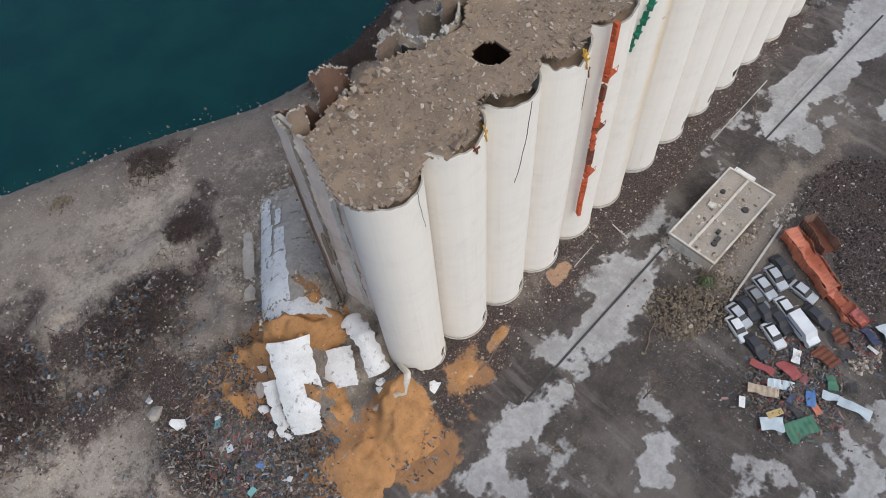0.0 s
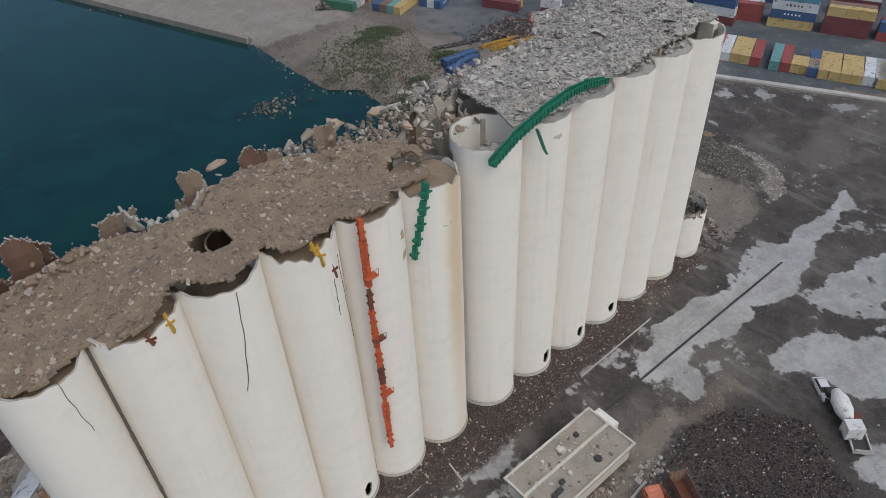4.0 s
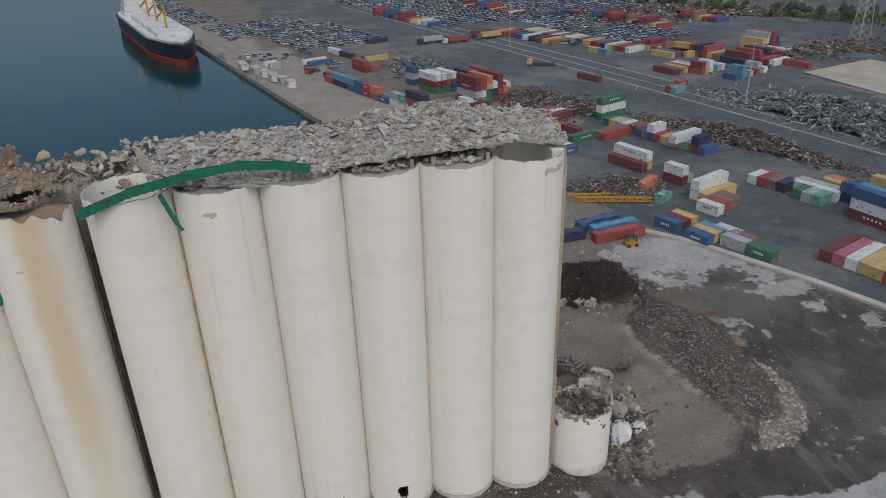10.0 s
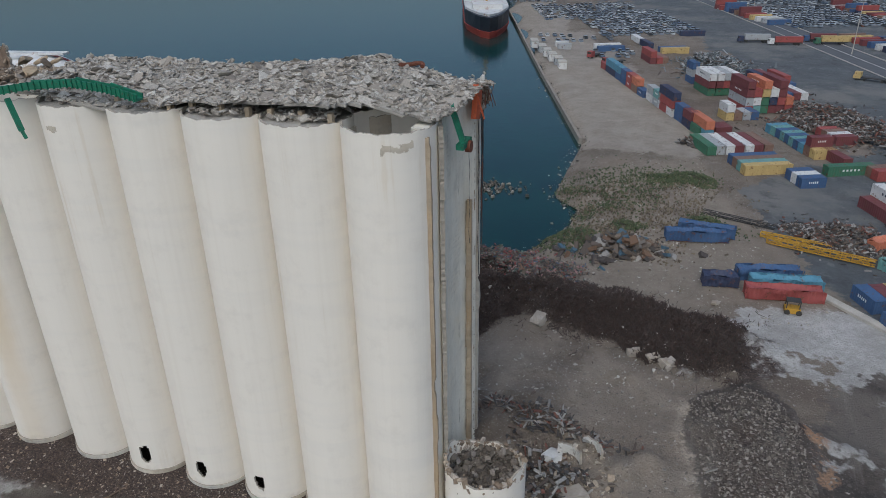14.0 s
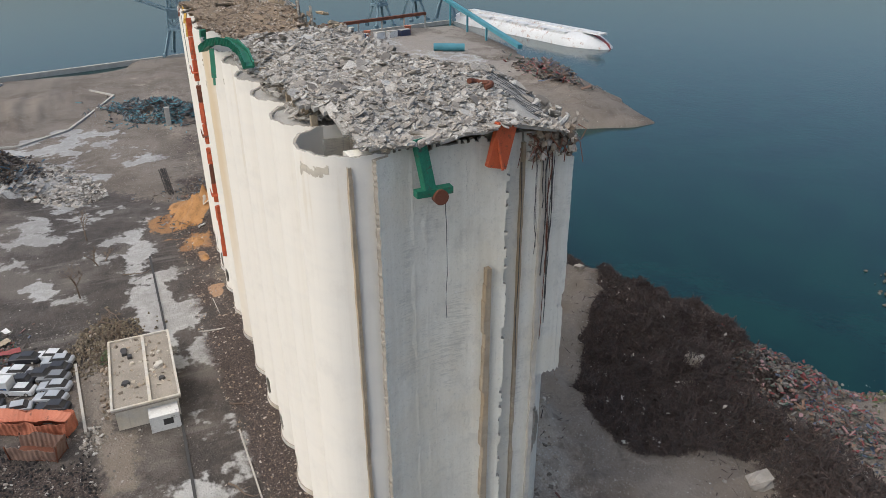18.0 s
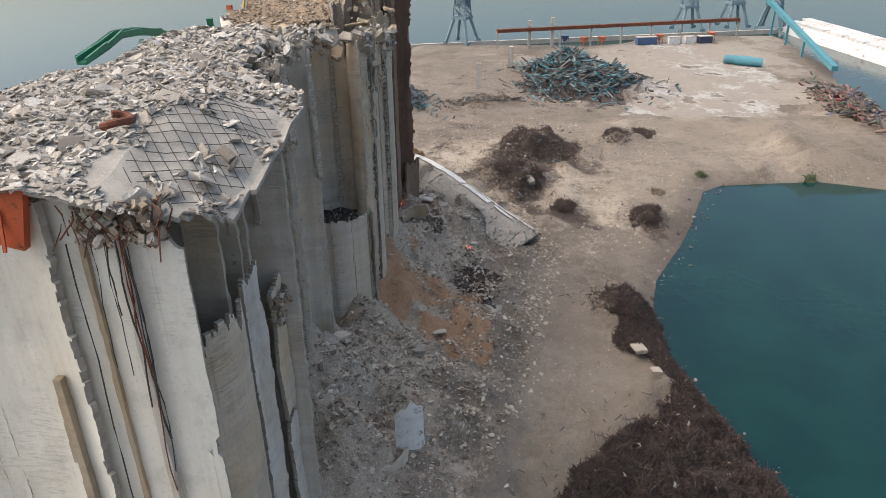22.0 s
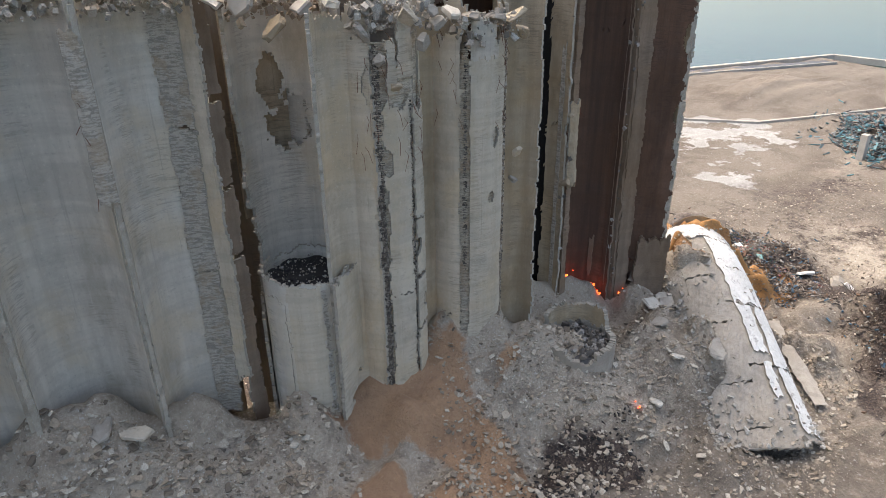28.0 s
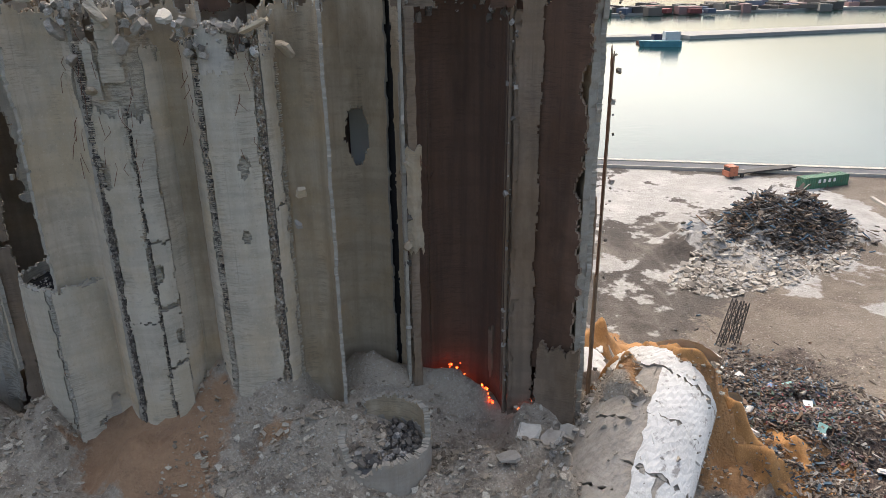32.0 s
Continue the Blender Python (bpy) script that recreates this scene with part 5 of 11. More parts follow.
rib(t, XE[7] + 4.32, YE - 1.6, YE + 0.6, 5, 46.0, 0.24, M_CONC_PALE, 1575, 0.25)
rib(t, XE[7] + 4.32 + 0.35, YE - 1.9, YE + 0.1, 5, 44.0, 0.2, M_COMB, 1576, 0.45)
crumble(t, XE[7], YE - 3.5, YE + 0.4, 46.8, 260, 4.0, 1577, M_RUBBLE)
torn_cell(7, M_CONC, 2, 45.5, 180, 360, ((225, 36, 8, 5),), "shattered silo with gaps in its wall", seed=8)
# these two cells carry the shade below the slab in their wall colour
torn_cell(8, M_CONC_SHADED, 2, 45.5, 180, 360, ((215, 30, 10, 12),), "shattered dark silo below the roof slab", seed=9)
torn_cell(9, M_CONC_SHADED, 0, 45.5, 180, 360, ((250, 20, 12, 14),), "shattered silo in shade-dark colour below the roof slab", seed=10)
t = thing("torn_silo", (22.5, 47.4, 0), "short tan stub of wall still standing at the burnt end", "silo", "torn-open silos")
sheet("wall_stub", (21.6, 49.9), (24.8, 47.9), 2, 15.2, [M_SOOT, M_SOOT], t, 1580, rag=(0.2, 0.25, 0.9, 0.3), thick=0.5)
# big lumps hanging on the crowns of the torn cells
r = np.random.default_rng(1600)
for x, y, z, s, th, tilt, m in ((68.6, 46.6, 45.4, 1.5, 0.28, 75, M_DUSTY), (66.4, 46.8, 43.2, 1.25, 0.3, 80, M_CONC_TAN), (64.6, 47.6, 44.6, 1.2, 0.22, 40, M_DUSTY), (62.6, 48.6, 44.8, 0.9, 0.25, 60, M_CONC),
                                (60.6, 49.2, 42.6, 0.9, 0.25, 70, M_DUSTY), (59.6, 49.9, 40.6, 0.7, 0.22, 80, M_DUSTY), (57.2, 50.2, 43.6, 1.1, 0.3, 70, M_CONC_WARM), (56.0, 50.4, 41.6, 0.8, 0.3, 75, M_DUSTY),
                                (54.6, 50.3, 42.8, 1.0, 0.28, 55, M_DUSTY), (52.8, 49.8, 43.4, 0.9, 0.22, 40, M_CONC), (51.2, 50.2, 43.0, 1.1, 0.25, 30, M_DUSTY), (48.6, 50.0, 42.6, 1.2, 0.24, 25, M_DUSTY), (46.6, 50.0, 42.8, 1.3, 0.2, 20, M_CONC_WARM),
                                (44.8, 49.0, 41.0, 0.8, 0.25, 60, M_CONC_TAN), (44.6, 48.6, 30.0, 0.6, 0.25, 60, M_CONC_WARM), (45.0, 48.6, 27.4, 0.5, 0.22, 60, M_DUSTY), (70.4, 46.2, 45.8, 1.2, 0.25, 50, M_CONC), (73.4, 45.6, 46.6, 1.4, 0.25, 35, M_DUSTY),
                                (76.6, 44.6, 46.8, 1.3, 0.22, 25, M_DUSTY), (80.5, 44.6, 47.0, 1.1, 0.22, 30, M_CONC), (84.5, 43.2, 47.4, 1.4, 0.2, 25, M_DUSTY), (35.9, 46.6, 31.5, 0.7, 0.3, 60, M_CONC_TAN), (36.2, 46.8, 24.5, 0.8, 0.3, 70, M_CONC_TAN), (22.6, 48.2, 41.5, 0.7, 0.25, 70, M_CONC), (22.8, 48.4, 37.0, 0.6, 0.25, 70, M_DUSTY)):
    t = thing("concrete_slab", (x, y, z), "broken slab caught on bent steel at a torn crown", "slab", "broken slabs")
    bm = bmesh.new()
    slab_block(bm, (x, y, z), s, th, tilt, r)
    part("slab", bm, m, t)
for k, x0 in enumerate((60.3, 58.6, 56.4, 52.2, 48.0)):
    t = thing("bent_steel", (x0, 49, 42), "bent rusty reinforcing bars at a torn edge", "steel bars", "bent bars")
    bm = bmesh.new()
    q = random.Random(1650 + k)
    for _ in range(9):
        x, z = x0 + q.uniform(-0.8, 0.8), q.uniform(33, 43)
        y = YE + (math.sqrt(max(0.5, 14.2 - min((x - XE[4]) ** 2, (x - XE[3]) ** 2, 13.0))) if x0 < 62 else 0.2)
        sweep(bm, [(x, y, z), (x + q.uniform(-0.2, 0.2), y + 0.25, z - 0.4), (x + q.uniform(-0.5, 0.5), y + 0.3, z - q.uniform(0.8, 1.8))], 0.02, 4)
    tagged(part("bar", bm, M_RUST, t), "", "", "", "stuff")

# middle row between the two outer rows
for i in range(11):
    if i == 5:
        continue
    x = XW[i] + 4.2
    t = thing("inner_silo", (x, 40.4, 0), "inner silo of raw concrete enclosed by its neighbours", "silo", "inner silos")
    # silo 2 is not burnt: its dark colour paints the shaft's shade
    shell("curved_wall", (x, 39.0), 2.8, 0, TOP - (2.0 if i < 6 else 0.6), 0, 360, [M_CONC_PINK if i == 0 else M_CONC_BURNT_SHADE if i == 2 else M_CONC, M_BROKEN], t, 0.22, 40, 8, (), 0.3, seed=60 + i)

# north end: the cut middle cell
t = thing("torn_silo", (17.4, 40.6, 0), "dusty pink torn silo wall at the building's end", "silo", "torn-open silos")
skin("curved_wall", (6.0, 40.6), 16.0, -20, 19, 0, 44.8, [M_CONC_PINK, M_BROKEN], t, 1700, rag=(0.4, 0.3, 0.9, 0.3), thick=0.35, step=0.22, relief=0.25)
skin("torn_strip", (6.0, 40.6), 15.7, 6, 9.5, 6, 43.5, [M_CONC_PALE, M_BROKEN], t, 1720, rag=(0.4, 0.4, 0.9, 0.6), thick=0.2, relief=0.2)
sheet("tan_strip", (20.9, 49.0), (20.7, 46.4), 2, 44.4, [M_CONC_PINK, M_BROKEN], t, 1722, rag=(0.25, 0.25, 0.9, 0.4), thick=0.4, relief=0.1, cracks=((31, 0.15, 0.1), (18, -0.1, 0.08)))
rib(t, 21.6, 45.6, 48.9, 2, 44.6, 0.4, M_CONC_TAN, 72, 0.35)
sheet("burnt_wall", (21.9, 49.2), (25.4, 46.4), 12, 44.4, [M_CONC_BURNT_SHADE, M_SOOT], t, 1725, rag=(0.8, 0.3, 0.9, 1.2), thick=0.4, relief=0.15, gaps=((0.0, 38, 0.7, 1.5), (0.2, 30, 0.5, 1.2)))
sheet("burnt_strip", (25.3, 47.0), (27.0, 46.7), 5, 44.8, [M_SOOT, M_SOOT], t, 1728, rag=(0.25, 0.25, 0.8, 0.5), thick=0.35, relief=0.12)

# south end face
t = thing("torn_end_wall", (119, 40, 0), "pale concrete end wall with torn upright joints", "wall", "torn-open silos")
skin("curved_wall", (131.0, 38.9), 13.0, 157, 204, 0, 45.9, [M_ENDWALL, M_BROKEN], t, 1830, rag=(0.1, 0.1, 0.5, 0.2), thick=0.4, step=0.22, relief=0.08)
for yy, k in ((36.1, 1), (37.2, 2), (39.9, 3), (41.4, 4)):
    xx = 131.0 - math.sqrt(169 - (yy - 38.9) ** 2)
    sheet("wall_facet", (xx + 0.16, yy + 0.45), (xx + 0.12, yy - 0.5), 0, 45.6, [M_ENDWALL, M_BROKEN], t, 1840 + 7 * k, rag=(0.05, 0.05, 0.4, 0.2), thick=0.2, relief=0.03, step=0.2)
for y, w, m in ((32.1, 0.14, M_CONC_TAN), (34.6, 0.12, M_CONC), (42.9, 0.2, M_CONC_TAN), (45.4, 0.14, M_CONC_TAN), (47.3, 0.2, M_CONC)):
    n = 90
    zs = np.linspace(0, 45.3, n + 1)
    e = 118.9 + 0.16 * bite(n + 1, int(y * 10))
    V, F = [], []
    for k in range(n + 1):
        ww = w * (1 + 0.15 * math.sin(k * 7.1 + y))
        V += [(117.6, y - ww, zs[k]), (e[k], y - ww, zs[k]), (e[k], y + ww, zs[k]), (117.6, y + ww, zs[k])]
    for k in range(n):
        p, q = 4 * k, 4 * k + 4
        F += [(p, p + 1, q + 1, q), (p + 1, p + 2, q + 2, q + 1), (p + 2, p + 3, q + 3, q + 2), (p + 3, p, q, q + 3)]
    quads("torn_rib", V, F, m, t)
bm = bmesh.new()
for y0, y1 in ((32.2, 34.5), (43.0, 45.3), (45.5, 47.2)):
    box(bm, 117.2, y0, 0, 118.6, y1, 46.0)
part("flat_wall", bm, M_ENDWALL, t)
bm = bmesh.new()
for k in range(24):
    z = 1 + k * 1.45
    box(bm, 118.9 + 0.05 * (k % 3), 42.0 + 0.06 * (k % 4), z, 119.5, 42.6, z + 1.46)
part("wooden_brace", bm, M_CONC_TAN, t, "tan upright strip of broken formwork")
leaf = thing("hanging_wall_panel", (116, 46.4, 20), "loose curved wall panel leaning off the corner", "wall", "torn-open silos")
shell("panel", (109.2, 48.4), 9.2, 23.4, 45.0, -14, 12, [M_ENDWALL, M_BROKEN], leaf, 0.3, 20, 60, (), lambda a: -(a + 14) * 0.06 + 0.3 * wob(a, 3, 0.8), 0.6, 1.6, seed=83, bottom=0.5)
shell("panel", (114.4, 46.2), 4.1, 0, 26, 8, 50, [M_ENDWALL, M_BROKEN], leaf, 0.3, 20, 46, ((30, 17, 14, 3),), 1.5, 0.5, 2.5, seed=84)

for k, (x, y, w, h, m) in enumerate(((21.8, 45.0, 0.9, 2.0, M_SOOT), (26.6, 45.8, 1.6, 3.0, M_CONC_BURNT_SHADE), (28.4, 46.4, 0.9, 1.8, M_CONC_BURNT_SHADE), (35.4, 45.9, 1.9, 1.4, M_SOOT), (43.0, 44.4, 0.9, 3.2, M_SOOT), (50.6, 45.4, 1.5, 2.4, M_CONC_BURNT_SHADE), (52.6, 45.0, 1.2, 1.4, M_SOOT), (59.4, 45.2, 1.2, 2.0, M_SOOT))):
    t = thing("wall_shard", (x, y, 45), "upright shard of torn silo wall at the roof's edge", "wall", "wall shards")
    sheet("shard", (x - w, y + 0.3), (x + w, y - 0.3), 43.5, 46.0 + h, [m, M_BROKEN], t, 1900 + 12 * k, rag=(0.5, 0.5, 1.0, 0.3), thick=0.3, relief=0.2)
# chips knocked out of the rims
for i, a, z, w, hh in ((7, -99, 43.9, 0.5, 0.25), (11, -66, 44.7, 0.9, 0.25), (11, -48, 44.9, 0.6, 0.3), (5, -88, 40.2, 0.7, 0.15), (4, -56, 41.5, 0.5, 0.5), (4, -54, 38.6, 0.5, 0.5)):
    t = thing("wall_chip", (XW[i], YW, z), "spalled patch of bare concrete on white silo paint", "chip", "wall chips")
    half = math.degrees(w / R)
    skin("patch", (XW[i], YW + ((1.2, 0.7, 0.3)[i] if i < 3 else 0)), R + 0.025, a - half, a + half, z - hh, z + hh, [M_CONC_TAN if i == 4 else M_PANEL, M_PANEL], t, 2000 + int(z * 7) + i, rag=(0.3, 0.3, 0.35, 0.35), thick=0.06, step=0.09, relief=0.04)

# broken stub of the next silo
t = thing("broken_silo_stub", (123.6, 34.4, 0), "knee-high broken white silo stub full of rubble", "silo", "standing grain silos")
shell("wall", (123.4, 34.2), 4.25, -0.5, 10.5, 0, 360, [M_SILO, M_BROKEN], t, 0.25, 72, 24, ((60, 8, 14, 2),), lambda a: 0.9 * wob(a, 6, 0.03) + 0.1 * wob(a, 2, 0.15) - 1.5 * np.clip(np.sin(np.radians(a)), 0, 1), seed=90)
q = np.random.default_rng(91)
n = 900
al, rr = q.uniform(0, 2 * np.pi, n), 3.95 * np.sqrt(q.random(n))
C = np.stack([123.4 + rr * np.cos(al), 34.2 + rr * np.sin(al), 7.0 + 0.9 * q.random(n) + 0.25 * rr * (rr > 3.2)], 1)
V, F = chunks(C, (0.08 + 0.5 * q.random(n) ** 3)[:, None] * np.array((1, 0.8, 0.5)), turns(n, 60, q), 0.35, q)
tagged(quads("rubble_fill", V, F, M_GRAVEL_DARK, t), "dark brown rubble filling the stub", "", "", "stuff")
n = 220
al = q.uniform(0, 2 * np.pi, n)
C = np.stack([123.4 + 4.12 * np.cos(al), 34.2 + 4.12 * np.sin(al), 10.3 - 1.6 * np.clip(np.sin(al), 0, 1) + 0.3 * q.normal(0, 1, n)], 1)
V, F = chunks(C, (0.05 + 0.25 * q.random(n) ** 2)[:, None] * np.array((1, 1, 0.7)), turns(n, 90, q), 0.35, q)
tagged(quads("crumbled_rim", V, F, M_RUBBLE_BROWN, t), "crumbled brown rim", "", "", "stuff")


# ---- roofs ----
def roof(name, outline, zfun, mat, label, holes=(), step=0.4, thick=0.28):
    P = np.array(outline, float)
    x0, y0, x1, y1 = P[:, 0].min(), P[:, 1].min(), P[:, 0].max(), P[:, 1].max()
    gx, gy = np.arange(x0, x1 + step, step), np.arange(y0, y1 + step, step)
    X, Y = np.meshgrid(gx, gy)
    d = away(X, Y, P)
    s = np.where(inside(X, Y, P), d, -d) + 0.5 * (lattice(X, Y, 1.3, 41) - 0.5) + 1.0 * (lattice(X, Y, 4, 42) - 0.5)
    ok = s > 0
    for hx, hy, hr in holes:
        ok &= np.hypot(X - hx, Y - hy) > hr * (0.85 + 0.4 * lattice(X, Y, 1.5, 43))
    Z = zfun(X, Y)
    nx = len(gx)
    n = X.size
    V = np.concatenate([np.stack([X, Y, Z], -1).reshape(-1, 3), np.stack([X, Y, Z - thick], -1).reshape(-1, 3)])
    keep = ok[:-1, :-1] & ok[1:, :-1] & ok[:-1, 1:] & ok[1:, 1:]
    j, i = np.meshgrid(np.arange(len(gy) - 1), np.arange(nx - 1), indexing="ij")
    b = j * nx + i
    q = np.stack([b, b + 1, b + nx + 1, b + nx], -1)
    F = [q[keep], (q[keep] + n)[:, ::-1]]
    pad = np.pad(keep, 1)
    for dj, di, c0, c1 in ((-1, 0, 0, 1), (1, 0, 2, 3), (0, -1, 3, 0), (0, 1, 1, 2)):
        e = q[keep & ~pad[1 + dj:pad.shape[0] - 1 + dj, 1 + di:pad.shape[1] - 1 + di]]
        F.append(np.stack([e[:, c1], e[:, c0], e[:, c0] + n, e[:, c1] + n], -1))
    ob = quads(name, V, np.concatenate(F), mat)
    return tagged(ob, label, "roof", "", "")


def z_south(x, y):
    return 46.4 + 0.8 * lattice(x, y, 6, 51) + 0.4 * lattice(x, y, 1.6, 52) + 1.1 * np.clip((x - 70) / 20, 0, 1) + 0.5 * np.sin(x * 0.12) - 1.7 * np.clip((x - 110) / 8, 0, 1) - 3.0 * np.clip((y - 46.5) / 5.5, 0, 1) ** 1.3 * np.clip((x - 99) / 9, 0.25, 1) - 0.9 * np.clip((34 - y) / 3, 0, 1) - 1.0 * np.exp(-((x - 90.5) / 3.5) ** 2) * np.clip((37 - y) / 5, 0, 1)


def z_north(x, y):
    return 45.7 + 1.0 * lattice(x, y, 7, 53) + 0.5 * lattice(x, y, 1.8, 54) + 0.7 * np.sin(x * 0.16 + 1) - 0.7 * np.clip((24 - x) / 5, 0, 1)


SOUTH = [(76, 31.6), (84, 30.6), (92, 31.4), (98, 30.8), (104, 31.6), (110, 31), (112, 32.4), (119.4, 32.8), (120.6, 40), (120.2, 48.2), (116.0, 52.0), (108, 52.6), (101, 52.4), (98.8, 50.4), (95, 46.0), (88, 44.2), (80, 44.2), (76, 41)]
NORTH = [(17.8, 36.0), (19.2, 33.2), (21.0, 31.5), (23.1, 31.0), (25.4, 31.6), (27.3, 33.2), (29.2, 31.2), (31.65, 30.5), (34, 31.1), (35.6, 32.6), (37.4, 30.8), (39.6, 30.1), (42, 30.8), (43.7, 32.2), (45.5, 30.4), (47.75, 29.9), (50.2, 30.6), (51.8, 32.0), (53.8, 30.5), (56, 30.0), (58.6, 30.9), (60, 32.2), (64, 32.6), (66.5, 36), (66, 41),
         (59, 43.9), (54.5, 44.4), (50.5, 45.7), (46.4, 44.6), (43.6, 42.2), (41.4, 41.2), (38.6, 42.2), (34.3, 44.5), (30.3, 45.4), (25.4, 44.6), (21, 43.6)]
# flat plate at the corner with its bared steel mesh
roof("roof_slab", SOUTH, z_south, M_ROOF_GREY, "broken concrete roof slab buried in grey rubble")
roof("roof_slab", NORTH, z_north, M_ROOF_BROWN, "sagging roof slab covered with brown dust and rubble", ((41.0, 36.4, 1.7), (63.5, 36, 1.6)))


def rubble_on(name, outline, zfun, n, smin, smax, mat, label, seed, holes=(), flat=1.0, power=7):
    r = np.random.default_rng(seed)
    P = np.array(outline, float)
    x, y = r.uniform(P[:, 0].min(), P[:, 0].max(), n * 3), r.uniform(P[:, 1].min(), P[:, 1].max(), n * 3)
    ok = inside(x, y, P) & (away(x, y, P) > 0.02)
    for hx, hy, hr in holes:
        ok &= np.hypot(x - hx, y - hy) > hr * 1.15
    x, y = x[ok][:n], y[ok][:n]
    s = smin + (smax - smin) * r.random(len(x)) ** power
    D = s[:, None] * np.stack([r.uniform(0.6, 1.3, len(x)), r.uniform(0.5, 1.0, len(x)), flat * r.uniform(0.12, 0.36, len(x))], 1)
    C = np.stack([x, y, zfun(x, y) + 0.2 * flat * s], 1)
    return scatter(name, C, D, mat, 35, 0.35, None, label, "rubble", r)


PLATE = ((112, 49.4, 2.6), (106.5, 50.4, 2.0), (116.6, 48.0, 2.2))
rubble_on("rubble", SOUTH, z_south, 26000, 0.04, 0.30, M_RUBBLE, "grey concrete rubble heaped on the roof", 1, PLATE)
rubble_on("slab_rubble", SOUTH, z_south, 900, 0.2, 0.75, M_RUBBLE, "flat broken slabs lying on the roof rubble", 11, PLATE, 0.45, 3)
rubble_on("slab_rubble", NORTH, z_north, 70, 0.2, 0.6, M_ROOF_CHIPS, "flat broken slabs on the dusty roof", 12, ((41.0, 36.4, 1.7), (63.5, 36, 1.6)), 0.35, 3)
rubble_on("rubble", NORTH, z_north, 13000, 0.03, 0.24, M_ROOF_CHIPS, "brown rubble and grain dust on the roof", 2, ((41.0, 36.4, 1.7), (63.5, 36, 1.6)))
rubble_on("rubble", [(8, 44), (20, 46), (60, 47.5), (92, 45), (118, 50), (112, 57), (92, 65), (64, 72), (30, 78), (10, 70)], height, 27000, 0.03, 0.3, M_RUBBLE_WARM, "grey concrete rubble slope", 3, ((60, 50.5, 3.6), (63.5, 56, 2.6)))
rubble_on("rubble", [(-55, 35), (5, 26), (20, 34), (14, 62), (30, 94), (-4, 108), (-40, 110), (-60, 80)], height, 20000, 0.03, 0.21, M_RUBBLE_WARM, "scattered stones on brown earth", 4)
rubble_on("rubble", [(112, 57), (92, 64), (64, 71), (30, 77), (40, 86), (64, 84), (84, 76), (100, 66)], height, 3000, 0.03, 0.18, M_RUBBLE_BROWN, "stones on pale dusty earth", 17)
rubble_on("slab_rubble", [(14, 47), (30, 48), (60, 48.5), (88, 47), (112, 54), (100, 66), (80, 72), (50, 74), (26, 70)], height, 420, 0.10, 0.55, M_RUBBLE_WARM, "broken concrete chunks strewn down the rubble slope", 15, ((60, 50.5, 4.4), (63.5, 57, 4)), 0.8, 4)
rubble_on("rubble", [(118, 30), (130, 26), (162, 30), (164, 48), (158, 68), (140, 74), (124, 60)], height, 8000, 0.03, 0.18, M_GRAVEL, "dark grey gravel and broken concrete", 5)
rubble_on("rubble", GRAVEL_BED, height, 15000, 0.03, 0.20, M_GRAVEL_DARK, "low bed of coarse grey gravel", 13, (), 1.2, 5)
rubble_on("rubble", [(30, 50), (44, 50.5), (60, 52), (74, 50), (96, 49), (98, 58), (84, 64), (60, 66), (34, 64)], height, 6000, 0.04, 0.34, M_RUBBLE_WARM, "coarse broken concrete on the rubble slope", 41, ((60, 51.5, 4.6), (63.5, 57, 4.0)), 1.0, 6)
rubble_on("rubble", [(68, 47), (96, 46), (96, 54), (84, 57), (70, 54)], height, 1300, 0.05, 0.48, M_RUBBLE_WARM, "heaped broken concrete at the foot of torn silos", 42, (), 1.0, 5)
rubble_on("rubble", [(38, 60), (50, 59), (56, 63), (50, 67), (40, 66)], height, 900, 0.04, 0.24, M_CHAR_SHADE, "charred black crumbs on the rubble slope", 43, (), 1.0, 5)
rubble_on("rubble", [(126, 31), (134, 31), (138, 40), (134, 50), (127, 46)], height, 1300, 0.05, 0.45, M_RUBBLE_WARM, "pale broken concrete round a silo stub", 44, (), 1.0, 6)
rubble_on("rubble", BERM, height, 1800, 0.04, 0.26, M_RUBBLE, "pale rim of loose stones", 14, (), 1.2, 5)
rubble_on("rubble", [(18, 23), (60, 23), (126, 27), (128, 30.5), (60, 30.6), (20, 31)], height, 3200, 0.03, 0.2, M_RUBBLE_BROWN, "stones and dirt along the foot of the silos", 6)
rubble_on("rubble", [(-20, -40), (100, -60), (190, 0), (180, 60), (140, 25), (20, 17)], height, 2500, 0.03, 0.16, M_RUBBLE, "small stones strewn over asphalt", 7)
rubble_on("rubble", [(44, -14), (84, -14), (90, 12), (62, 18), (48, 10)], height, 4000, 0.03, 0.2, M_GRAVEL, "small stones and dirt round the wrecks", 8)
rubble_on("rubble", [(116, 54), (150, 70), (168, 96), (150, 130), (146, 168), (118, 165), (122, 110)], height, 5000, 0.04, 0.26, M_RUBBLE, "stones on bare earth", 9)
rubble_on("rubble", [(-150, -10), (-60, 20), (-20, 60), (0, 100), (-10, 160), (-60, 165), (-150, 180), (-180, 60)], height, 5000, 0.03, 0.2, M_RUBBLE_BROWN, "stones strewn over the pier", 10)
rubble_on("rubble", [(-48, -14), (-32, -22), (-14, -6), (-4, 6), (-10, 12), (-24, 8), (-40, 0)], height, 3800, 0.08, 0.7, M_RUBBLE, "grey broken rubble spread below a scrap heap", 16, (), 1.0, 4)


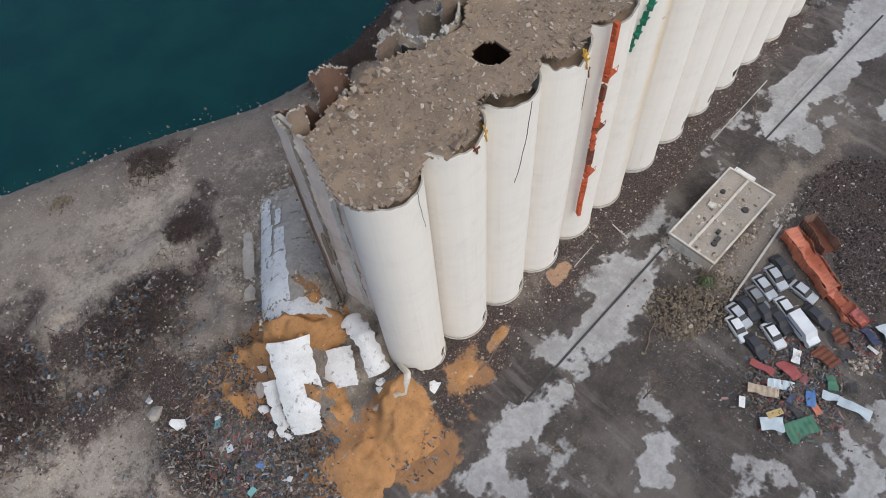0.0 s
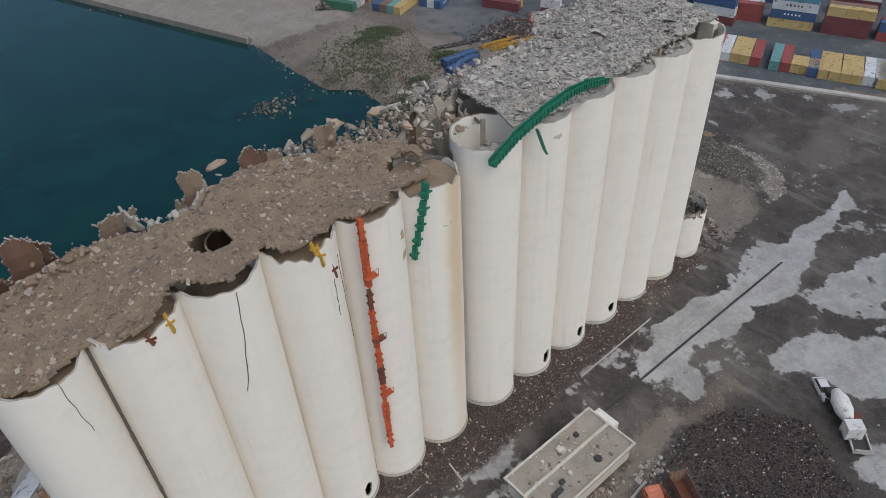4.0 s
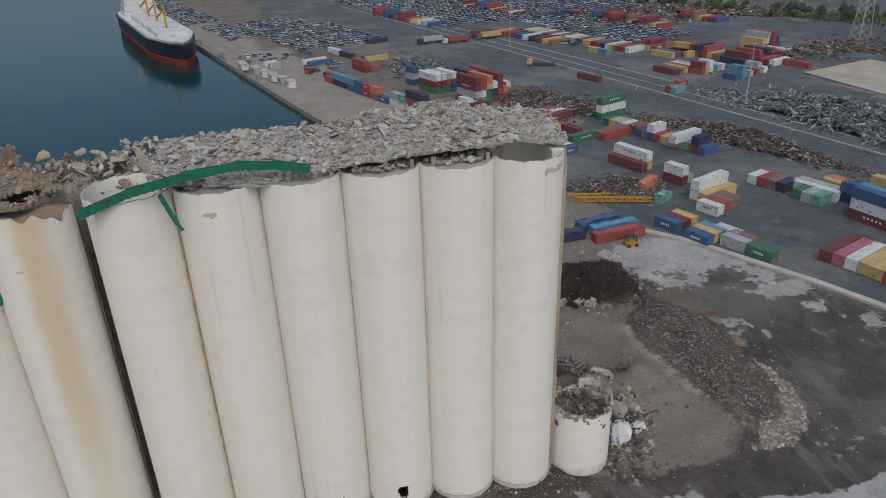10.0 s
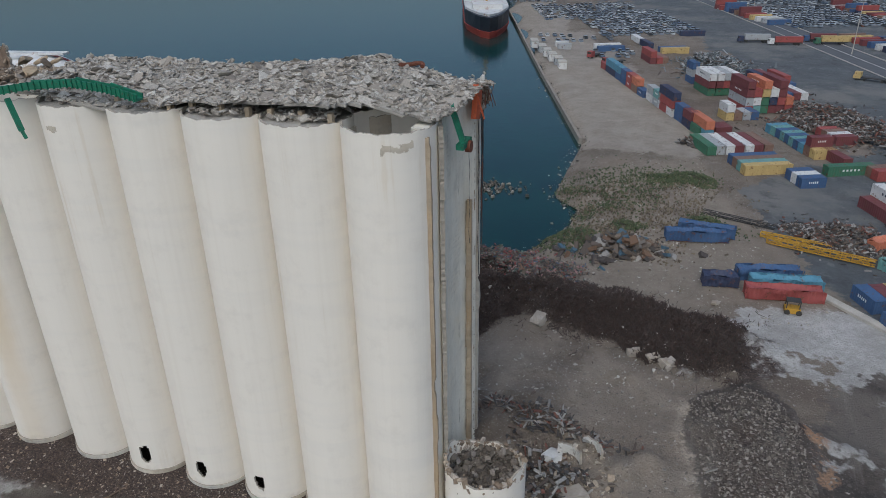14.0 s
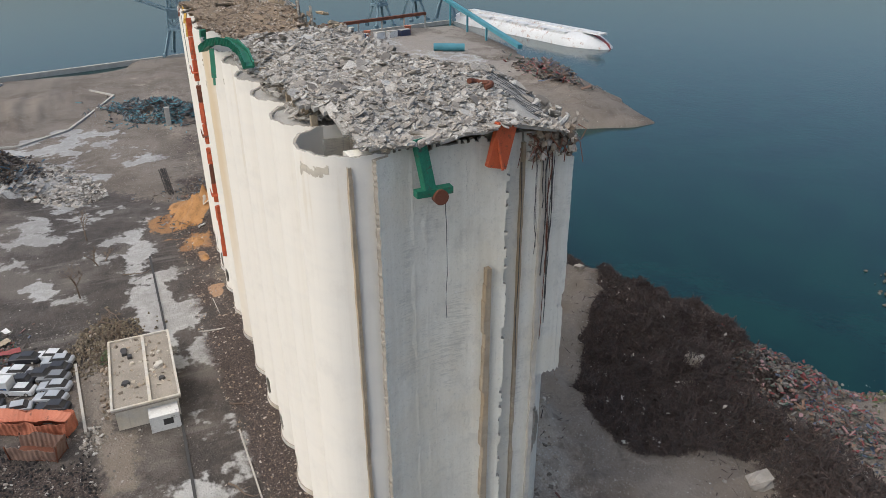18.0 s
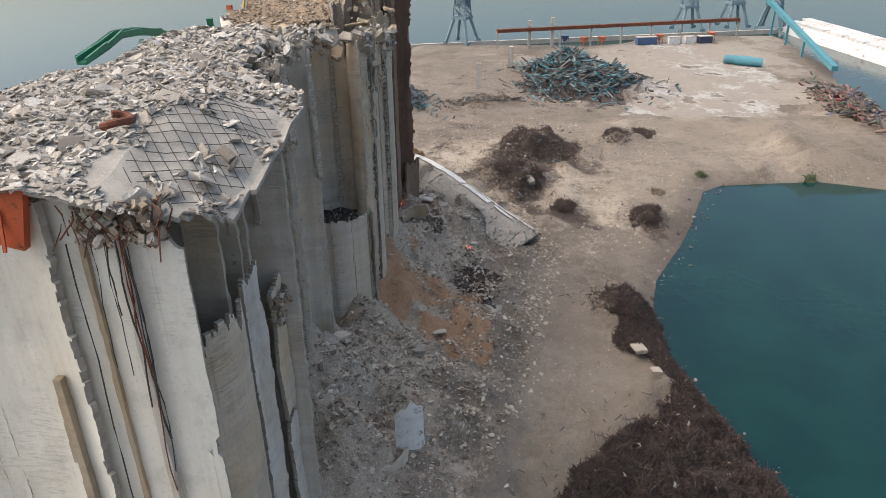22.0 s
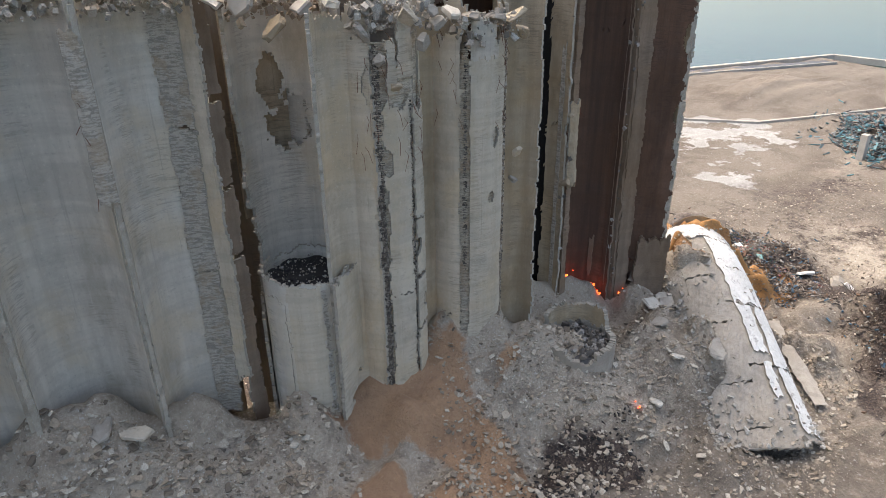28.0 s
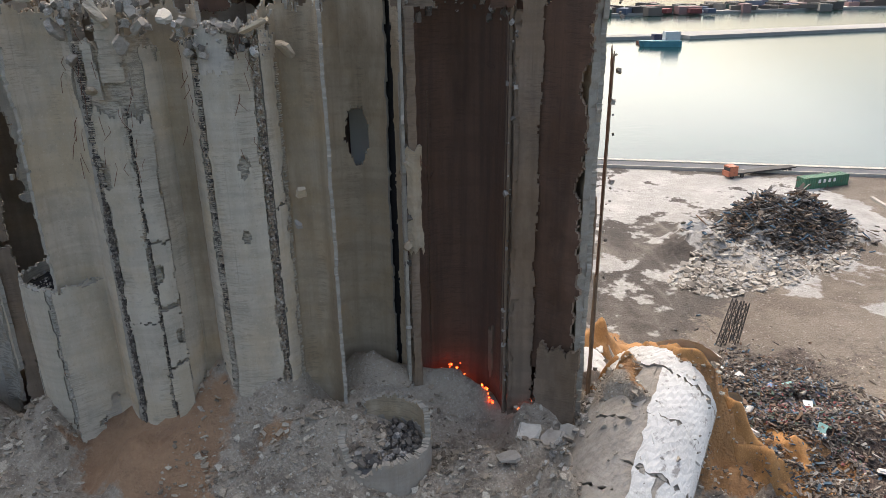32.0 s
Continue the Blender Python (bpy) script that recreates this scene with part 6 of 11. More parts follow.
# ---- east side: fallen walls, grain, stub rings ----
def along_path(name, line, half, arch, mat, parent, seed, nu=14, nv=26, thick=0.3, ragged=0.5):
    """A curved sheet of wall lying along a line: half its width, its arch across, and ragged sides."""
    L = [Vector(p) for p in line]
    V, W = [], []
    r = np.random.default_rng(seed)
    e0, e1 = ragged * jag(nv + 1, seed), ragged * jag(nv + 1, seed + 1)
    for k in range(nv + 1):
        f = k / nv * (len(L) - 1)
        i = min(int(f), len(L) - 2)
        a = f - i
        p = L[i].lerp(L[i + 1], a)
        p0, p1 = (L[i - 1].lerp(L[i], a) if i else L[0]), (L[i + 1].lerp(L[min(i + 2, len(L) - 1)], a))
        d = (p1 - p0).normalized() if (p1 - p0).length > 0.01 else (L[i + 1] - L[i]).normalized()
        side = d.cross(Vector((0, 0, 1))).normalized()
        up = side.cross(d)
        for m in range(nu + 1):
            u = -1 + 2 * m / nu
            w = half + (e0[k] if u < 0 else e1[k])
            q = p + side * (u * w) + up * (arch * (1 - u * u)) + up * 0.05 * r.uniform(-1, 1)
            V.append(q[:])
            W.append((q - up * thick)[:])
    n = len(V)
    b = np.array([k * (nu + 1) + m for k in range(nv) for m in range(nu)])
    top = np.stack([b, b + 1, b + nu + 2, b + nu + 1], -1)
    F = [top, (top + n)[:, ::-1]]
    for k in range(nv):
        for m in (0, nu):
            a = k * (nu + 1) + m
            F.append(np.array([(a, a + nu + 1, a + nu + 1 + n, a + n)]))
    for m in range(nu):
        for k in (0, nv):
            a = k * (nu + 1) + m
            F.append(np.array([(a, a + 1, a + 1 + n, a + n)]))
    return quads(name, np.array(V), np.concatenate(F), mat, parent, True)


SPINE = [Vector(p) for p in ((12.4, 46.4, 12.9), (14.9, 50.2, 12.2), (17.4, 54.0, 10.9), (19.9, 57.8, 9.1), (22.3, 61.5, 7.2), (24.8, 65.3, 5.2), (27.2, 69.0, 3.6), (28.8, 71.6, 2.4))]


def arch(u, v):
    """A place on the fallen half-cylinder: u across from -1 (outer foot) to 1 (inner foot), v along from its crest end."""
    f = min(max(v, 0.0), 0.9999) * (len(SPINE) - 1)
    i = int(f)
    p, d = SPINE[i].lerp(SPINE[i + 1], f - i), (SPINE[i + 1] - SPINE[i]).normalized()
    side = d.cross(Vector((0, 0, 1))).normalized()
    up = side.cross(d)
    a = u * 1.4
    return p + side * (5.5 * math.sin(a)) - up * (5.2 * (1 - 0.6 * v) * (1 - math.cos(a))), up


def plate(name, u0, u1, v0, v1, lift, mat, parent, seed, ragged=0.06, flake=0.0, thick=0.3, tip=0.0):
    """A broken piece of the fallen wall, with ragged sides; flake knocks small bits out of it."""
    nu, nv = max(4, int(24 * (u1 - u0))), max(5, int(60 * (v1 - v0)))
    e0, e1 = ragged * jag(nv + 1, seed), ragged * jag(nv + 1, seed + 1)
    g0, g1 = 0.5 * ragged * jag(nu + 1, seed + 2), 0.5 * ragged * jag(nu + 1, seed + 3)
    V, W = [], []
    for k in range(nv + 1):
        for m in range(nu + 1):
            a, b = m / nu, k / nv
            u = u0 + e0[k] + (u1 + e1[k] - u0 - e0[k]) * a
            v = v0 + g0[m] + (v1 + g1[m] - v0 - g0[m]) * b
            p, up = arch(u, v)
            q = p + up * (lift + tip * (b - 0.5) + 0.04 * math.sin(k * 2.3 + m * 1.7 + seed))
            V.append(q[:])
            W.append((q - up * thick)[:])
    r = np.random.default_rng(seed)
    keep = np.ones((nv, nu), bool)
    if flake:
        x, y = np.meshgrid(np.arange(nu), np.arange(nv))
        keep = lattice(x * 1.0, y * 1.0, 2.6, seed) * 0.7 + 0.3 * r.random((nv, nu)) > flake
    j, i = np.meshgrid(np.arange(nv), np.arange(nu), indexing="ij")
    b = j * (nu + 1) + i
    q = np.stack([b, b + 1, b + nu + 2, b + nu + 1], -1)
    n = len(V)
    F, pad = [q[keep], (q[keep] + n)[:, ::-1]], np.pad(keep, 1)
    for dj, di, c0, c1 in ((-1, 0, 0, 1), (1, 0, 2, 3), (0, -1, 3, 0), (0, 1, 1, 2)):
        e = q[keep & ~pad[1 + dj:nv + 1 + dj, 1 + di:nu + 1 + di]]
        F.append(np.stack([e[:, c1], e[:, c0], e[:, c0] + n, e[:, c1] + n], -1))
    k = [len(f) for f in F]
    return quads(name, np.array(V + W), np.concatenate(F), [mat, M_BROKEN], parent, False, np.concatenate([np.zeros(k[0] + k[1]), np.ones(sum(k[2:]))]))


def over(*pts):
    return [(x, y, zg(x, y) + dz) for x, y, dz in pts]


slide = thing("fallen_silo_wall", (18, 58, 5), "cracked half-round silo wall with flaking white skin, slumped on rubble", "wall", "fallen silo walls")
r = random.Random(77)
for a0, a1, cuts in ((-1.0, -0.5, (0, 0.3, 0.52, 0.8, 0.96)), (-0.5, 0.02, (0, 0.24, 0.42, 0.66, 0.86, 1.0)), (0.0, 0.5, (0.03, 0.3, 0.5, 0.72, 0.9, 1.0)), (0.5, 0.95, (0.06, 0.22, 0.36, 0.56, 0.7, 0.85, 1.0))):
    for v0, v1 in zip(cuts, cuts[1:]):
        plate("wall_plate", a0, a1, v0 + 0.002, v1 - 0.002, r.uniform(-0.10, 0.06), M_DUSTY, slide, r.randrange(9999), 0.022, 0.0, 0.35, r.uniform(-0.12, 0.12))
for a0, a1, v0, v1, fl in ((-0.98, 0.72, 0.0, 0.10, 0.06), (-1.0, -0.06, 0.105, 0.26, 0.08), (-1.0, -0.10, 0.265, 0.42, 0.10), (-1.0, -0.42, 0.43, 0.66, 0.12), (-0.36, -0.12, 0.43, 0.62, 0.14), (-0.96, -0.48, 0.67, 0.92, 0.2), (-0.36, -0.2, 0.66, 0.78, 0.24)):
    plate("white_skin", a0, a1, v0, v1, 0.22, M_WHITE, slide, r.randrange(9999), 0.04, fl * 0.6, 0.14)
q = np.random.default_rng(88)
n = 5200
uu, vv = q.uniform(-1, 1.35, n), q.uniform(0.02, 1.0, n)
ok = q.random(n) < np.clip(0.06 + 0.9 * np.clip(uu - 0.45, 0, 1) + 1.2 * np.clip(vv - 0.7, 0, 1), 0, 1)
C = np.array([(arch(min(a, 1.0), b)[0] + Vector((2.5 * max(0, a - 1.0), 0, -2.0 * max(0, a - 1.0) + 0.2)))[:] for a, b in zip(uu[ok], vv[ok])])
C[:, 2] = np.maximum(C[:, 2], height(C[:, 0], C[:, 1]))
scatter("rubble", C, (0.03 + 0.3 * q.random(len(C)) ** 4)[:, None] * np.array((1, 0.8, 0.4)), M_RUBBLE, 50, 0.35, None, "grey rubble caught on the fallen wall", "rubble", q)
along_path("grey_slab", over((10.6, 58.6, 1.3), (14.6, 64.6, 0.9), (18.4, 70.0, 0.6)), 0.8, 0.1, M_DUSTY, slide, 205, 6, 20, 0.3, 0.3)
for k, (x, y, z, w) in enumerate(((22.5, 51, 13.6, 1.2), (24.5, 53, 9.8, 1.5), (26.5, 52.6, 7.6, 1.6), (28.6, 55.5, 6.8, 1.4), (31, 60, 5.0, 1.1), (24.0, 47.6, 7.0, 1.3), (35, 61, 4.6, 1.2), (27, 62, 4.8, 1.5), (66, 58, 5.0, 1.2), (84, 47.5, 13.8, 1.3), (82, 48.2, 13.4, 1.6), (73, 56, 5.4, 1.4))):
    b = thing("concrete_slab", (x, y, zg(x, y) + 0.5), "broken flat piece of concrete wall on rubble", "slab", "broken slabs")
    r = np.random.default_rng(300 + k)
    bm = bmesh.new()
    slab_block(bm, (x, y, zg(x, y) + 0.45), w, 0.16, 28, r)
    part("slab", bm, M_DUSTY if k % 2 else M_CONC, b)
north = thing("fallen_silo_wall", (10, 38, 2), "shattered white silo panels lying in spilled grain", "wall", "fallen silo walls")
along_path("white_panel", over((9.6, 45.2, 1.9), (7.6, 42.2, 1.5), (5.4, 38.4, 1.2), (4.4, 36.4, 0.7)), 2.9, 0.9, M_WHITE, north, 211, 14, 26, 0.3, 0.4)
along_path("white_panel", over((13.9, 41.8, 1.2), (12.4, 39.4, 1.3), (10.8, 36.9, 0.8)), 2.3, 0.7, M_WHITE, north, 212, 12, 18, 0.3, 0.35)
along_path("white_panel", over((18.0, 43.0, 1.5), (17.6, 39.4, 1.8), (16.2, 35.2, 1.0)), 1.5, 0.7, M_WHITE, north, 213, 10, 20, 0.3, 0.5)
along_path("white_panel", over((4.4, 45.0, 0.9), (2.4, 41.6, 1.0), (1.0, 38.2, 0.7)), 0.8, 0.3, M_WHITE, north, 216, 6, 16, 0.25, 0.5)
along_path("pale_rim", over((19.0, 34.0, 0.7), (18.4, 31.4, 0.8), (16.4, 30.4, 0.7), (14.0, 30.8, 0.6), (12.2, 32.2, 0.5)), 0.45, 0.3, M_CONC_PALE, north, 217, 6, 30, 0.4, 0.12)
for k, (x, y, w) in enumerate(((3.0, 46.6, 1.3), (1.4, 44.4, 1.0), (3.8, 43.4, 0.8), (0.2, 40.6, 1.2), (2.0, 37.6, 1.4), (-0.6, 37.0, 0.8), (4.8, 47.4, 0.9), (1.8, 39.4, 1.1), (-2.4, 42.6, 0.7), (15.2, 34.0, 0.9), (14.2, 33.0, 0.7), (-4.0, 47.6, 0.9), (-6.4, 40.0, 0.7), (20.6, 28.6, 1.2), (-8.6, 52.0, 1.2), (-9.4, 58.0, 0.9))):
    r = np.random.default_rng(320 + k)
    bm = bmesh.new()
    slab_block(bm, (x, y, zg(x, y) + 0.5), w, 0.16, 32, r)
    b = thing("concrete_slab", (x, y, zg(x, y)), "small white shard of silo wall", "slab", "broken slabs")
    part("shard", bm, M_WHITE if k % 4 else M_DUSTY, b)
heap = thing("grain_heap", (10, 50, 0), "heap of spilled orange grain", "grain", "grain heaps")


def mound(name, cx, cy, rx, ry, h, mat, parent, seed, turn=0.0, n=28):
    u = np.linspace(-1, 1, n + 1)
    U, W = np.meshgrid(u, u)
    d = np.maximum(np.abs(U), np.abs(W)) / np.maximum(np.hypot(U, W), 1e-6)
    U, W = U * d, W * d
    c, s = math.cos(radians(turn)), math.sin(radians(turn))
    X, Y = cx + rx * U * c - ry * W * s, cy + rx * U * s + ry * W * c
    rr = np.clip(np.hypot(U, W), 0, 1)
    Z = height(X, Y) - 0.35 + h * (1 - rr) ** 0.85 * (0.8 + 0.4 * lattice(X, Y, 1.7, seed)) + 0.3 * (lattice(X, Y, 0.8, seed + 1) - 0.5) + 0.4 * (1 - rr)
    k, m = np.meshgrid(np.arange(n), np.arange(n), indexing="ij")
    b = (k * (n + 1) + m).ravel()
    return quads(name, np.stack([X, Y, Z], -1).reshape(-1, 3), np.stack([b, b + 1, b + n + 2, b + n + 1], -1), mat, parent, True)


mound("grain", 12.6, 45.0, 6.2, 2.6, 1.7, M_GRAIN, heap, 220, -32)
mound("grain", 6.0, 49.8, 4.4, 1.5, 0.7, M_GRAIN, heap, 221, -50)
for cx, cy, rx, ry, h, tn in ((16.2, 45.2, 4.2, 2.6, 1.6, -35), (3.2, 53.6, 5.0, 1.9, 0.9, -28), (-0.8, 48.6, 1.5, 7.5, 0.8, 4), (13.2, 28.4, 6.5, 5.0, 2.8, 25), (6.0, 27.0, 6.5, 4.2, 0.9, 15), (14.6, 24.6, 4.0, 2.6, 0.7, 10), (25.6, 27.2, 3.4, 1.6, 0.6, 5), (33.4, 27.6, 2.2, 1.2, 0.4, 0), (9.4, 36.0, 4.0, 1.6, 0.8, 60)):
    g = thing("grain_heap", (cx, cy, 0), "heap of spilled orange grain", "grain", "grain heaps")
    mound("grain", cx, cy, rx, ry, h, M_GRAIN, g, int(cx * 3 + cy), tn)
RING = (38.9, 53.0)
ring = thing("broken_silo_stub", (*RING, 0), "smouldering low concrete ring of a destroyed silo", "silo", "torn-open silos")
zr = zg(*RING)
skin("wall", RING, 3.9, 0, 359.9, 1, zr + 0.4, [M_DUSTY, M_BROKEN], ring, 1800, rag=(0, 0, 0.6, 0.2), thick=0.6, relief=0.15, gaps=((3.5, zr + 0.4, 1.8, 1.2), (20.0, zr + 0.5, 1.2, 0.9)))
skin("back_wall", RING, 3.9, 175, 300, 1, zr + 2.4, [M_CONC_TAN, M_BROKEN], ring, 1815, rag=(0.6, 0.6, 0.7, 0.2), thick=0.5, relief=0.15)
bm = bmesh.new()
bmesh.ops.create_cone(bm, cap_ends=True, segments=32, radius1=3.5, radius2=3.2, depth=0.5, matrix=pose(*RING, zr - 0.6))
part("ash", bm, M_ASH, ring, "grey ash fill")
q = np.random.default_rng(1820)
n = 420
al, rr = q.uniform(0, 2 * np.pi, n), 3.3 * np.sqrt(q.random(n))
V, F = chunks(np.stack([RING[0] + rr * np.cos(al), RING[1] + rr * np.sin(al), zr - 0.3 + 0.5 * q.random(n)], 1), (0.04 + 0.35 * q.random(n) ** 4)[:, None] * np.array((1, 0.8, 0.6)), turns(n, 180, q), 0.3, q)
tagged(quads("ash_lump", V, F, M_GRAVEL, ring), "charred lumps in ash", "", "", "stuff")
wreck = thing("broken_silo_stub", (85, 57, 0), "low broken silo ring with one upright white shard", "silo", "torn-open silos")
shell("wall", (86.2, 55.4), 4.2, 3, zg(89, 58) + 1.0, -60, 150, [M_DUSTY, M_BROKEN], wreck, 0.3, 60, 14, ((75, zg(89, 58), 14, 2), (-20, zg(89, 58), 18, 2)), lambda a: 0.5 * wob(a, 4, 0.06), seed=224)
shell("white_shard", (86.2, 55.4), 4.25, 3, zg(89, 58) + 7.0, 2, 46, [M_WHITE, M_BROKEN], wreck, 0.3, 24, 30, (), lambda a: 0.9 * wob(a, 2, 0.07) - 0.10 * abs(a - 24), 2, 2, seed=226)
shell("inner_ring", (90.5, 53.0), 3.9, 1, zg(92, 56) + 0.9, 0, 360, [M_CONC, M_BROKEN], wreck, 0.3, 60, 4, (), lambda a: 0.5 * wob(a, 5, 0.05), seed=225)

# panels still hanging below the roof slab
hang = thing("torn_silo", (108, 47, 0), "shattered tan silo front split into upright strips", "silo", "torn-open silos")
skin("tan_panel", (112.6, 45.8), 4.3, 42, 122, 0, 35.5, [M_CONC_WARM, M_BROKEN], hang, 1750, rag=(0.4, 0.5, 1.6, 0.3), thick=0.3, step=0.18, gaps=((5.2, 31.5, 0.5, 0.7),))
skin("pale_panel", (112.6, 45.9), 4.5, 20, 38, 0, 43, [M_CONC_PALE, M_BROKEN], hang, 1760, rag=(0.2, 0.4, 1.5, 0.3), thick=0.3)
# back of the recess, its depth shade painted in
skin("inner_wall", (107.4, 46.0), 3.6, 190, 350, 0, 45, [M_CONC_SHADED, M_BROKEN], hang, 1765, rag=(0.2, 0.2, 0.8, 0.3), thick=0.25, step=0.24, gaps=((2.4, 18, 1.2, 12),))
for x0, x1, y, z0, z1, m, seed in ((106.3, 109.1, 49.0, 0, 36.2, M_CONC_PALE, 1770), (100.8, 103.0, 48.6, 20, 32.2, M_CONC_WARM, 1780), (100.6, 102.6, 48.5, 0, 19, M_CONC_PALE, 1785), (99.2, 101.0, 47.7, 36.6, 43.6, M_COMB, 1790), (98.6, 100.2, 48.9, 26.9, 34.0, M_CONC_PALE, 1795), (98.0, 100.4, 47.4, 2, 30, M_CONC_PALE, 1798)):
    sheet("upright_strip", (x0, y), (x1, y - 0.1), z0, z1, [m, M_BROKEN], hang, seed, rag=(0.25, 0.25, 0.9, 0.6), thick=0.32, relief=0.16)
for x, y, w in ((105.6, 48.0, 0.24), (110.2, 48.6, 0.2), (103.2, 47.6, 0.2)):
    rib(hang, x, y - 2.2, y, 0, 45.4, w, M_CONC_WARM, int(x * 10), 0.2)
crumble(hang, 101.8, 48.3, 49.4, 31.0, 220, 1.2, 1799, M_RUBBLE_BROWN)
def flap(x0, x1, y, z0, z1, seed, lean=0.0, mat=None):
    """A torn piece of wall still hanging on its steel, ragged on all sides."""
    t = thing("hanging_wall_flap", ((x0 + x1) / 2, y, z0), "torn flap of combed concrete hanging from a wall end", "wall", "hanging wall flaps")
    n, m = 34, 7
    r = np.random.default_rng(seed)
    zs, us = np.linspace(z0, z1, n + 1), np.linspace(0, 1, m + 1)
    l, q = x0 + 0.35 * bite(n + 1, seed), x1 + 0.35 * bite(n + 1, seed + 1)
    ends = 0.8 * jag(m + 1, seed + 2), 0.8 * jag(m + 1, seed + 3)
    V = []
    for d in (0.0, -0.24):
        for k, z in enumerate(zs):
            for j, u in enumerate(us):
                f = k / n
                V.append((l[k] + (q[k] - l[k]) * u, y + d + lean * (1 - f) + 0.25 * math.sin(math.pi * u) + 0.03 * r.uniform(-1, 1), z + (ends[0][j] * (1 - f) ** 6 + ends[1][j] * f ** 6)))
    N, w = (n + 1) * (m + 1), m + 1
    F, idx = [], []
    for k in range(n):
        for j in range(m):
            a = k * w + j
            F += [(a, a + 1, a + w + 1, a + w), (a + N, a + w + N, a + w + 1 + N, a + 1 + N)]
            idx += [0, 0]
        for a, b in ((k * w, k * w + w), (k * w + m + w, k * w + m)):
            F.append((a, b, b + N, a + N))
            idx.append(1)
    for j in range(m):
        for a, b in ((j + 1, j), (n * w + j, n * w + j + 1)):
            F.append((a, b, b + N, a + N))
            idx.append(1)
    quads("flap", V, F, [mat or M_COMB, M_BROKEN], t, False, idx)
    bm = bmesh.new()
    for k in range(6):
        z = z0 + (z1 - z0) * r.random()
        x = r.choice((x0, x1))
        bar(bm, (x, y, z), (x + r.uniform(-0.5, 0.5), y + r.uniform(0.1, 0.5), z - r.uniform(0.3, 1.2)), 0.035)
    tagged(part("bent_steel", bm, M_RUST, t), "bent rusty reinforcing steel", "", "", "stuff")


for k, (x0, x1, y, z0, z1, lean) in enumerate(((87.8, 89.4, 47.0, 39.5, 46.2, 0.4), (95.0, 96.6, 47.1, 33.8, 41.0, 0.3), (95.4, 96.4, 47.0, 25.5, 28.0, 0.2), (79.2, 80.4, 46.9, 33.0, 44.5, 0.2), (104.6, 105.8, 47.3, 36.0, 44.5, 0.3), (35.0, 36.2, 46.9, 24.0, 33.0, 0.1))):
    flap(x0, x1, y, z0, z1, 3000 + 7 * k, lean, M_CONC_TAN if x0 < 40 else None)
rib(hang, 100.3, 46.0, 50.0, 2, 46.4, 0.28, M_CONC, 235, 0.35)
rib(hang, 99.2, 45.6, 48.4, 4, 45.4, 0.22, M_CONC_TAN, 236, 0.5)


# ---- steel wreckage on the silos ----
def truss(t, name, a, b, w, h, mat, bays=8, r=0.09):
    """Four-chord lattice girder between two places."""
    a, b = Vector(a), Vector(b)
    m = Matrix.Translation(a) @ (b - a).to_track_quat("Z", "Y").to_matrix().to_4x4()
    n, L = bays, (b - a).length
    bm = bmesh.new()
    P = lambda x, y, z: m @ Vector((x, y, z))
    for x, y in ((-w, -h), (w, -h), (w, h), (-w, h)):
        bar(bm, P(x, y, 0), P(x, y, L), r)
    for k in range(n):
        z0, z1 = L * k / n, L * (k + 1) / n
        for p, q in (((-w, -h), (w, -h)), ((w, -h), (w, h)), ((w, h), (-w, h)), ((-w, h), (-w, -h))):
            bar(bm, P(*p, z0), P(*q, z0), r * 0.8)
            bar(bm, P(*(p if k % 2 else q), z0), P(*(q if k % 2 else p), z1), r * 0.7)
    return part(name, bm, mat, t)


def front(x):
    """How far forward the row of silos reaches at x."""
    best = 40.0
    for i, c in enumerate(XW):
        if abs(x - c) < R:
            best = min(best, YW + ((1.2, 0.7, 0.3)[i] if i < 3 else 0) - math.sqrt(R * R - (x - c) ** 2))
    return best


lad = thing("hanging_conveyor", (53.3, 29.4, 10), "broken orange-red elevator casing hanging down the silo", "conveyor")
r = random.Random(5)
pts = [(53.0 + 0.07 * math.sin(k * 1.1), 29.55 - 0.1 * r.random(), 47.5 - k * 3.15) for k in range(13)]
for k, (a, b) in enumerate(zip(pts, pts[1:])):
    bm = bmesh.new()
    gap = 0.12 if k % 3 else 0.7
    a2 = Vector(a).lerp(Vector(b), gap / 3.2)
    w = r.uniform(0.44, 0.52)
    bar(bm, a2, b, w * 1.5, w)
    for q in (0.25, 0.7):
        p = a2.lerp(Vector(b), q)
        box(bm, p.x - w * 0.85, p.y - w * 0.6, p.z - 0.07, p.x + w * 0.85, p.y + w * 0.5, p.z + 0.09)
    part("casing", bm, M_ORANGE if k not in (3, 7) else M_RUST, lad)
    if k in (2, 5, 8):
        bm = bmesh.new()
        p = Vector(a).lerp(Vector(b), 0.6)
        box(bm, p.x - 0.5, p.y - 0.7, p.z, p.x + 1.0, p.y + 0.2, p.z + 0.08)
        for dx in (-0.45, 0.25, 0.95):
            bar(bm, (p.x + dx, p.y - 0.65, p.z), (p.x + dx + 0.05, p.y - 0.7, p.z + 1.0), 0.05)
        bar(bm, (p.x - 0.45, p.y - 0.66, p.z + 0.95), (p.x + 1.0, p.y - 0.7, p.z + 1.0), 0.05)
        part("platform", bm, M_RUST if k % 2 else M_ORANGE, lad)
gp = thing("hanging_conveyor", (60.5, 29, 40), "torn green conveyor girder hanging down the silo", "conveyor")
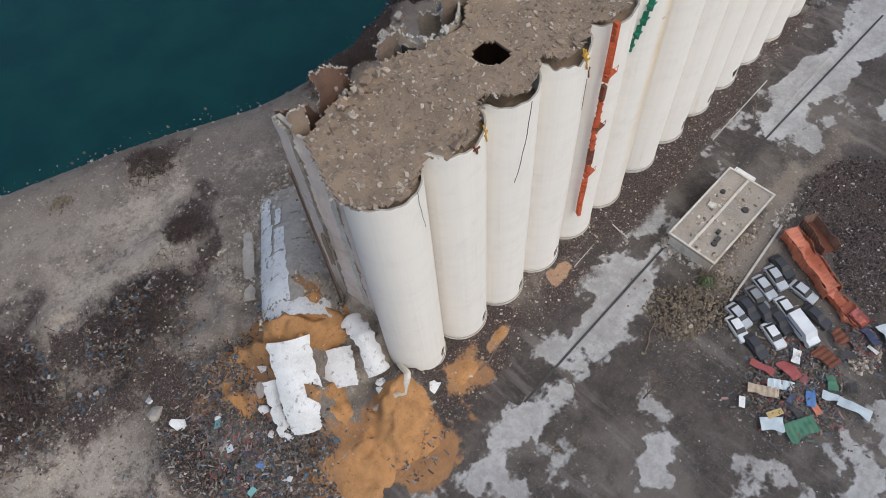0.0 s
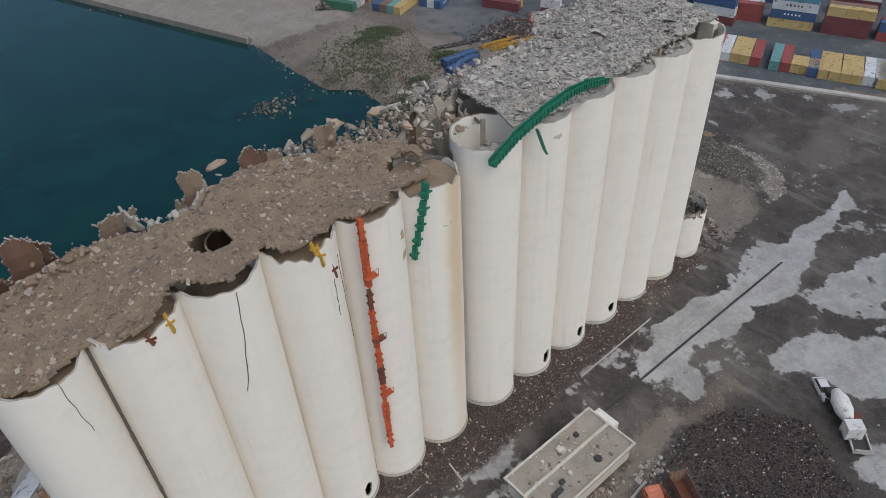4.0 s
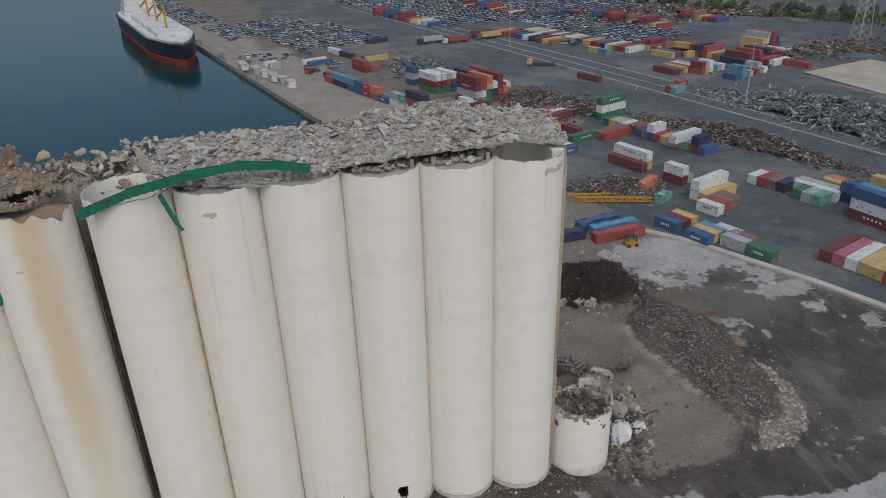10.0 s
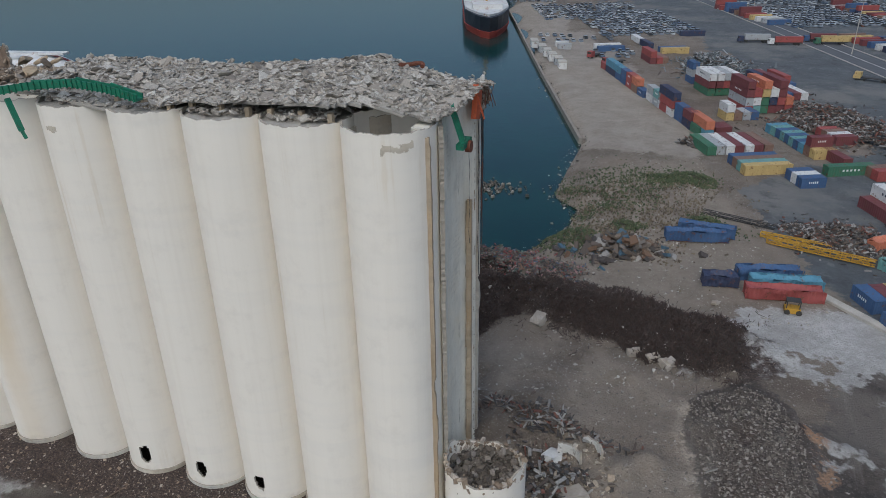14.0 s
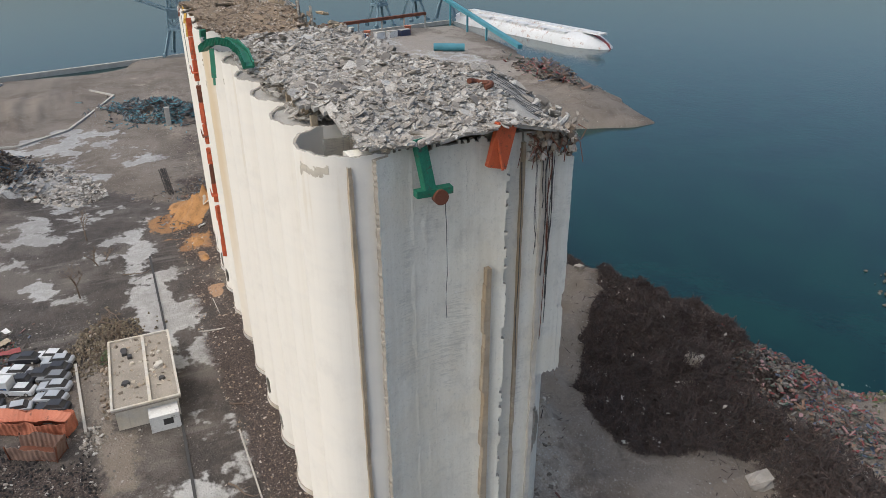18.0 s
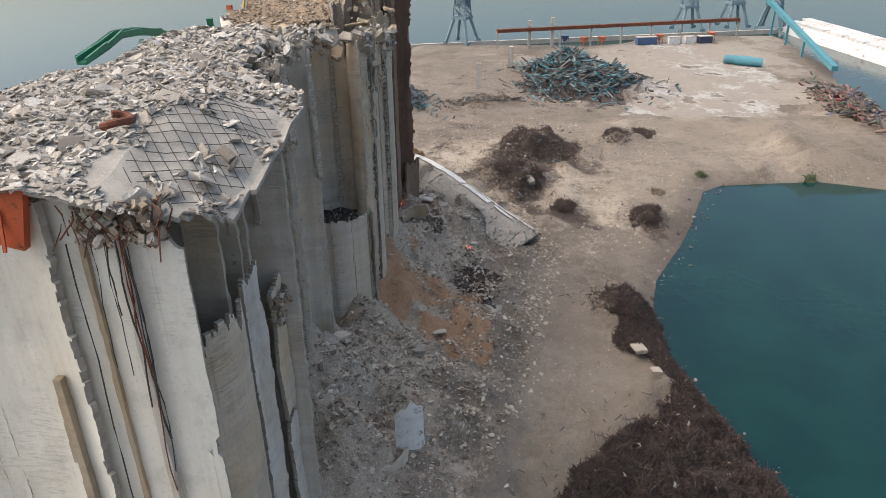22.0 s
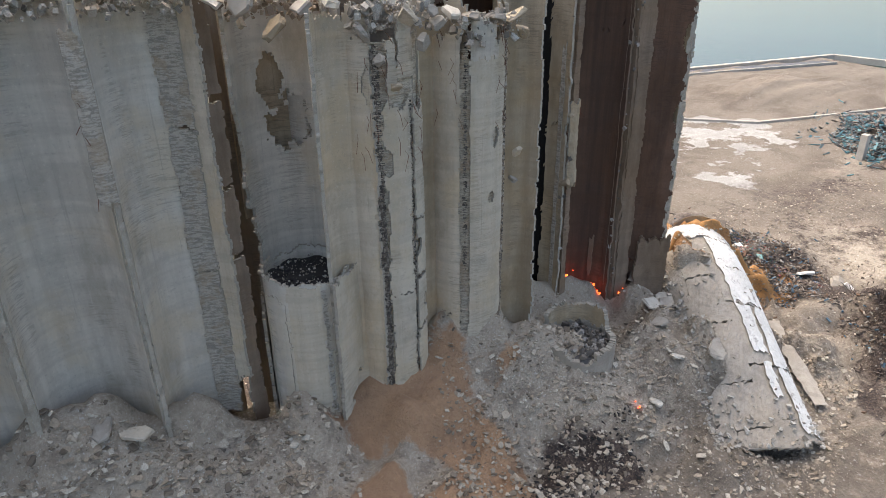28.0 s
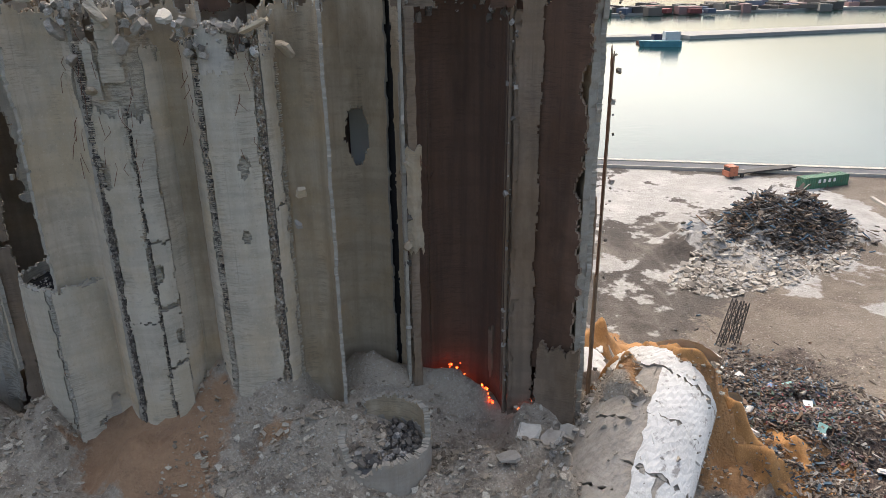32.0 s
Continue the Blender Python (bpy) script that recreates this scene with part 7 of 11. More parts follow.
for k in range(5):
    bm = bmesh.new()
    x0, z0 = 61.9 - 0.28 * k, 46.4 - 2.1 * k
    yf = front(x0 - 0.1)
    bar(bm, (x0, yf, z0), (x0 - 0.3, yf - 0.1, z0 - 1.85), 0.75 - 0.05 * k, 0.4)
    box(bm, x0 - 0.8, yf - 0.4, z0 - 1.2, x0 + 0.55, yf + 0.2, z0 - 0.95)
    part("girder_piece", bm, M_GREEN, gp)
gb = thing("fallen_conveyor", (80, 30, 46), "bent green conveyor girder lying along the roof edge", "conveyor")
gpts = [(70.2, 29.0, 45.2), (74.5, 29.6, 46.6), (79.5, 30.2, 47.5), (84.5, 30.6, 48.0), (88, 31.0, 47.6), (91.5, 30.8, 47.0)]
for a, b in zip(gpts, gpts[1:]):
    bm = bmesh.new()
    bar(bm, a, b, 0.9, 0.25)
    for q in range(7):
        p = Vector(a).lerp(Vector(b), (q + 0.5) / 7)
        box(bm, p.x - 0.06, p.y - 0.56, p.z - 0.2, p.x + 0.06, p.y - 0.40, p.z + 0.62)
    bar(bm, Vector(a) + Vector((0, -0.35, 0.3)), Vector(b) + Vector((0, -0.35, 0.3)), 0.18, 0.5)
    bar(bm, Vector(a) + Vector((0, 0.45, 0.35)), Vector(b) + Vector((0, 0.45, 0.2)), 0.18, 0.5)
    part("girder_piece", bm, M_GREEN, gb)
bm = bmesh.new()
bar(bm, (77.5, 29.2, 46.6), (78.6, 28.9, 43.6), 0.5, 0.25)
bar(bm, (78.6, 28.9, 43.6), (79.0, 28.8, 42.9), 0.25)
part("hanging_bracket", bm, M_GREEN, gb)
ge = thing("hanging_machine", (120.2, 37.4, 44), "green drive unit with a wheel dangling over the end wall", "machine")
bm = bmesh.new()
bar(bm, (119.2, 36.9, 46.8), (120.2, 37.2, 43.4), 0.9, 0.5)
box(bm, 119.8, 36.2, 43.0, 120.5, 38.9, 43.5)
part("frame", bm, M_GREEN, ge)
bm = bmesh.new()
bmesh.ops.create_cone(bm, cap_ends=True, segments=18, radius1=0.55, radius2=0.55, depth=0.5, matrix=pose(120.5, 37.9, 42.9, 0, 90, 0))
part("wheel", bm, M_RUST, ge)
oe = thing("bent_duct", (120.4, 43, 45), "bent orange sheet-metal duct hanging over the end wall", "duct")
bm = bmesh.new()
box(bm, -0.75, -0.25, -3.2, 0.75, 0.25, 0.0, pose(119.8, 43.3, 47.2, 0, 14, 90) @ pose(0, 0, 0, 0, 0, 0))
bar(bm, (119.7, 42.5, 47.3), (120.6, 42.7, 44.1), 0.15)
part("duct", bm, M_ORANGE, oe)
rp = thing("rusty_pipe", (112.6, 44.9, 47), "hook-shaped rusty pipe lying on roof rubble", "pipe")
bm = bmesh.new()
pp = [(112.6 + 1.15 * math.cos(radians(a)), 44.9 + 0.8 * math.sin(radians(a)), float(z_south(np.array([112.6]), np.array([44.9]))[0]) + 0.4 + 0.12 * math.sin(radians(a * 2))) for a in range(-10, 250, 26)]
sweep(bm, pp, 0.22, 8)
part("pipe", bm, M_RUST, rp)
for k, (x, z, l, m) in enumerate(((33.6, 46.2, 2.2, M_YELLOW), (48.2, 46.2, 2.6, M_YELLOW), (49.6, 43.0, 2.0, M_RUST), (31.6, 45.6, 1.2, M_RUST), (47.6, 46.8, 1.4, M_YELLOW))):
    t = thing("hanging_scrap", (x, 29.8, z), "bent steel bracket hanging from the roof edge", "scrap", "hanging scrap")
    bm = bmesh.new()
    bar(bm, (x, front(x) + 0.2, z), (x + 0.25, front(x + 0.25) - 0.1, z - l), 0.45, 0.16)
    bar(bm, (x - 0.3, front(x - 0.3), z - l * 0.4), (x + 0.6, front(x + 0.6) - 0.1, z - l * 0.55), 0.2)
    part("bracket", bm, m, t)
for k, (x, y, z0, z1, dx) in enumerate(((24.2, 31.4, 45, 38, 0.6), (39.6, 30.0, 45.6, 33, -1.6), (50.6, 30.0, 43, 30, 0.8), (49.4, 29.7, 41, 36, 0), (120.4, 38.4, 43, 33, 0), (119.4, 45.0, 44, 26, 0.1), (119.3, 46.2, 44.5, 37, 0.4), (119.2, 46.9, 45, 40, 0), (118.9, 46.6, 45, 36, 0))):
    t = thing("hanging_cable", (x, y, z0), "loose dark cable hanging down the wall", "cable", "hanging cables")
    bm = bmesh.new()
    n = 8
    P = [Vector((x + dx * (q / n) ** 1.5 + 0.06 * math.sin(q * 2 + k), front(x + dx * (q / n) ** 1.5 + 0.06 * math.sin(q * 2 + k)) - 0.04 if y < 35 else y + 0.05 * math.sin(q + k), z0 + (z1 - z0) * q / n)) for q in range(n + 1)]
    if k >= 7:
        P = [Vector((p.x + 0.02 * q, p.y, p.z)) for q, p in enumerate(P)]
    sweep(bm, P, 0.028 + 0.015 * (k % 2), 5)
    part("cable", bm, M_DARKSTEEL, t)

for k in range(5):
    t = thing("hanging_cable", (118.7, 47.7, 45), "torn black cable from a bundle down the corner joint", "cable", "hanging cables")
    q = random.Random(880 + k)
    bm = bmesh.new()
    low = q.uniform(20, 34)
    sweep(bm, [(119.0 + 0.15 * q.random() + 0.05 * math.sin(m * 1.3 + k), 47.6 + 0.28 * math.sin(k * 2.1) + 0.1 * math.sin(m * 0.9 + k), 45.2 + (low - 45.2) * m / 10) for m in range(11)], 0.035 + 0.03 * q.random(), 5)
    part("cable", bm, M_DARKSTEEL if k % 3 else M_RUST, t)
corner = thing("torn_corner_scrap", (118.6, 47.4, 45.4), "rusted scrap and broken concrete hanging at the roof corner", "scrap")
crumble(corner, 118.6, 45.6, 49.6, 45.6, 260, 0.9, 890, M_RUBBLE_BROWN)
bm = bmesh.new()
for k in range(26):
    q = random.Random(900 + k)
    a = Vector((q.uniform(118.2, 119.6), q.uniform(44.6, 50), q.uniform(44.8, 46.2)))
    sweep(bm, [a, a + Vector((q.uniform(0, 0.5), q.uniform(-0.5, 0.5), -0.3)), a + Vector((q.uniform(0, 0.7), q.uniform(-0.7, 0.7), q.uniform(-1.8, -0.7)))], 0.025 + 0.03 * q.random(), 4)
tagged(part("bent_bar", bm, M_RUST, corner), "bent rusty bars", "", "", "stuff")
rm = thing("steel_mesh", (110, 47, 48), "bared steel mesh lying on the broken roof corner", "mesh")
for k in range(16):
    for a, (ux, uy) in enumerate(((0.75, 0.66), (-0.66, 0.75))):
        bm = bmesh.new()
        c = Vector((111.5, 49.0)) + Vector((-uy, ux)) * (k - 7.5) * 0.72
        pts = [c + Vector((ux, uy)) * s for s in np.arange(-5.5, 5.6, 1.1)]
        pts = [p for p in pts if 104.6 < p.x < 117.2 and 45.6 + 0.2 * abs(p.x - 111) < p.y < 52.0]
        if len(pts) > 1:
            sweep(bm, [(p.x, p.y, float(z_south(np.array([p.x]), np.array([p.y]))[0]) + 0.10 + 0.02 * a) for p in pts], 0.022, 4)
            part("steel_bar", bm, M_DARKSTEEL, rm)
        else:
            bm.free()

# broken concrete and posts between silo tops and slab
for i in range(12):
    x = XW[i]
    t = thing("silo_cap", (x, YW, TOP - 0.6), "rubble-covered concrete cap of a silo", "roof", "silo caps")
    n = 36
    a = np.linspace(0, 2 * np.pi, n, endpoint=False)
    bm = bmesh.new()
    vs = [bm.verts.new((x + 3.98 * math.cos(q), YW + 3.98 * math.sin(q), TOP - (0.25 if i > 6 else 0.75) + 0.1 * math.sin(5 * q))) for q in a]
    inn = [bm.verts.new((x + 1.6 * math.cos(q), YW + 1.6 * math.sin(q), TOP - (0.0 if i > 6 else 0.35) + 0.15 * math.sin(3 * q + i))) for q in a]
    for v in vs + inn:
        v.co.z -= {6: 5.0, 11: 3.0, 0: 1.3, 1: 0.7, 2: 2.4, 3: 0.9, 4: 0.4, 5: 1.2}.get(i, 0.0)
        v.co.y += (1.2, 0.7, 0.3)[i] if i < 3 else 0
    for k in range(n):
        bm.faces.new((vs[k], vs[(k + 1) % n], inn[(k + 1) % n], inn[k]))
    bm.faces.new(inn)
    part("cap", bm, M_ROOF_GREY if i > 5 else M_ROOF_BROWN, t)
    if i in (7, 8, 9, 10):
        for dx in (-2.6, 0.4, 3.2):
            bm = bmesh.new()
            box(bm, x + dx - 0.22, 31.9, TOP - 0.8, x + dx + 0.22, 32.4, TOP + 0.7)
            part("post", bm, M_CONC_TAN, t, "short broken concrete post")
    if i > 5:
        rubble_on("rubble", [(x - 3.6, 33.0), (x - 2, 31.0), (x + 2, 31.0), (x + 3.6, 33.0), (x + 2, 36)], (lambda u, v, z=TOP - ((0.6 if i == 6 else 0.1) if i not in (6, 11) else 3.2): np.full_like(u, z) + 0.5 * lattice(u, v, 1.0, 5)), 420, 0.05, 0.5, M_RUBBLE, "grey rubble on a silo cap", 400 + i)

# jumbled blocks along broken crowns
for k, (x0, x1, y, z, n, s, m) in enumerate(((45, 61, 44.0, 46.0, 90, 0.5, M_RUBBLE_BROWN), (63, 80, 43.6, 45.6, 150, 0.5, M_RUBBLE_WARM), (80, 99, 43.6, 47.2, 150, 0.6, M_RUBBLE), (24, 36, 43.0, 46.2, 60, 0.4, M_RUBBLE_BROWN), (101, 119, 49.0, 46.0, 170, 0.6, M_RUBBLE), (64, 76, 38, 45.2, 110, 0.5, M_RUBBLE_BROWN))):
    r = np.random.default_rng(500 + k)
    C = np.stack([r.uniform(x0, x1, n), y + r.normal(0, 1.3, n), z + r.normal(0, 0.35, n)], 1)
    s3 = s * (0.2 + r.random(n) ** 3)
    scatter("broken_blocks", C, s3[:, None] * np.stack([np.ones(n), r.uniform(0.5, 0.9, n), r.uniform(0.15, 0.5, n)], 1), m, 60, 0.3, None, "broken concrete blocks along the torn crown", "rubble", r)
for k, (x, y, z, w, tl) in enumerate(((40, 40.8, 46.4, 1.0, 25), (36, 42.6, 46.4, 0.9, 30), (30, 44.0, 46.4, 1.0, 20), (26.2, 43.4, 46.2, 1.0, 30), (59, 48.4, 45.5, 1.6, 55), (62.5, 48, 45.8, 1.6, 40), (55, 50.2, 43.8, 0.8, 70), (48, 50.0, 45.6, 1.8, 35), (67, 46, 46.4, 1.3, 30), (71.5, 43, 46.2, 1.6, 22), (58.5, 50.4, 38.5, 0.7, 80), (68, 41, 46.2, 1.4, 30), (118.5, 37.5, 46.6, 2.2, 15), (30.2, 31.4, 46, 0.9, 30))):
    r = np.random.default_rng(540 + k)
    t = thing("concrete_slab", (x, y, z), "tilted broken slab caught on the torn crown", "slab", "broken slabs")
    bm = bmesh.new()
    slab_block(bm, (x, y, z), w * 0.8, 0.18, tl, r)
    part("slab", bm, M_SOOT if x < 45 else M_CONC_TAN if k % 3 else M_DUSTY, t)

# smouldering grain
M_EMBER = Net("glowing_embers")
M_EMBER.b.inputs["Emission Strength"].default_value = 3.0
M_EMBER.put(M_EMBER.b, "Emission Color", M_EMBER.mix(M_EMBER.ramp(M_EMBER.noise(3, 4), 0.35, 0.65), (0.9, 0.03, 0.01), (1.0, 0.16, 0.03)))
M_EMBER = M_EMBER.done((0.1, 0.02, 0.01), 0.9)
for k, (cx, cy, n, s) in enumerate(((31.4, 43.4, 34, 0.9), (28.8, 46.2, 9, 0.35), (26.2, 46.8, 10, 0.5), (37.5, 60.4, 3, 0.2))):
    r = np.random.default_rng(560 + k)
    C = np.stack([cx + r.normal(0, s, n), cy + r.normal(0, 0.5, n), np.zeros(n)], 1)
    C[:, 2] = height(C[:, 0], C[:, 1]) + r.uniform(0.1, 0.9 if k == 0 else 0.4, n)
    sz = r.uniform(0.04, 0.13, n)[:, None] * np.ones((n, 3)) * (1, 0.7, 0.6)
    scatter("embers", C, sz, M_EMBER, 180, 0.4, None, "glowing embers in smouldering grain", "fire", r)


# ---- the container yard ----
DX, DY = math.cos(radians(-67)), math.sin(radians(-67))
PX, PY = math.cos(radians(23)), math.sin(radians(23))
PAINT = {k: simple("container_" + k, tuple(0.72 * v + 0.28 * (0.3 * c[0] + 0.6 * c[1] + 0.1 * c[2]) + 0.012 for v in c), 0.65, 0.35, 1.0, 0.0, (0.13, 0.06, 0.035)) for k, c in {
    "red": (0.36, 0.035, 0.025), "maroon": (0.19, 0.025, 0.03), "blue": (0.025, 0.10, 0.26), "navy": (0.02, 0.035, 0.10), "cyan": (0.05, 0.27, 0.40), "teal": (0.10, 0.33, 0.31),
    "green": (0.02, 0.17, 0.075), "white": (0.62, 0.62, 0.60), "grey": (0.36, 0.38, 0.39), "yellow": (0.55, 0.36, 0.05), "orange": (0.60, 0.13, 0.02), "brown": (0.24, 0.12, 0.07), "pink": (0.42, 0.10, 0.15)}.items()}
KEY = {"r": "red", "m": "maroon", "b": "blue", "n": "navy", "c": "cyan", "t": "teal", "g": "green", "w": "white", "s": "grey", "y": "yellow", "o": "orange", "k": "brown", "p": "pink"}
MADE = {}
M_LETTER = simple("lettering_white", (0.75, 0.75, 0.73), 0.6, 0.2, 1.0)
M_LETTER_DARK = simple("lettering_dark", (0.05, 0.06, 0.09), 0.6, 0.2, 1.0)


def corrugated(bm, L, W, H, n):
    """Ribbed sides of a box standing on the ground, its length along x."""
    def strip(p0, p1, nrm, count):
        p0, p1, nrm = Vector(p0), Vector(p1), Vector(nrm)
        lo, hi = [], []
        for k in range(count * 2 + 1):
            q = p0.lerp(p1, k / (count * 2)) - nrm * (0.05 if k % 2 else 0.0)
            lo.append(bm.verts.new((q.x, q.y, 0.18)))
            hi.append(bm.verts.new((q.x, q.y, H - 0.12)))
        for k in range(count * 2):
            bm.faces.new((lo[k], lo[k + 1], hi[k + 1], hi[k]))
    strip((0.06, 0, 0), (L - 0.06, 0, 0), (0, -1, 0), n)
    strip((L - 0.06, W, 0), (0.06, W, 0), (0, 1, 0), n)
    strip((L, 0.06, 0), (L, W - 0.06, 0), (1, 0, 0), 5)


def container(colour, L):
    """One shipping container: ribbed body, frame, roof, two door leaves with bars."""
    key = (colour, L)
    H, W = 2.59, 2.44
    first = key not in MADE
    if not first:
        return MADE[key]
    mat = PAINT[colour]
    size = "long" if L > 8 else "short"
    t = thing("shipping_container", (0, 0, 0), f"{size} {colour} ribbed steel shipping container, dusty and worn", "container", "containers in the yard")
    bm = bmesh.new()
    corrugated(bm, L, W, H, 18 if L > 8 else 10)
    part("ribbed_wall", bm, mat, t)
    bm = bmesh.new()
    for x in (0, L - 0.14):
        for y in (0, W - 0.14):
            box(bm, x, y - 0.01, 0, x + 0.14, y + 0.15, H)
    for y in (-0.012, W - 0.10):
        for z in (0.02, H - 0.13):
            box(bm, 0.14, y, z, L - 0.14, y + 0.11, z + 0.14)
    part("frame", bm, mat, t)
    bm = bmesh.new()
    n = 12 if L > 8 else 6
    for k in range(n):
        box(bm, 0.14 + (L - 0.28) * k / n, 0.1, H - 0.06, 0.14 + (L - 0.28) * (k + 0.82) / n, W - 0.1, H - 0.012)
    box(bm, 0.1, 0.1, H - 0.1, L - 0.1, W - 0.1, H - 0.05)
    part("roof", bm, mat, t)
    for y in (0.15, W / 2 + 0.01):
        bm = bmesh.new()
        box(bm, 0.02, y, 0.15, 0.09, y + W / 2 - 0.16, H - 0.14)
        for q in (0.3, 0.75):
            bar(bm, (0.0, y + q, 0.12), (0.0, y + q, H - 0.12), 0.05)
        part("door", bm, mat, t)
    MADE[key] = t
    return t


PLACED = [0]


FAR = []


def put(colour, x, y, z, L, turn):
    PLACED[0] += 1
    if y > 262 or x > 252:
        FAR.append((colour, x, y, z, L, turn))
        return None
    return copy_thing(container(colour, L), pose(x, y, z, 0, 0, turn))


def row(x, y, cols, L, how, step=2.58, levels=(), turn=0.0, z=0.55):
    """A row of containers from a corner. how 'side': side by side along the yard, their length away from the silos; 'end': end to end; 'back': side by side away from the silos.
    levels: further letters for each layer above."""
    for lv, letters in enumerate((cols, *levels)):
        for k, c in enumerate(letters):
            if c == "-":
                continue
            j = 0.25 * math.sin(k * 7.1 + x + lv)
            if how == "side":
                put(KEY[c], x + DX * step * (k + 1) + PX * j, y + DY * step * (k + 1) + PY * j, z + 2.6 * lv, L, 23 + turn + 0.6 * math.sin(k * 3.3 + y))
            elif how == "end":
                put(KEY[c], x + DX * (L + 0.35) * k, y + DY * (L + 0.35) * k, z + 2.6 * lv, L, -67 + turn + 0.6 * math.sin(k * 3.3 + y))
            else:
                put(KEY[c], x + PX * step * k + DX * j, y + PY * step * k + DY * j, z + 2.6 * lv, L, -67 + turn + 0.6 * math.sin(k * 3.3 + y))


row(105.9, 277.5, "r", 6.06, "end")
row(108.5, 271.5, "n", 12.19, "end", levels=("c",))
row(113.5, 259.5, "bbrkb", 6.06, "end", levels=("cbro-",))
row(127, 230, "wsr", 6.06, "end", levels=("st-",))
row(131.5, 219.5, "w", 12.19, "end", levels=("r", "n"))
row(137, 207.5, "bng", 6.06, "end", levels=("bm-",))
row(141.5, 199, "c", 12.19, "end", levels=("o",))
row(146.5, 197, "mm", 6.06, "back")
row(142.0, 183.5, "gswmwmk", 12.19, "back")
row(151.5, 168.6, "bkty", 12.19, "side")
row(162.9, 200.3, "ctbtbtbcky", 6.06, "side", levels=("--------m-",))
row(174.2, 182.4, "m", 12.19, "end")
row(173.8, 166.2, "g", 12.19, "side")
row(164.5, 160.5, "bwb", 6.06, "side")
row(142.4, 250.0, "gggbns", 12.19, "back", levels=("mmrbb", "wwsw"))
row(153.2, 229, "rtgmmr", 12.19, "back", levels=("swgnro", "mrywm", "m-o-m"))
row(139, 262, "bnbb", 6.06, "back", levels=("sws", "b"))
row(160, 247, "mmsbmw", 12.19, "back", levels=("ww", ""))
row(192.7, 187.8, "g", 12.19, "side", levels=("w", "g"))
row(192.4, 181, "gyswkrbtm", 6.06, "side", levels=("---------",))
row(196.6, 166.6, "bkbrysytk", 6.06, "side", levels=("--w------",))
row(205.0, 146.5, "mb", 6.06, "side", levels=("n",))
row(199.5, 150, "w", 12.19, "side", z=3.15)
row(178.2, 145.8, "my", 12.19, "back", levels=("-w",))
row(186.2, 127.5, "ms", 6.06, "back", levels=("w",))
row(186.3, 114.2, "wy", 12.19, "side", levels=("w",))
row(184.0, 107.5, "wrkk", 6.06, "back")
row(169.9, 101.2, "bmy", 6.06, "back")
row(172.8, 92.9, "byc", 6.06, "back")
row(180.2, 93.0, "w", 6.06, "back")
row(178.9, 88.4, "sk", 6.06, "back")
row(181.3, 82.3, "g", 6.06, "back")
row(194.4, 76.6, "mpwyyr", 12.19, "side")
row(200.6, 60.0, "tr", 12.19, "side")
row(202.6, 55.2, "yyy", 6.06, "side")
row(203.6, 51.2, "byyyywsyb", 12.19, "side")
row(215.2, 93.5, "mr", 12.19, "back", levels=("wt", "bc"), turn=-8)
row(226, 75.0, "yyk", 12.19, "back", levels=("bbm", "ww", "cc"))
row(221.6, 88.6, "rm", 12.19, "back", levels=("rw",))
row(231.5, 61.5, "mmr", 12.19, "back", levels=("mry", "yk"))
row(237, 48.5, "rmk", 12.19, "back", levels=("bm",))
row(220.1, 103.0, "nn", 6.06, "back", levels=("b",))
row(210.5, 107.7, "gst", 6.06, "side")
row(206.4, 119.9, "wrkn", 6.06, "side")
row(214, 113, "ws", 12.19, "back")
row(222, 112, "yo", 6.06, "back")
row(210.2, 248.2, "m", 12.19, "end")
row(133.7, 361, "n", 12.19, "side")
row(221.5, 365.5, "bnwyyyswkmpwmkywssmryymrbnwykmrw", 12.19, "side")
row(237, 300, "yc", 6.06, "end")
row(279, 398, "bnrmrkymrkyr", 12.19, "side", step=4.6, levels=("b-mr-mk-rm",))
row(262, 282, "ybkmrrykmsw", 12.19, "back", levels=("-----ymr",))
row(278, 276, "rkmryk", 12.19, "side", levels=("mn-r",))
row(246, 250, "mkyrws", 12.19, "back", step=3.0)
row(296, 248, "rmw", 12.19, "side")
row(233, 215, "rt", 6.06, "side")
row(205, 372, "kyrmbwnmyk", 12.19, "side", step=5.5)
row(150, 470, "mrbnkmrywsb", 12.19, "side", step=6.5, levels=("r-b--m",))
row(216, 480, "wmrkbnymrkwm", 12.19, "side", step=5.0, levels=("m--b-r",))
row(330, 380, "mrkyrmb", 12.19, "side", step=4.0, levels=("r-k",))
row(150, 214, "yksb", 6.06, "back", levels=("w-",))
row(176, 200, "rkwm", 6.06, "side")
row(183, 168, "kr", 12.19, "side")
row(160, 262, "mrkwb", 12.19, "back", levels=("nm-r",))
row(120, 300, "mrk", 12.19, "back", levels=("r",))
row(126, 316, "by", 12.19, "side")
row(240, 88, "bmrk", 12.19, "back", levels=("cw",))
row(230, 104, "wcm", 12.19, "back", levels=("y",))
row(224, 96, "bw", 12.19, "back", levels=("c",))
row(246, 66, "rmy", 12.19, "back", levels=("mk", "w"))
row(209, 36, "ybwmyrb", 12.19, "side")
row(244, 40, "rmkb", 12.19, "back", levels=("yr", "w"))
row(262, 300, "kmyrwbkmry", 12.19, "side", step=3.2, levels=("-rm--k",))
row(283, 257.5, "nrmmbrmrnmrsw", 12.19, "back", step=3.0, levels=("-m--r-nr",))
row(305, 243, "r", 12.19, "back")
row(259, 242, "rywcsw", 6.06, "back", step=2.9, levels=("m-w",))
row(266, 228, "bcsrw", 6.06, "back", step=5.2, levels=("-c-s",))
row(312, 286, "ymnrmb", 12.19, "back", levels=("ywmrn", "-smr"))
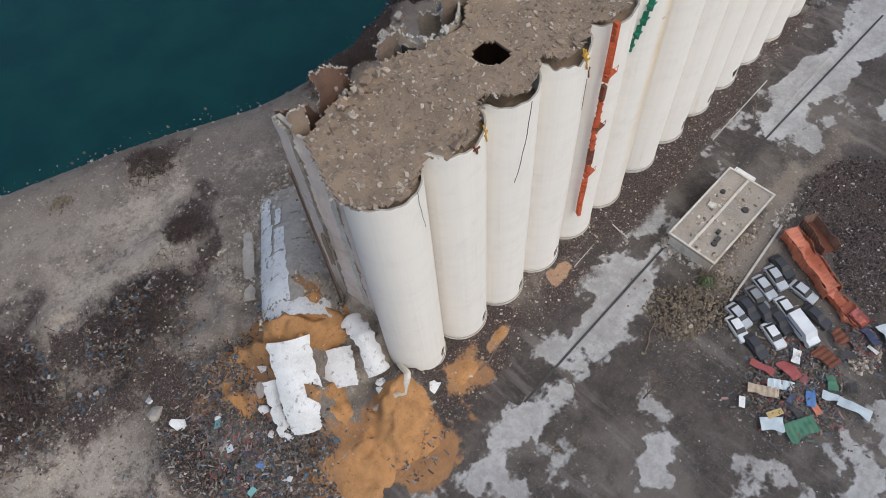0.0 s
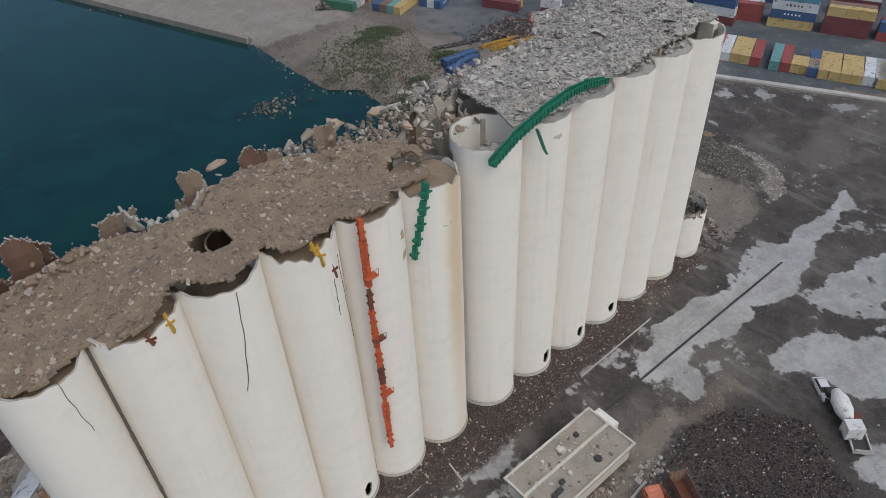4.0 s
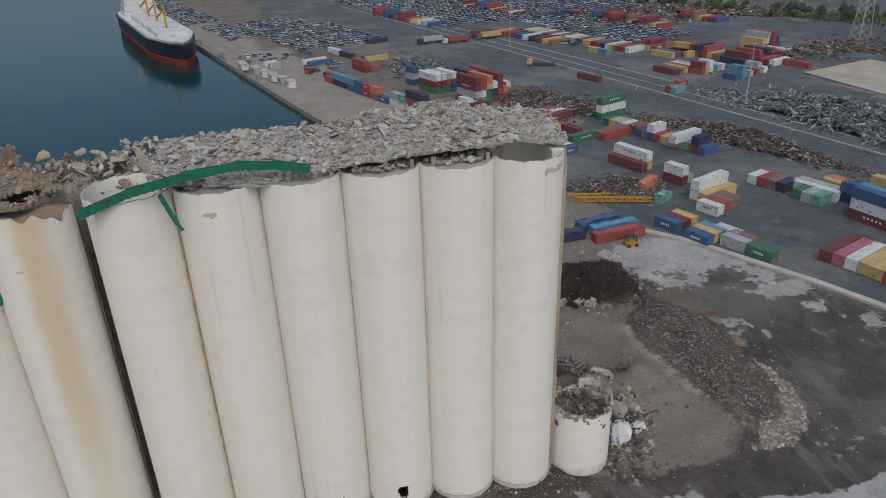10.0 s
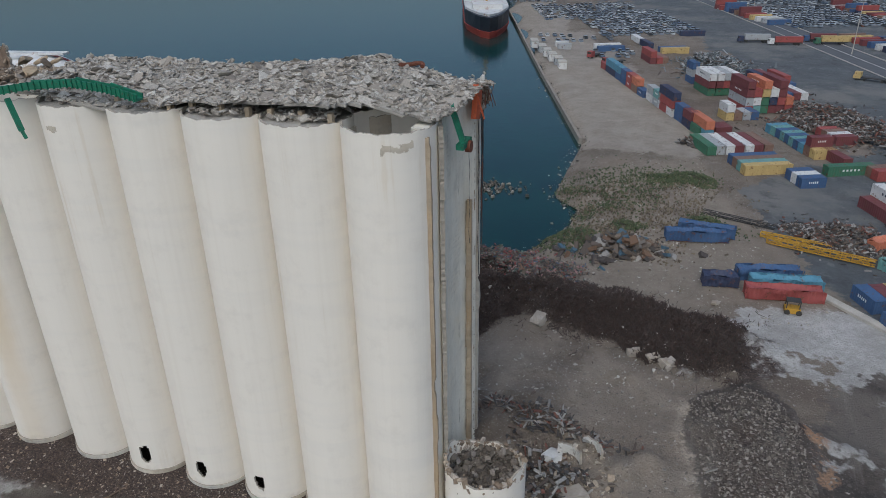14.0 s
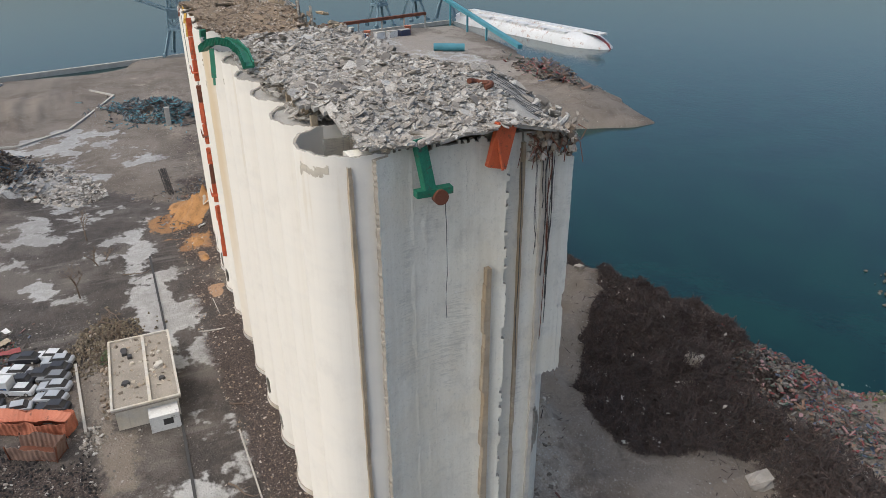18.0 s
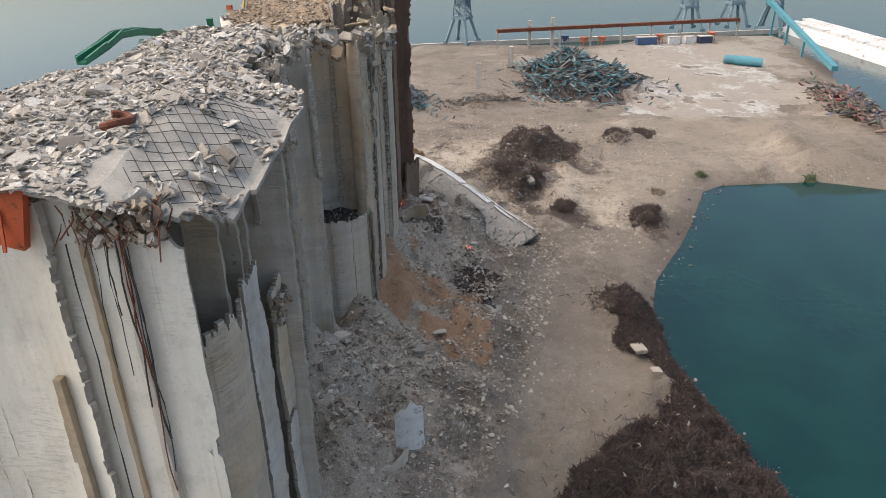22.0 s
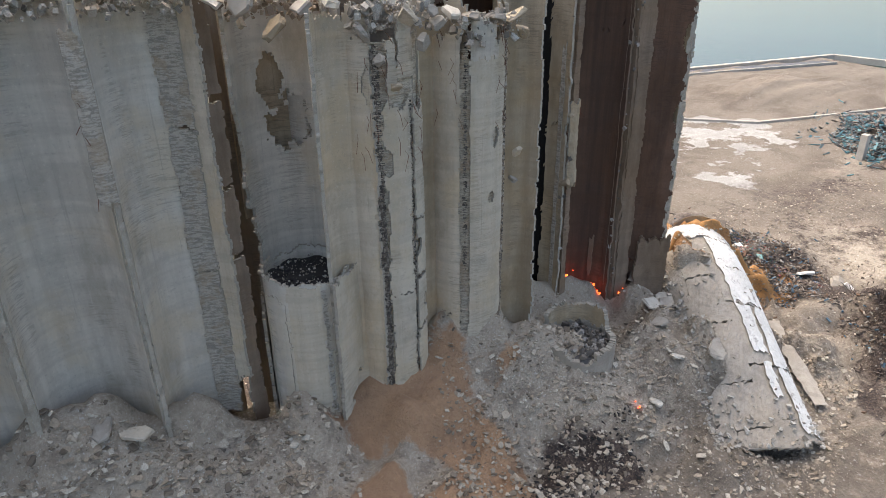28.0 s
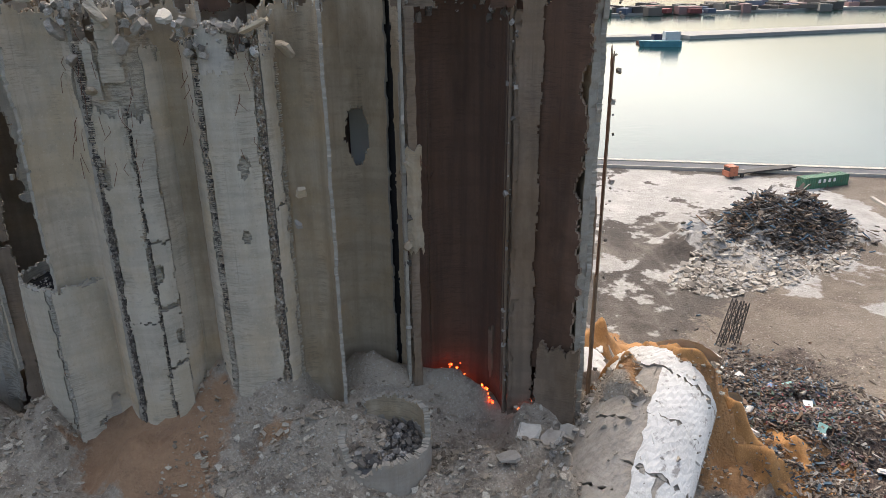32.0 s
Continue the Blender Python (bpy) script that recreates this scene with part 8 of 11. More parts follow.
row(240, 221, "r", 6.06, "side")
row(262, 418, "bnr", 12.19, "back", step=7.0)
row(112, 345, "wn", 12.19, "end")
row(96, 320, "wb", 12.19, "side", step=6)
row(78, 322, "ws", 6.06, "side", step=6)
def marks(t, L, side, n, mat, h=0.8, x0=0.3, x1=0.75):
    """Plain blocks in place of a company's name on a container side."""
    for k in range(n):
        bm = bmesh.new()
        x = L * (x0 + (x1 - x0) * k / n)
        y = -0.03 if side < 0 else 2.45
        box(bm, x, y, 1.25, x + L * (x1 - x0) / n * 0.5, y + 0.02, 1.25 + h)
        ob = part("name_block", bm, mat, t)
        ob.matrix_parent_inverse = Matrix()


marks(put("green", -64.5, -45.2, 0.55, 12.19, 13), 12.19, 1, 4, M_LETTER)
for ob in list(scene.objects):
    if ob.name.startswith("shipping_container") and ob.location.z > 0.1:
        seed = int(abs(ob.location.x * 31 + ob.location.y * 17))
        lab = ob["label"]
        if seed % 3 == 0 and ob.location.length < 330 and not ob.name.endswith("block"):
            long = lab.startswith("long")
            marks(ob, 12.19 if long else 6.06, -1, 5, M_LETTER if "white" not in lab and "yellow" not in lab else M_LETTER_DARK, 0.5, 0.3, 0.7)
names = sorted(PAINT)
C, D, Q, I = [], [], [], []
for colour, x, y, z, L, turn in FAR:
    c, s = math.cos(radians(turn)), math.sin(radians(turn))
    C.append((x + c * L / 2 - s * 1.22, y + s * L / 2 + c * 1.22, z + 1.3))
    D.append((L / 2, 1.22, 1.29))
    Q.append(((c, -s, 0), (s, c, 0), (0, 0, 1)))
    I += [names.index(colour)] * 6
V, F = chunks(np.array(C), np.array(D), np.array(Q))
tagged(quads("far_containers", V, F, [PAINT[k] for k in names], None, False, I), "far rows of shipping containers in many colours", "containers", "", "stuff")
for key, t in MADE.items():
    for o in list(t.children) + [t]:
        bpy.data.objects.remove(o)


# ---- quays, kerbs, roads ----
def strip(name, pts, w, z, h, mat, label, kind="structure", category="kerb"):
    """A low wall or painted line along a line of places, resting on the ground."""
    bm = bmesh.new()
    for (x0, y0), (x1, y1) in zip(pts, pts[1:]):
        bar(bm, (x0, y0, z), (x1, y1, z), w, h)
    me = bpy.data.meshes.new(name)
    bm.to_mesh(me)
    bm.free()
    return tagged(link_mesh(name, me, mat), label, category, "", kind)


M_KERB = simple("kerb_concrete", (0.46, 0.43, 0.38), 0.9, 0.5, 1.0)
M_QUAY = simple("quay_stone", (0.27, 0.24, 0.205), 0.95, 0.6, 0.6)
M_LINE = simple("road_paint", (0.62, 0.61, 0.57), 0.8, 0.4, 1.0)
M_ROAD = simple("road_asphalt", (0.10, 0.105, 0.115), 0.85, 0.4, 0.5)


def flat(name, pts, z, mat, label, category):
    me = bpy.data.meshes.new(name)
    me.from_pydata([(x, y, z) for x, y in pts], [], [tuple(range(len(pts)))])
    return tagged(link_mesh(name, me, mat), label, category, "", "structure")


strip("yard_kerb", [(163, 102.5), (173.6, 90.9), (187.3, 68), (201, 40), (214, 12)], 1.6, 0.6, 1.0, M_KERB, "pale concrete kerb along the container yard")
strip("quay_wall", [(112.3, 179.4), (84.6, 263.2), (19, 468.8), (-40, 655)], 0.9, -0.6, 2.5, M_QUAY, "concrete quay edge")
strip("quay_wall", [(120, -110), (-17, -72.5), (-82, -54.5), (-163, -30)], 1.6, -0.5, 2.6, M_KERB, "concrete quay edge")
strip("quay_wall", [(-163, -30), (-186, 55), (-222, 198)], 1.6, -0.5, 2.6, M_KERB, "concrete quay edge")
strip("fender_wall", [(60, -86), (-14, -65), (-80, -47), (-150, -22)], 0.5, 0.9, 0.8, M_KERB, "low pale wall along the quay road")
flat("road", [(300, 60), (266, 98), (231, 217), (196, 332), (136, 520), (90, 660), (106, 664), (152, 524), (210, 336), (246, 221), (281, 105), (330, 45)], 0.66, M_ROAD, "grey asphalt port road", "road")
flat("road", [(246, 215), (262, 230), (330, 275), (372, 300), (380, 288), (340, 262), (272, 214), (252, 196)], 0.67, M_ROAD, "grey asphalt side road", "road")
flat("quay_road", [(120, -102), (-14, -64), (-80, -46), (-150, -21), (-152, -27), (-82, -53), (-17, -71), (118, -109)], 0.68, M_ROAD, "grey quay road by the water", "road")
strip("road_line", [(283, 80), (256, 158), (238.5, 219), (203, 334), (144, 522)], 0.35, 0.69, 0.04, M_LINE, "worn white road line", "structure", "road marking")
strip("road_edge", [(296, 58), (265.2, 98), (230.4, 217), (195.4, 332), (135.6, 520)], 0.5, 0.7, 0.4, M_KERB, "low road kerb")
strip("road_edge", [(331, 46), (282, 106), (252, 197)], 0.5, 0.7, 0.4, M_KERB, "low road kerb")
strip("road_edge", [(246.6, 222), (210.6, 337), (152.6, 525)], 0.5, 0.7, 0.4, M_KERB, "low road kerb")
# thin white lines along the concrete lane by the silos
strip("kerb_line", [(28, 18.0), (60, 18.4), (100, 18.2), (133, 17.8)], 0.35, 0.62, 0.2, M_DARKSTEEL, "dark drain channel in the concrete lane", "structure", "drain")
for x0, y0, x1, y1 in ((50, 26.6, 56, 27.0), (58, 27.2, 70, 27.6), (86, 24.8, 104, 25.2), (100, 19.6, 118, 19.8), (60, 23.6, 60.4, 27)):
    strip("pale_pipe", [(x0, y0), (x1, y1)], 0.18, 0.75, 0.18, M_KERB, "pale pipe lying on the concrete lane", "", "pipe")


# ---- loose heaps ----
TINTS = {"steel": [(0.22, 0.25, 0.27), (0.13, 0.155, 0.165), (0.33, 0.355, 0.36), (0.06, 0.065, 0.07), (0.10, 0.15, 0.165), (0.44, 0.455, 0.455), (0.16, 0.175, 0.18), (0.10, 0.07, 0.055), (0.035, 0.038, 0.04)],
         "rust": [(0.10, 0.072, 0.055), (0.07, 0.058, 0.05), (0.04, 0.038, 0.038), (0.15, 0.11, 0.085), (0.24, 0.23, 0.22), (0.16, 0.06, 0.04), (0.09, 0.085, 0.08), (0.05, 0.048, 0.048), (0.34, 0.33, 0.31)],
         "teal": [(0.05, 0.18, 0.22), (0.08, 0.25, 0.29), (0.03, 0.08, 0.10), (0.17, 0.19, 0.19), (0.055, 0.045, 0.042), (0.09, 0.07, 0.058), (0.04, 0.036, 0.036)],
         "mixed": [(0.24, 0.05, 0.05), (0.05, 0.05, 0.05), (0.09, 0.12, 0.18), (0.15, 0.13, 0.11), (0.34, 0.20, 0.19), (0.07, 0.12, 0.09), (0.09, 0.07, 0.06), (0.10, 0.09, 0.08), (0.20, 0.12, 0.08), (0.20, 0.19, 0.17), (0.16, 0.13, 0.11), (0.06, 0.055, 0.05)],
         "junk": [(0.12, 0.09, 0.07), (0.20, 0.18, 0.16), (0.06, 0.05, 0.045), (0.05, 0.12, 0.18), (0.16, 0.09, 0.05), (0.34, 0.32, 0.29), (0.09, 0.07, 0.05), (0.25, 0.20, 0.15), (0.07, 0.055, 0.045), (0.14, 0.11, 0.085), (0.04, 0.034, 0.03)],
         "brush": [(0.045, 0.026, 0.022), (0.06, 0.036, 0.03), (0.03, 0.02, 0.018), (0.085, 0.055, 0.045), (0.04, 0.03, 0.028)],
         "leaf": [(0.035, 0.065, 0.02), (0.05, 0.09, 0.03), (0.08, 0.11, 0.04), (0.11, 0.12, 0.05)],
         "dry": [(0.17, 0.13, 0.08), (0.12, 0.09, 0.06), (0.22, 0.18, 0.12)]}
HEAP = {k: speckled("loose_" + k, v, 0.8 if k not in ("steel", "teal") else 0.5, 5.0) for k, v in TINTS.items()}


def pile(name, cx, cy, rx, ry, h, n, long, thin, tint, label, category, seed, turn=0.0, tilt=40, wide=1.0, core=None):
    """A heap of loose pieces: sticks, beams or sheets, thrown over a low mound."""
    r = np.random.default_rng(seed)
    a = r.uniform(0, 2 * np.pi, n)
    q = np.sqrt(r.random(n)) * (0.55 + 0.95 * lattice(6 + 2.2 * np.cos(a), 6 + 2.2 * np.sin(a), 1.0, seed + 5)) * np.where(r.random(n) < 0.14, r.uniform(1.0, 1.9, n), 1.0)
    u, v = q * np.cos(a), q * np.sin(a)
    c, s = math.cos(radians(turn)), math.sin(radians(turn))
    x, y = cx + rx * u * c - ry * v * s, cy + rx * u * s + ry * v * c
    z = height(x, y) + h * np.clip(1 - q, 0, 1) ** 0.8 * (0.6 + 0.8 * lattice(x, y, 3.0, seed)) * r.uniform(0.55, 1.05, n) + 0.1
    L = long * (0.3 + r.random(n) ** 2)
    D = np.stack([L, thin * r.uniform(0.5, 1.5, n) * wide, thin * r.uniform(0.4, 1.2, n)], 1)
    return scatter(name, np.stack([x, y, z], 1), D, HEAP[tint], tilt, 0.15, None, label, category, r)


for k, (cx, cy, rx, ry, h, n, turn) in enumerate(((128, 83, 17, 6, 2.6, 3600, -8), (146, 77, 8, 7, 2.6, 2200, 0), (95, 86, 9, 8, 2.6, 3600, 25), (104, 84, 10, 11, 3.0, 4800, 0), (52, 88, 7, 4, 2.0, 1500, 40),
                                               (-28, 74, 13, 9, 2.8, 5200, 0), (-4, 69, 9, 6, 2.2, 3000, 20), (-39, 96, 5, 3, 1.4, 700, 0), (-44, 104, 5, 3, 1.2, 600, 0), (15.5, 95, 4, 3, 1.6, 900, 0), (11.5, 79, 3.6, 2.8, 1.2, 800, 0), (-95, 84, 18, 11, 2.4, 2600, 20))):
    pile("brush_heap", cx, cy, rx, ry, h, n, 0.75, 0.035, "brush", "tangled heap of dark brown dead brush", "brush", 700 + k, turn, 70)
def scrub(outline, n, tall, seed):
    """Low tangled dead brush over a stretch of ground: clumps of thin twigs."""
    r = np.random.default_rng(seed)
    P = np.array(outline, float)
    x, y = r.uniform(P[:, 0].min(), P[:, 0].max(), n * 3), r.uniform(P[:, 1].min(), P[:, 1].max(), n * 3)
    edge = np.where(inside(x, y, P), 1, -1) * away(x, y, P) + 2.2 * (lattice(x, y, 2.2, seed) - 0.45)
    ok = (edge > 0) & (r.random(len(x)) < 0.35 + 0.9 * lattice(x, y, 1.7, seed + 1))
    x, y, edge = x[ok][:n], y[ok][:n], edge[ok][:n]
    m = len(x)
    z = height(x, y) + 0.1 + tall * np.clip(edge / 1.8, 0.2, 1) * (0.25 + lattice(x, y, 2.4, seed + 2)) * r.uniform(0.1, 1.0, m) ** 0.7
    D = np.stack([0.22 + 0.7 * r.random(m) ** 2, r.uniform(0.018, 0.05, m), r.uniform(0.018, 0.05, m)], 1)
    scatter("dead_scrub", np.stack([x, y, z], 1), D, HEAP["brush"], 75, 0.15, None, "tangled low dark brown dead scrub", "brush", r)
    pick = r.random(m) < 0.016
    s = 0.05 + 0.22 * r.random(pick.sum()) ** 3
    scatter("scrub_litter", np.stack([x, y, z + 0.06], 1)[pick], s[:, None] * np.array([1.2, 0.8, 0.3]), M_RUBBLE, 60, 0.3, None, "small pale litter and stones caught in scrub", "litter", r)


scrub(SCRUB_SHORE, 7000, 1.4, 911)
scrub(SCRUB_POINT, 30000, 1.7, 921)
scrub(SCRUB_LOT, 14000, 1.5, 931)
for cx, cy, w, d, hh, tn in ((103.1, 82.9, 2.3, 1.6, 1.2, 20), (104.6, 77.2, 1.7, 1.2, 0.8, -30), (64.3, 85.7, 2.4, 1.6, 0.6, 10), (139, 71.5, 1.8, 1.2, 0.9, 35), (136.5, 73, 1.2, 0.9, 0.7, 0), (141.5, 70.8, 1.5, 1.0, 0.8, 60)):
    bm = bmesh.new()
    vs = box(bm, -w / 2, -d / 2, 0, w / 2, d / 2, hh)
    for q in vs:
        q.co += Vector((rng.uniform(-0.2, 0.2), rng.uniform(-0.2, 0.2), rng.uniform(-0.15, 0.15)))
    bmesh.ops.bevel(bm, geom=list(bm.edges), offset=0.08, segments=2, affect="EDGES")
    bm.transform(pose(cx, cy, zg(cx, cy) + 0.5, 8, -6, tn))
    ob = part("concrete_block", bm, M_DUSTY, None)
    tagged(ob, "broken pale concrete block lying among dead scrub", "block", "blocks in the scrub")
for k, (cx, cy, rx, ry, h, n, lg, th, tint, turn, lab) in enumerate((
        (275, 156, 22, 56, 5.0, 8500, 1.7, 0.13, "steel", 16, "long heap of grey scrap metal beams"), (226, 152, 7, 32, 4.0, 3600, 1.1, 0.12, "rust", 24, "heap of rusty scrap metal beside the road"),
        (183, 212, 15, 26, 3.6, 3200, 1.0, 0.13, "rust", 20, "heap of rusty scrap and rubble"), (150, 292, 12, 16, 4.0, 1400, 2.2, 0.14, "steel", 20, "heap of grey scrap metal"), (172, 125, 9, 7, 3.2, 2600, 0.7, 0.10, "rust", 0, "heap of dark scrap metal"),
        (-34, -13, 13, 8, 3.4, 3000, 1.3, 0.11, "junk", 20, "heap of dark rusted steel scrap"), (-108, 90, 25, 16, 6.0, 3400, 3.0, 0.16, "teal", 25, "heap of teal steel girders and scrap"), (-80, 30, 17, 9, 2.8, 1900, 1.4, 0.12, "teal", 40, "low heap of teal and dark scrap"),
        (-70, 168, 26, 6, 3.0, 1200, 2.0, 0.18, "mixed", -6, "line of mixed scrap along the shore"), (109, 94, 9, 9, 2.4, 2200, 0.45, 0.09, "mixed", 0, "heap of coloured wreckage"), (57, -9, 7.0, 5.5, 1.0, 900, 0.45, 0.05, "junk", 30, "dark scraps in a heap of wreckage"), (55.5, -8.6, 6.8, 5.6, 1.3, 1500, 0.45, 0.07, "mixed", 30, "heap of colourful crushed wreckage"), (68.6, -11.6, 3.4, 2.2, 1.2, 700, 0.4, 0.06, "mixed", 60, "dark blue and grey scraps"), (-4.4, 41.0, 5.5, 9.0, 1.0, 2600, 0.4, 0.06, "mixed", 10, "charred debris with coloured scraps"),
        (119, 94, 7, 5, 2.0, 900, 0.4, 0.08, "mixed", 0, "small heap of coloured wreckage"), (130, 109, 8, 5, 2.6, 130, 1.3, 0.34, "junk", 20, "crumpled sheet wreckage"), (130, 109, 8, 5, 1.6, 700, 0.4, 0.08, "junk", 20, "small scraps among crumpled sheets"), (-5, 40, 8, 11, 1.2, 2400, 0.4, 0.06, "junk", 20, "scattered debris and sheet scraps"),
        (0, 37, 5, 7, 1.4, 1800, 0.35, 0.07, "junk", 0, "dark charred debris"), (330, 262, 40, 10, 2.5, 900, 2.4, 0.3, "rust", 15, "rusting machines and scrap"), (372, 214, 10, 42, 3.0, 1200, 2.4, 0.3, "mixed", 12, "old machines and scrap by the shed"),
        (342, 400, 70, 26, 3.0, 2600, 2.6, 0.4, "rust", -20, "wide field of rusting machinery"), (304, 118, 22, 28, 6.0, 3600, 1.3, 0.13, "steel", 20, "heap of mixed scrap metal"), (142, 182, 3, 2, 2.0, 120, 0.9, 0.15, "rust", 0, "small rusty machine wreck"),
        (-28, 74, 14, 9, 2.4, 1500, 0.35, 0.1, "junk", 0, "dark rubble and debris mixed with brush"), (-4, 69, 9, 6, 2.0, 900, 0.3, 0.09, "junk", 20, "dark rubble and debris mixed with brush"), (-75, 58, 5, 12, 1.6, 900, 0.5, 0.1, "junk", 20, "low ridge of dark rubble and debris"), (0, 53, 6, 6, 0.9, 1100, 0.35, 0.06, "junk", 10, "dark debris strewn over spilled grain"), (14, 26, 7, 5, 0.6, 160, 0.5, 0.06, "rust", 0, "scraps lying in spilled grain"), (128, 38, 7, 9, 1.6, 500, 0.8, 0.09, "rust", 0, "bent reinforcing steel in rubble"), (127, 52, 9, 2, 1.0, 300, 1.2, 0.08, "rust", -8, "torn dark cable duct on the ground"))):
    pile("scrap_heap", cx, cy, rx, ry, h, n, lg, th, tint, lab, "scrap", 740 + k, turn, 38, 1.6)
for k, (cx, cy, rx, ry, n, h, tint) in enumerate(((124, 138, 12, 22, 1500, 1.1, "leaf"), (119, 112, 9, 7, 900, 1.0, "leaf"), (137, 151, 5, 4, 700, 1.2, "leaf"), (131, 120, 4, 3, 300, 1.0, "leaf"), (143, 153, 6, 5, 900, 1.4, "leaf"), (147, 126, 5, 3, 700, 1.2, "leaf"), (130, 128, 16, 26, 2600, 0.4, "dry"), (61.5, 10, 1.3, 1.1, 260, 1.2, "leaf"),
                                                    (-12, 112, 1.2, 1.0, 120, 0.8, "leaf"), (-6, 124, 1.0, 1.0, 120, 0.8, "leaf"), (-14, 138, 1.5, 1.2, 140, 0.8, "leaf"), (0, 100, 1.5, 1.5, 100, 0.7, "dry"), (57, 9, 6, 4, 900, 1.0, "dry"))):
    pile("low_shrubs" if tint == "leaf" else "dry_grass", cx, cy, rx, ry, h, n, 0.28, 0.12, tint, "low green scrub on the shore" if tint == "leaf" else "dry grass and twigs", "shrub", 800 + k, -25, 70)


# ---- the flat-roofed hut ----
M_HUTROOF = simple("dusty_roof_screed", (0.32, 0.28, 0.23), 0.95, 0.7, 0.8)
def hut():
    x0, x1, y0, y1, h = 63.4, 79.6, 10.8, 18.4, 3.7
    t = thing("flat_roofed_hut", (71, 14.5, 0.5), "low ruined concrete hut with a dusty flat roof", "building")
    bm = bmesh.new()
    for a, b, c, d in ((x0, y0, x1, y0 + 0.25), (x0, y1 - 0.25, x1, y1), (x0, y0 + 0.25, x0 + 0.25, y1 - 0.25)):
        box(bm, a, b, 0.2, c, d, h)
    box(bm, x1 - 0.25, y0 + 0.25, 0.2, x1, y1 - 0.25, h)
    part("wall", bm, M_CONC_PALE, t)
    bm = bmesh.new()
    box(bm, x0 - 0.5, y0 - 0.4, h, x1 + 0.5, y1 + 0.4, h + 0.25)
    part("roof", bm, M_HUTROOF, t)
    for a, b, c, d in ((x0 - 0.5, y0 - 0.4, x1 + 0.5, y0 - 0.1), (x0 - 0.5, y1 + 0.1, x1 + 0.5, y1 + 0.4), (x0 - 0.5, y0 - 0.1, x0 - 0.2, y1 + 0.1), (x1 + 0.2, y0 - 0.1, x1 + 0.5, y1 + 0.1), (x0 - 0.2, 14.9, x1 + 0.2, 15.3)):
        bm = bmesh.new()
        box(bm, a, b, h + 0.22, c, d, h + 0.5)
        part("parapet", bm, M_CONC_PALE, t)
    bm = bmesh.new()
    box(bm, x1 - 0.2, 14.6, 0.2, x1 + 2.3, 18.2, 2.9)
    part("annex", bm, M_WHITE, t, "white-washed annex with a small window")
    bm = bmesh.new()
    box(bm, x1 + 2.28, 16.2, 1.4, x1 + 2.33, 17.4, 2.3)
    part("window", bm, M_DARKSTEEL, t, "dark empty window")
    for k, (x, y, s) in enumerate(((66, 12.5, 0.5), (70, 13.4, 0.35), (74.5, 12.4, 0.6), (72, 16.5, 0.5), (75.2, 16.9, 0.45), (68.5, 17, 0.3))):
        bm = bmesh.new()
        bmesh.ops.create_cone(bm, cap_ends=True, segments=10, radius1=s, radius2=s * 0.8, depth=0.35, matrix=pose(x, y, h + 0.42))
        part("roof_vent", bm, M_CONC if k % 2 else M_DARKSTEEL, t)

    q = np.random.default_rng(1401)
    n = 260
    C = np.stack([q.uniform(x0, x1, n), q.uniform(y0, y1, n), np.full(n, h + 0.28)], 1)
    V, F = chunks(C, (0.03 + 0.3 * q.random(n) ** 4)[:, None] * np.array((1, 0.7, 0.35)), turns(n, 40, q), 0.3, q)
    tagged(quads("roof_litter", V, F, M_RUBBLE_WARM, t), "small rubble strewn on a flat roof", "", "", "stuff")
    for x, y, w, d, m in ((66.4, 12.2, 1.1, 0.7, M_DARKSTEEL), (67.8, 12.9, 0.8, 0.6, M_DARKSTEEL), (71.2, 16.4, 0.9, 0.9, M_CONC_PALE)):
        bm = bmesh.new()
        box(bm, x, y, h + 0.25, x + w, y + d, h + 0.7)
        bmesh.ops.bevel(bm, geom=list(bm.edges), offset=0.06, segments=1, affect="EDGES")
        part("roof_box", bm, m, t)


hut()


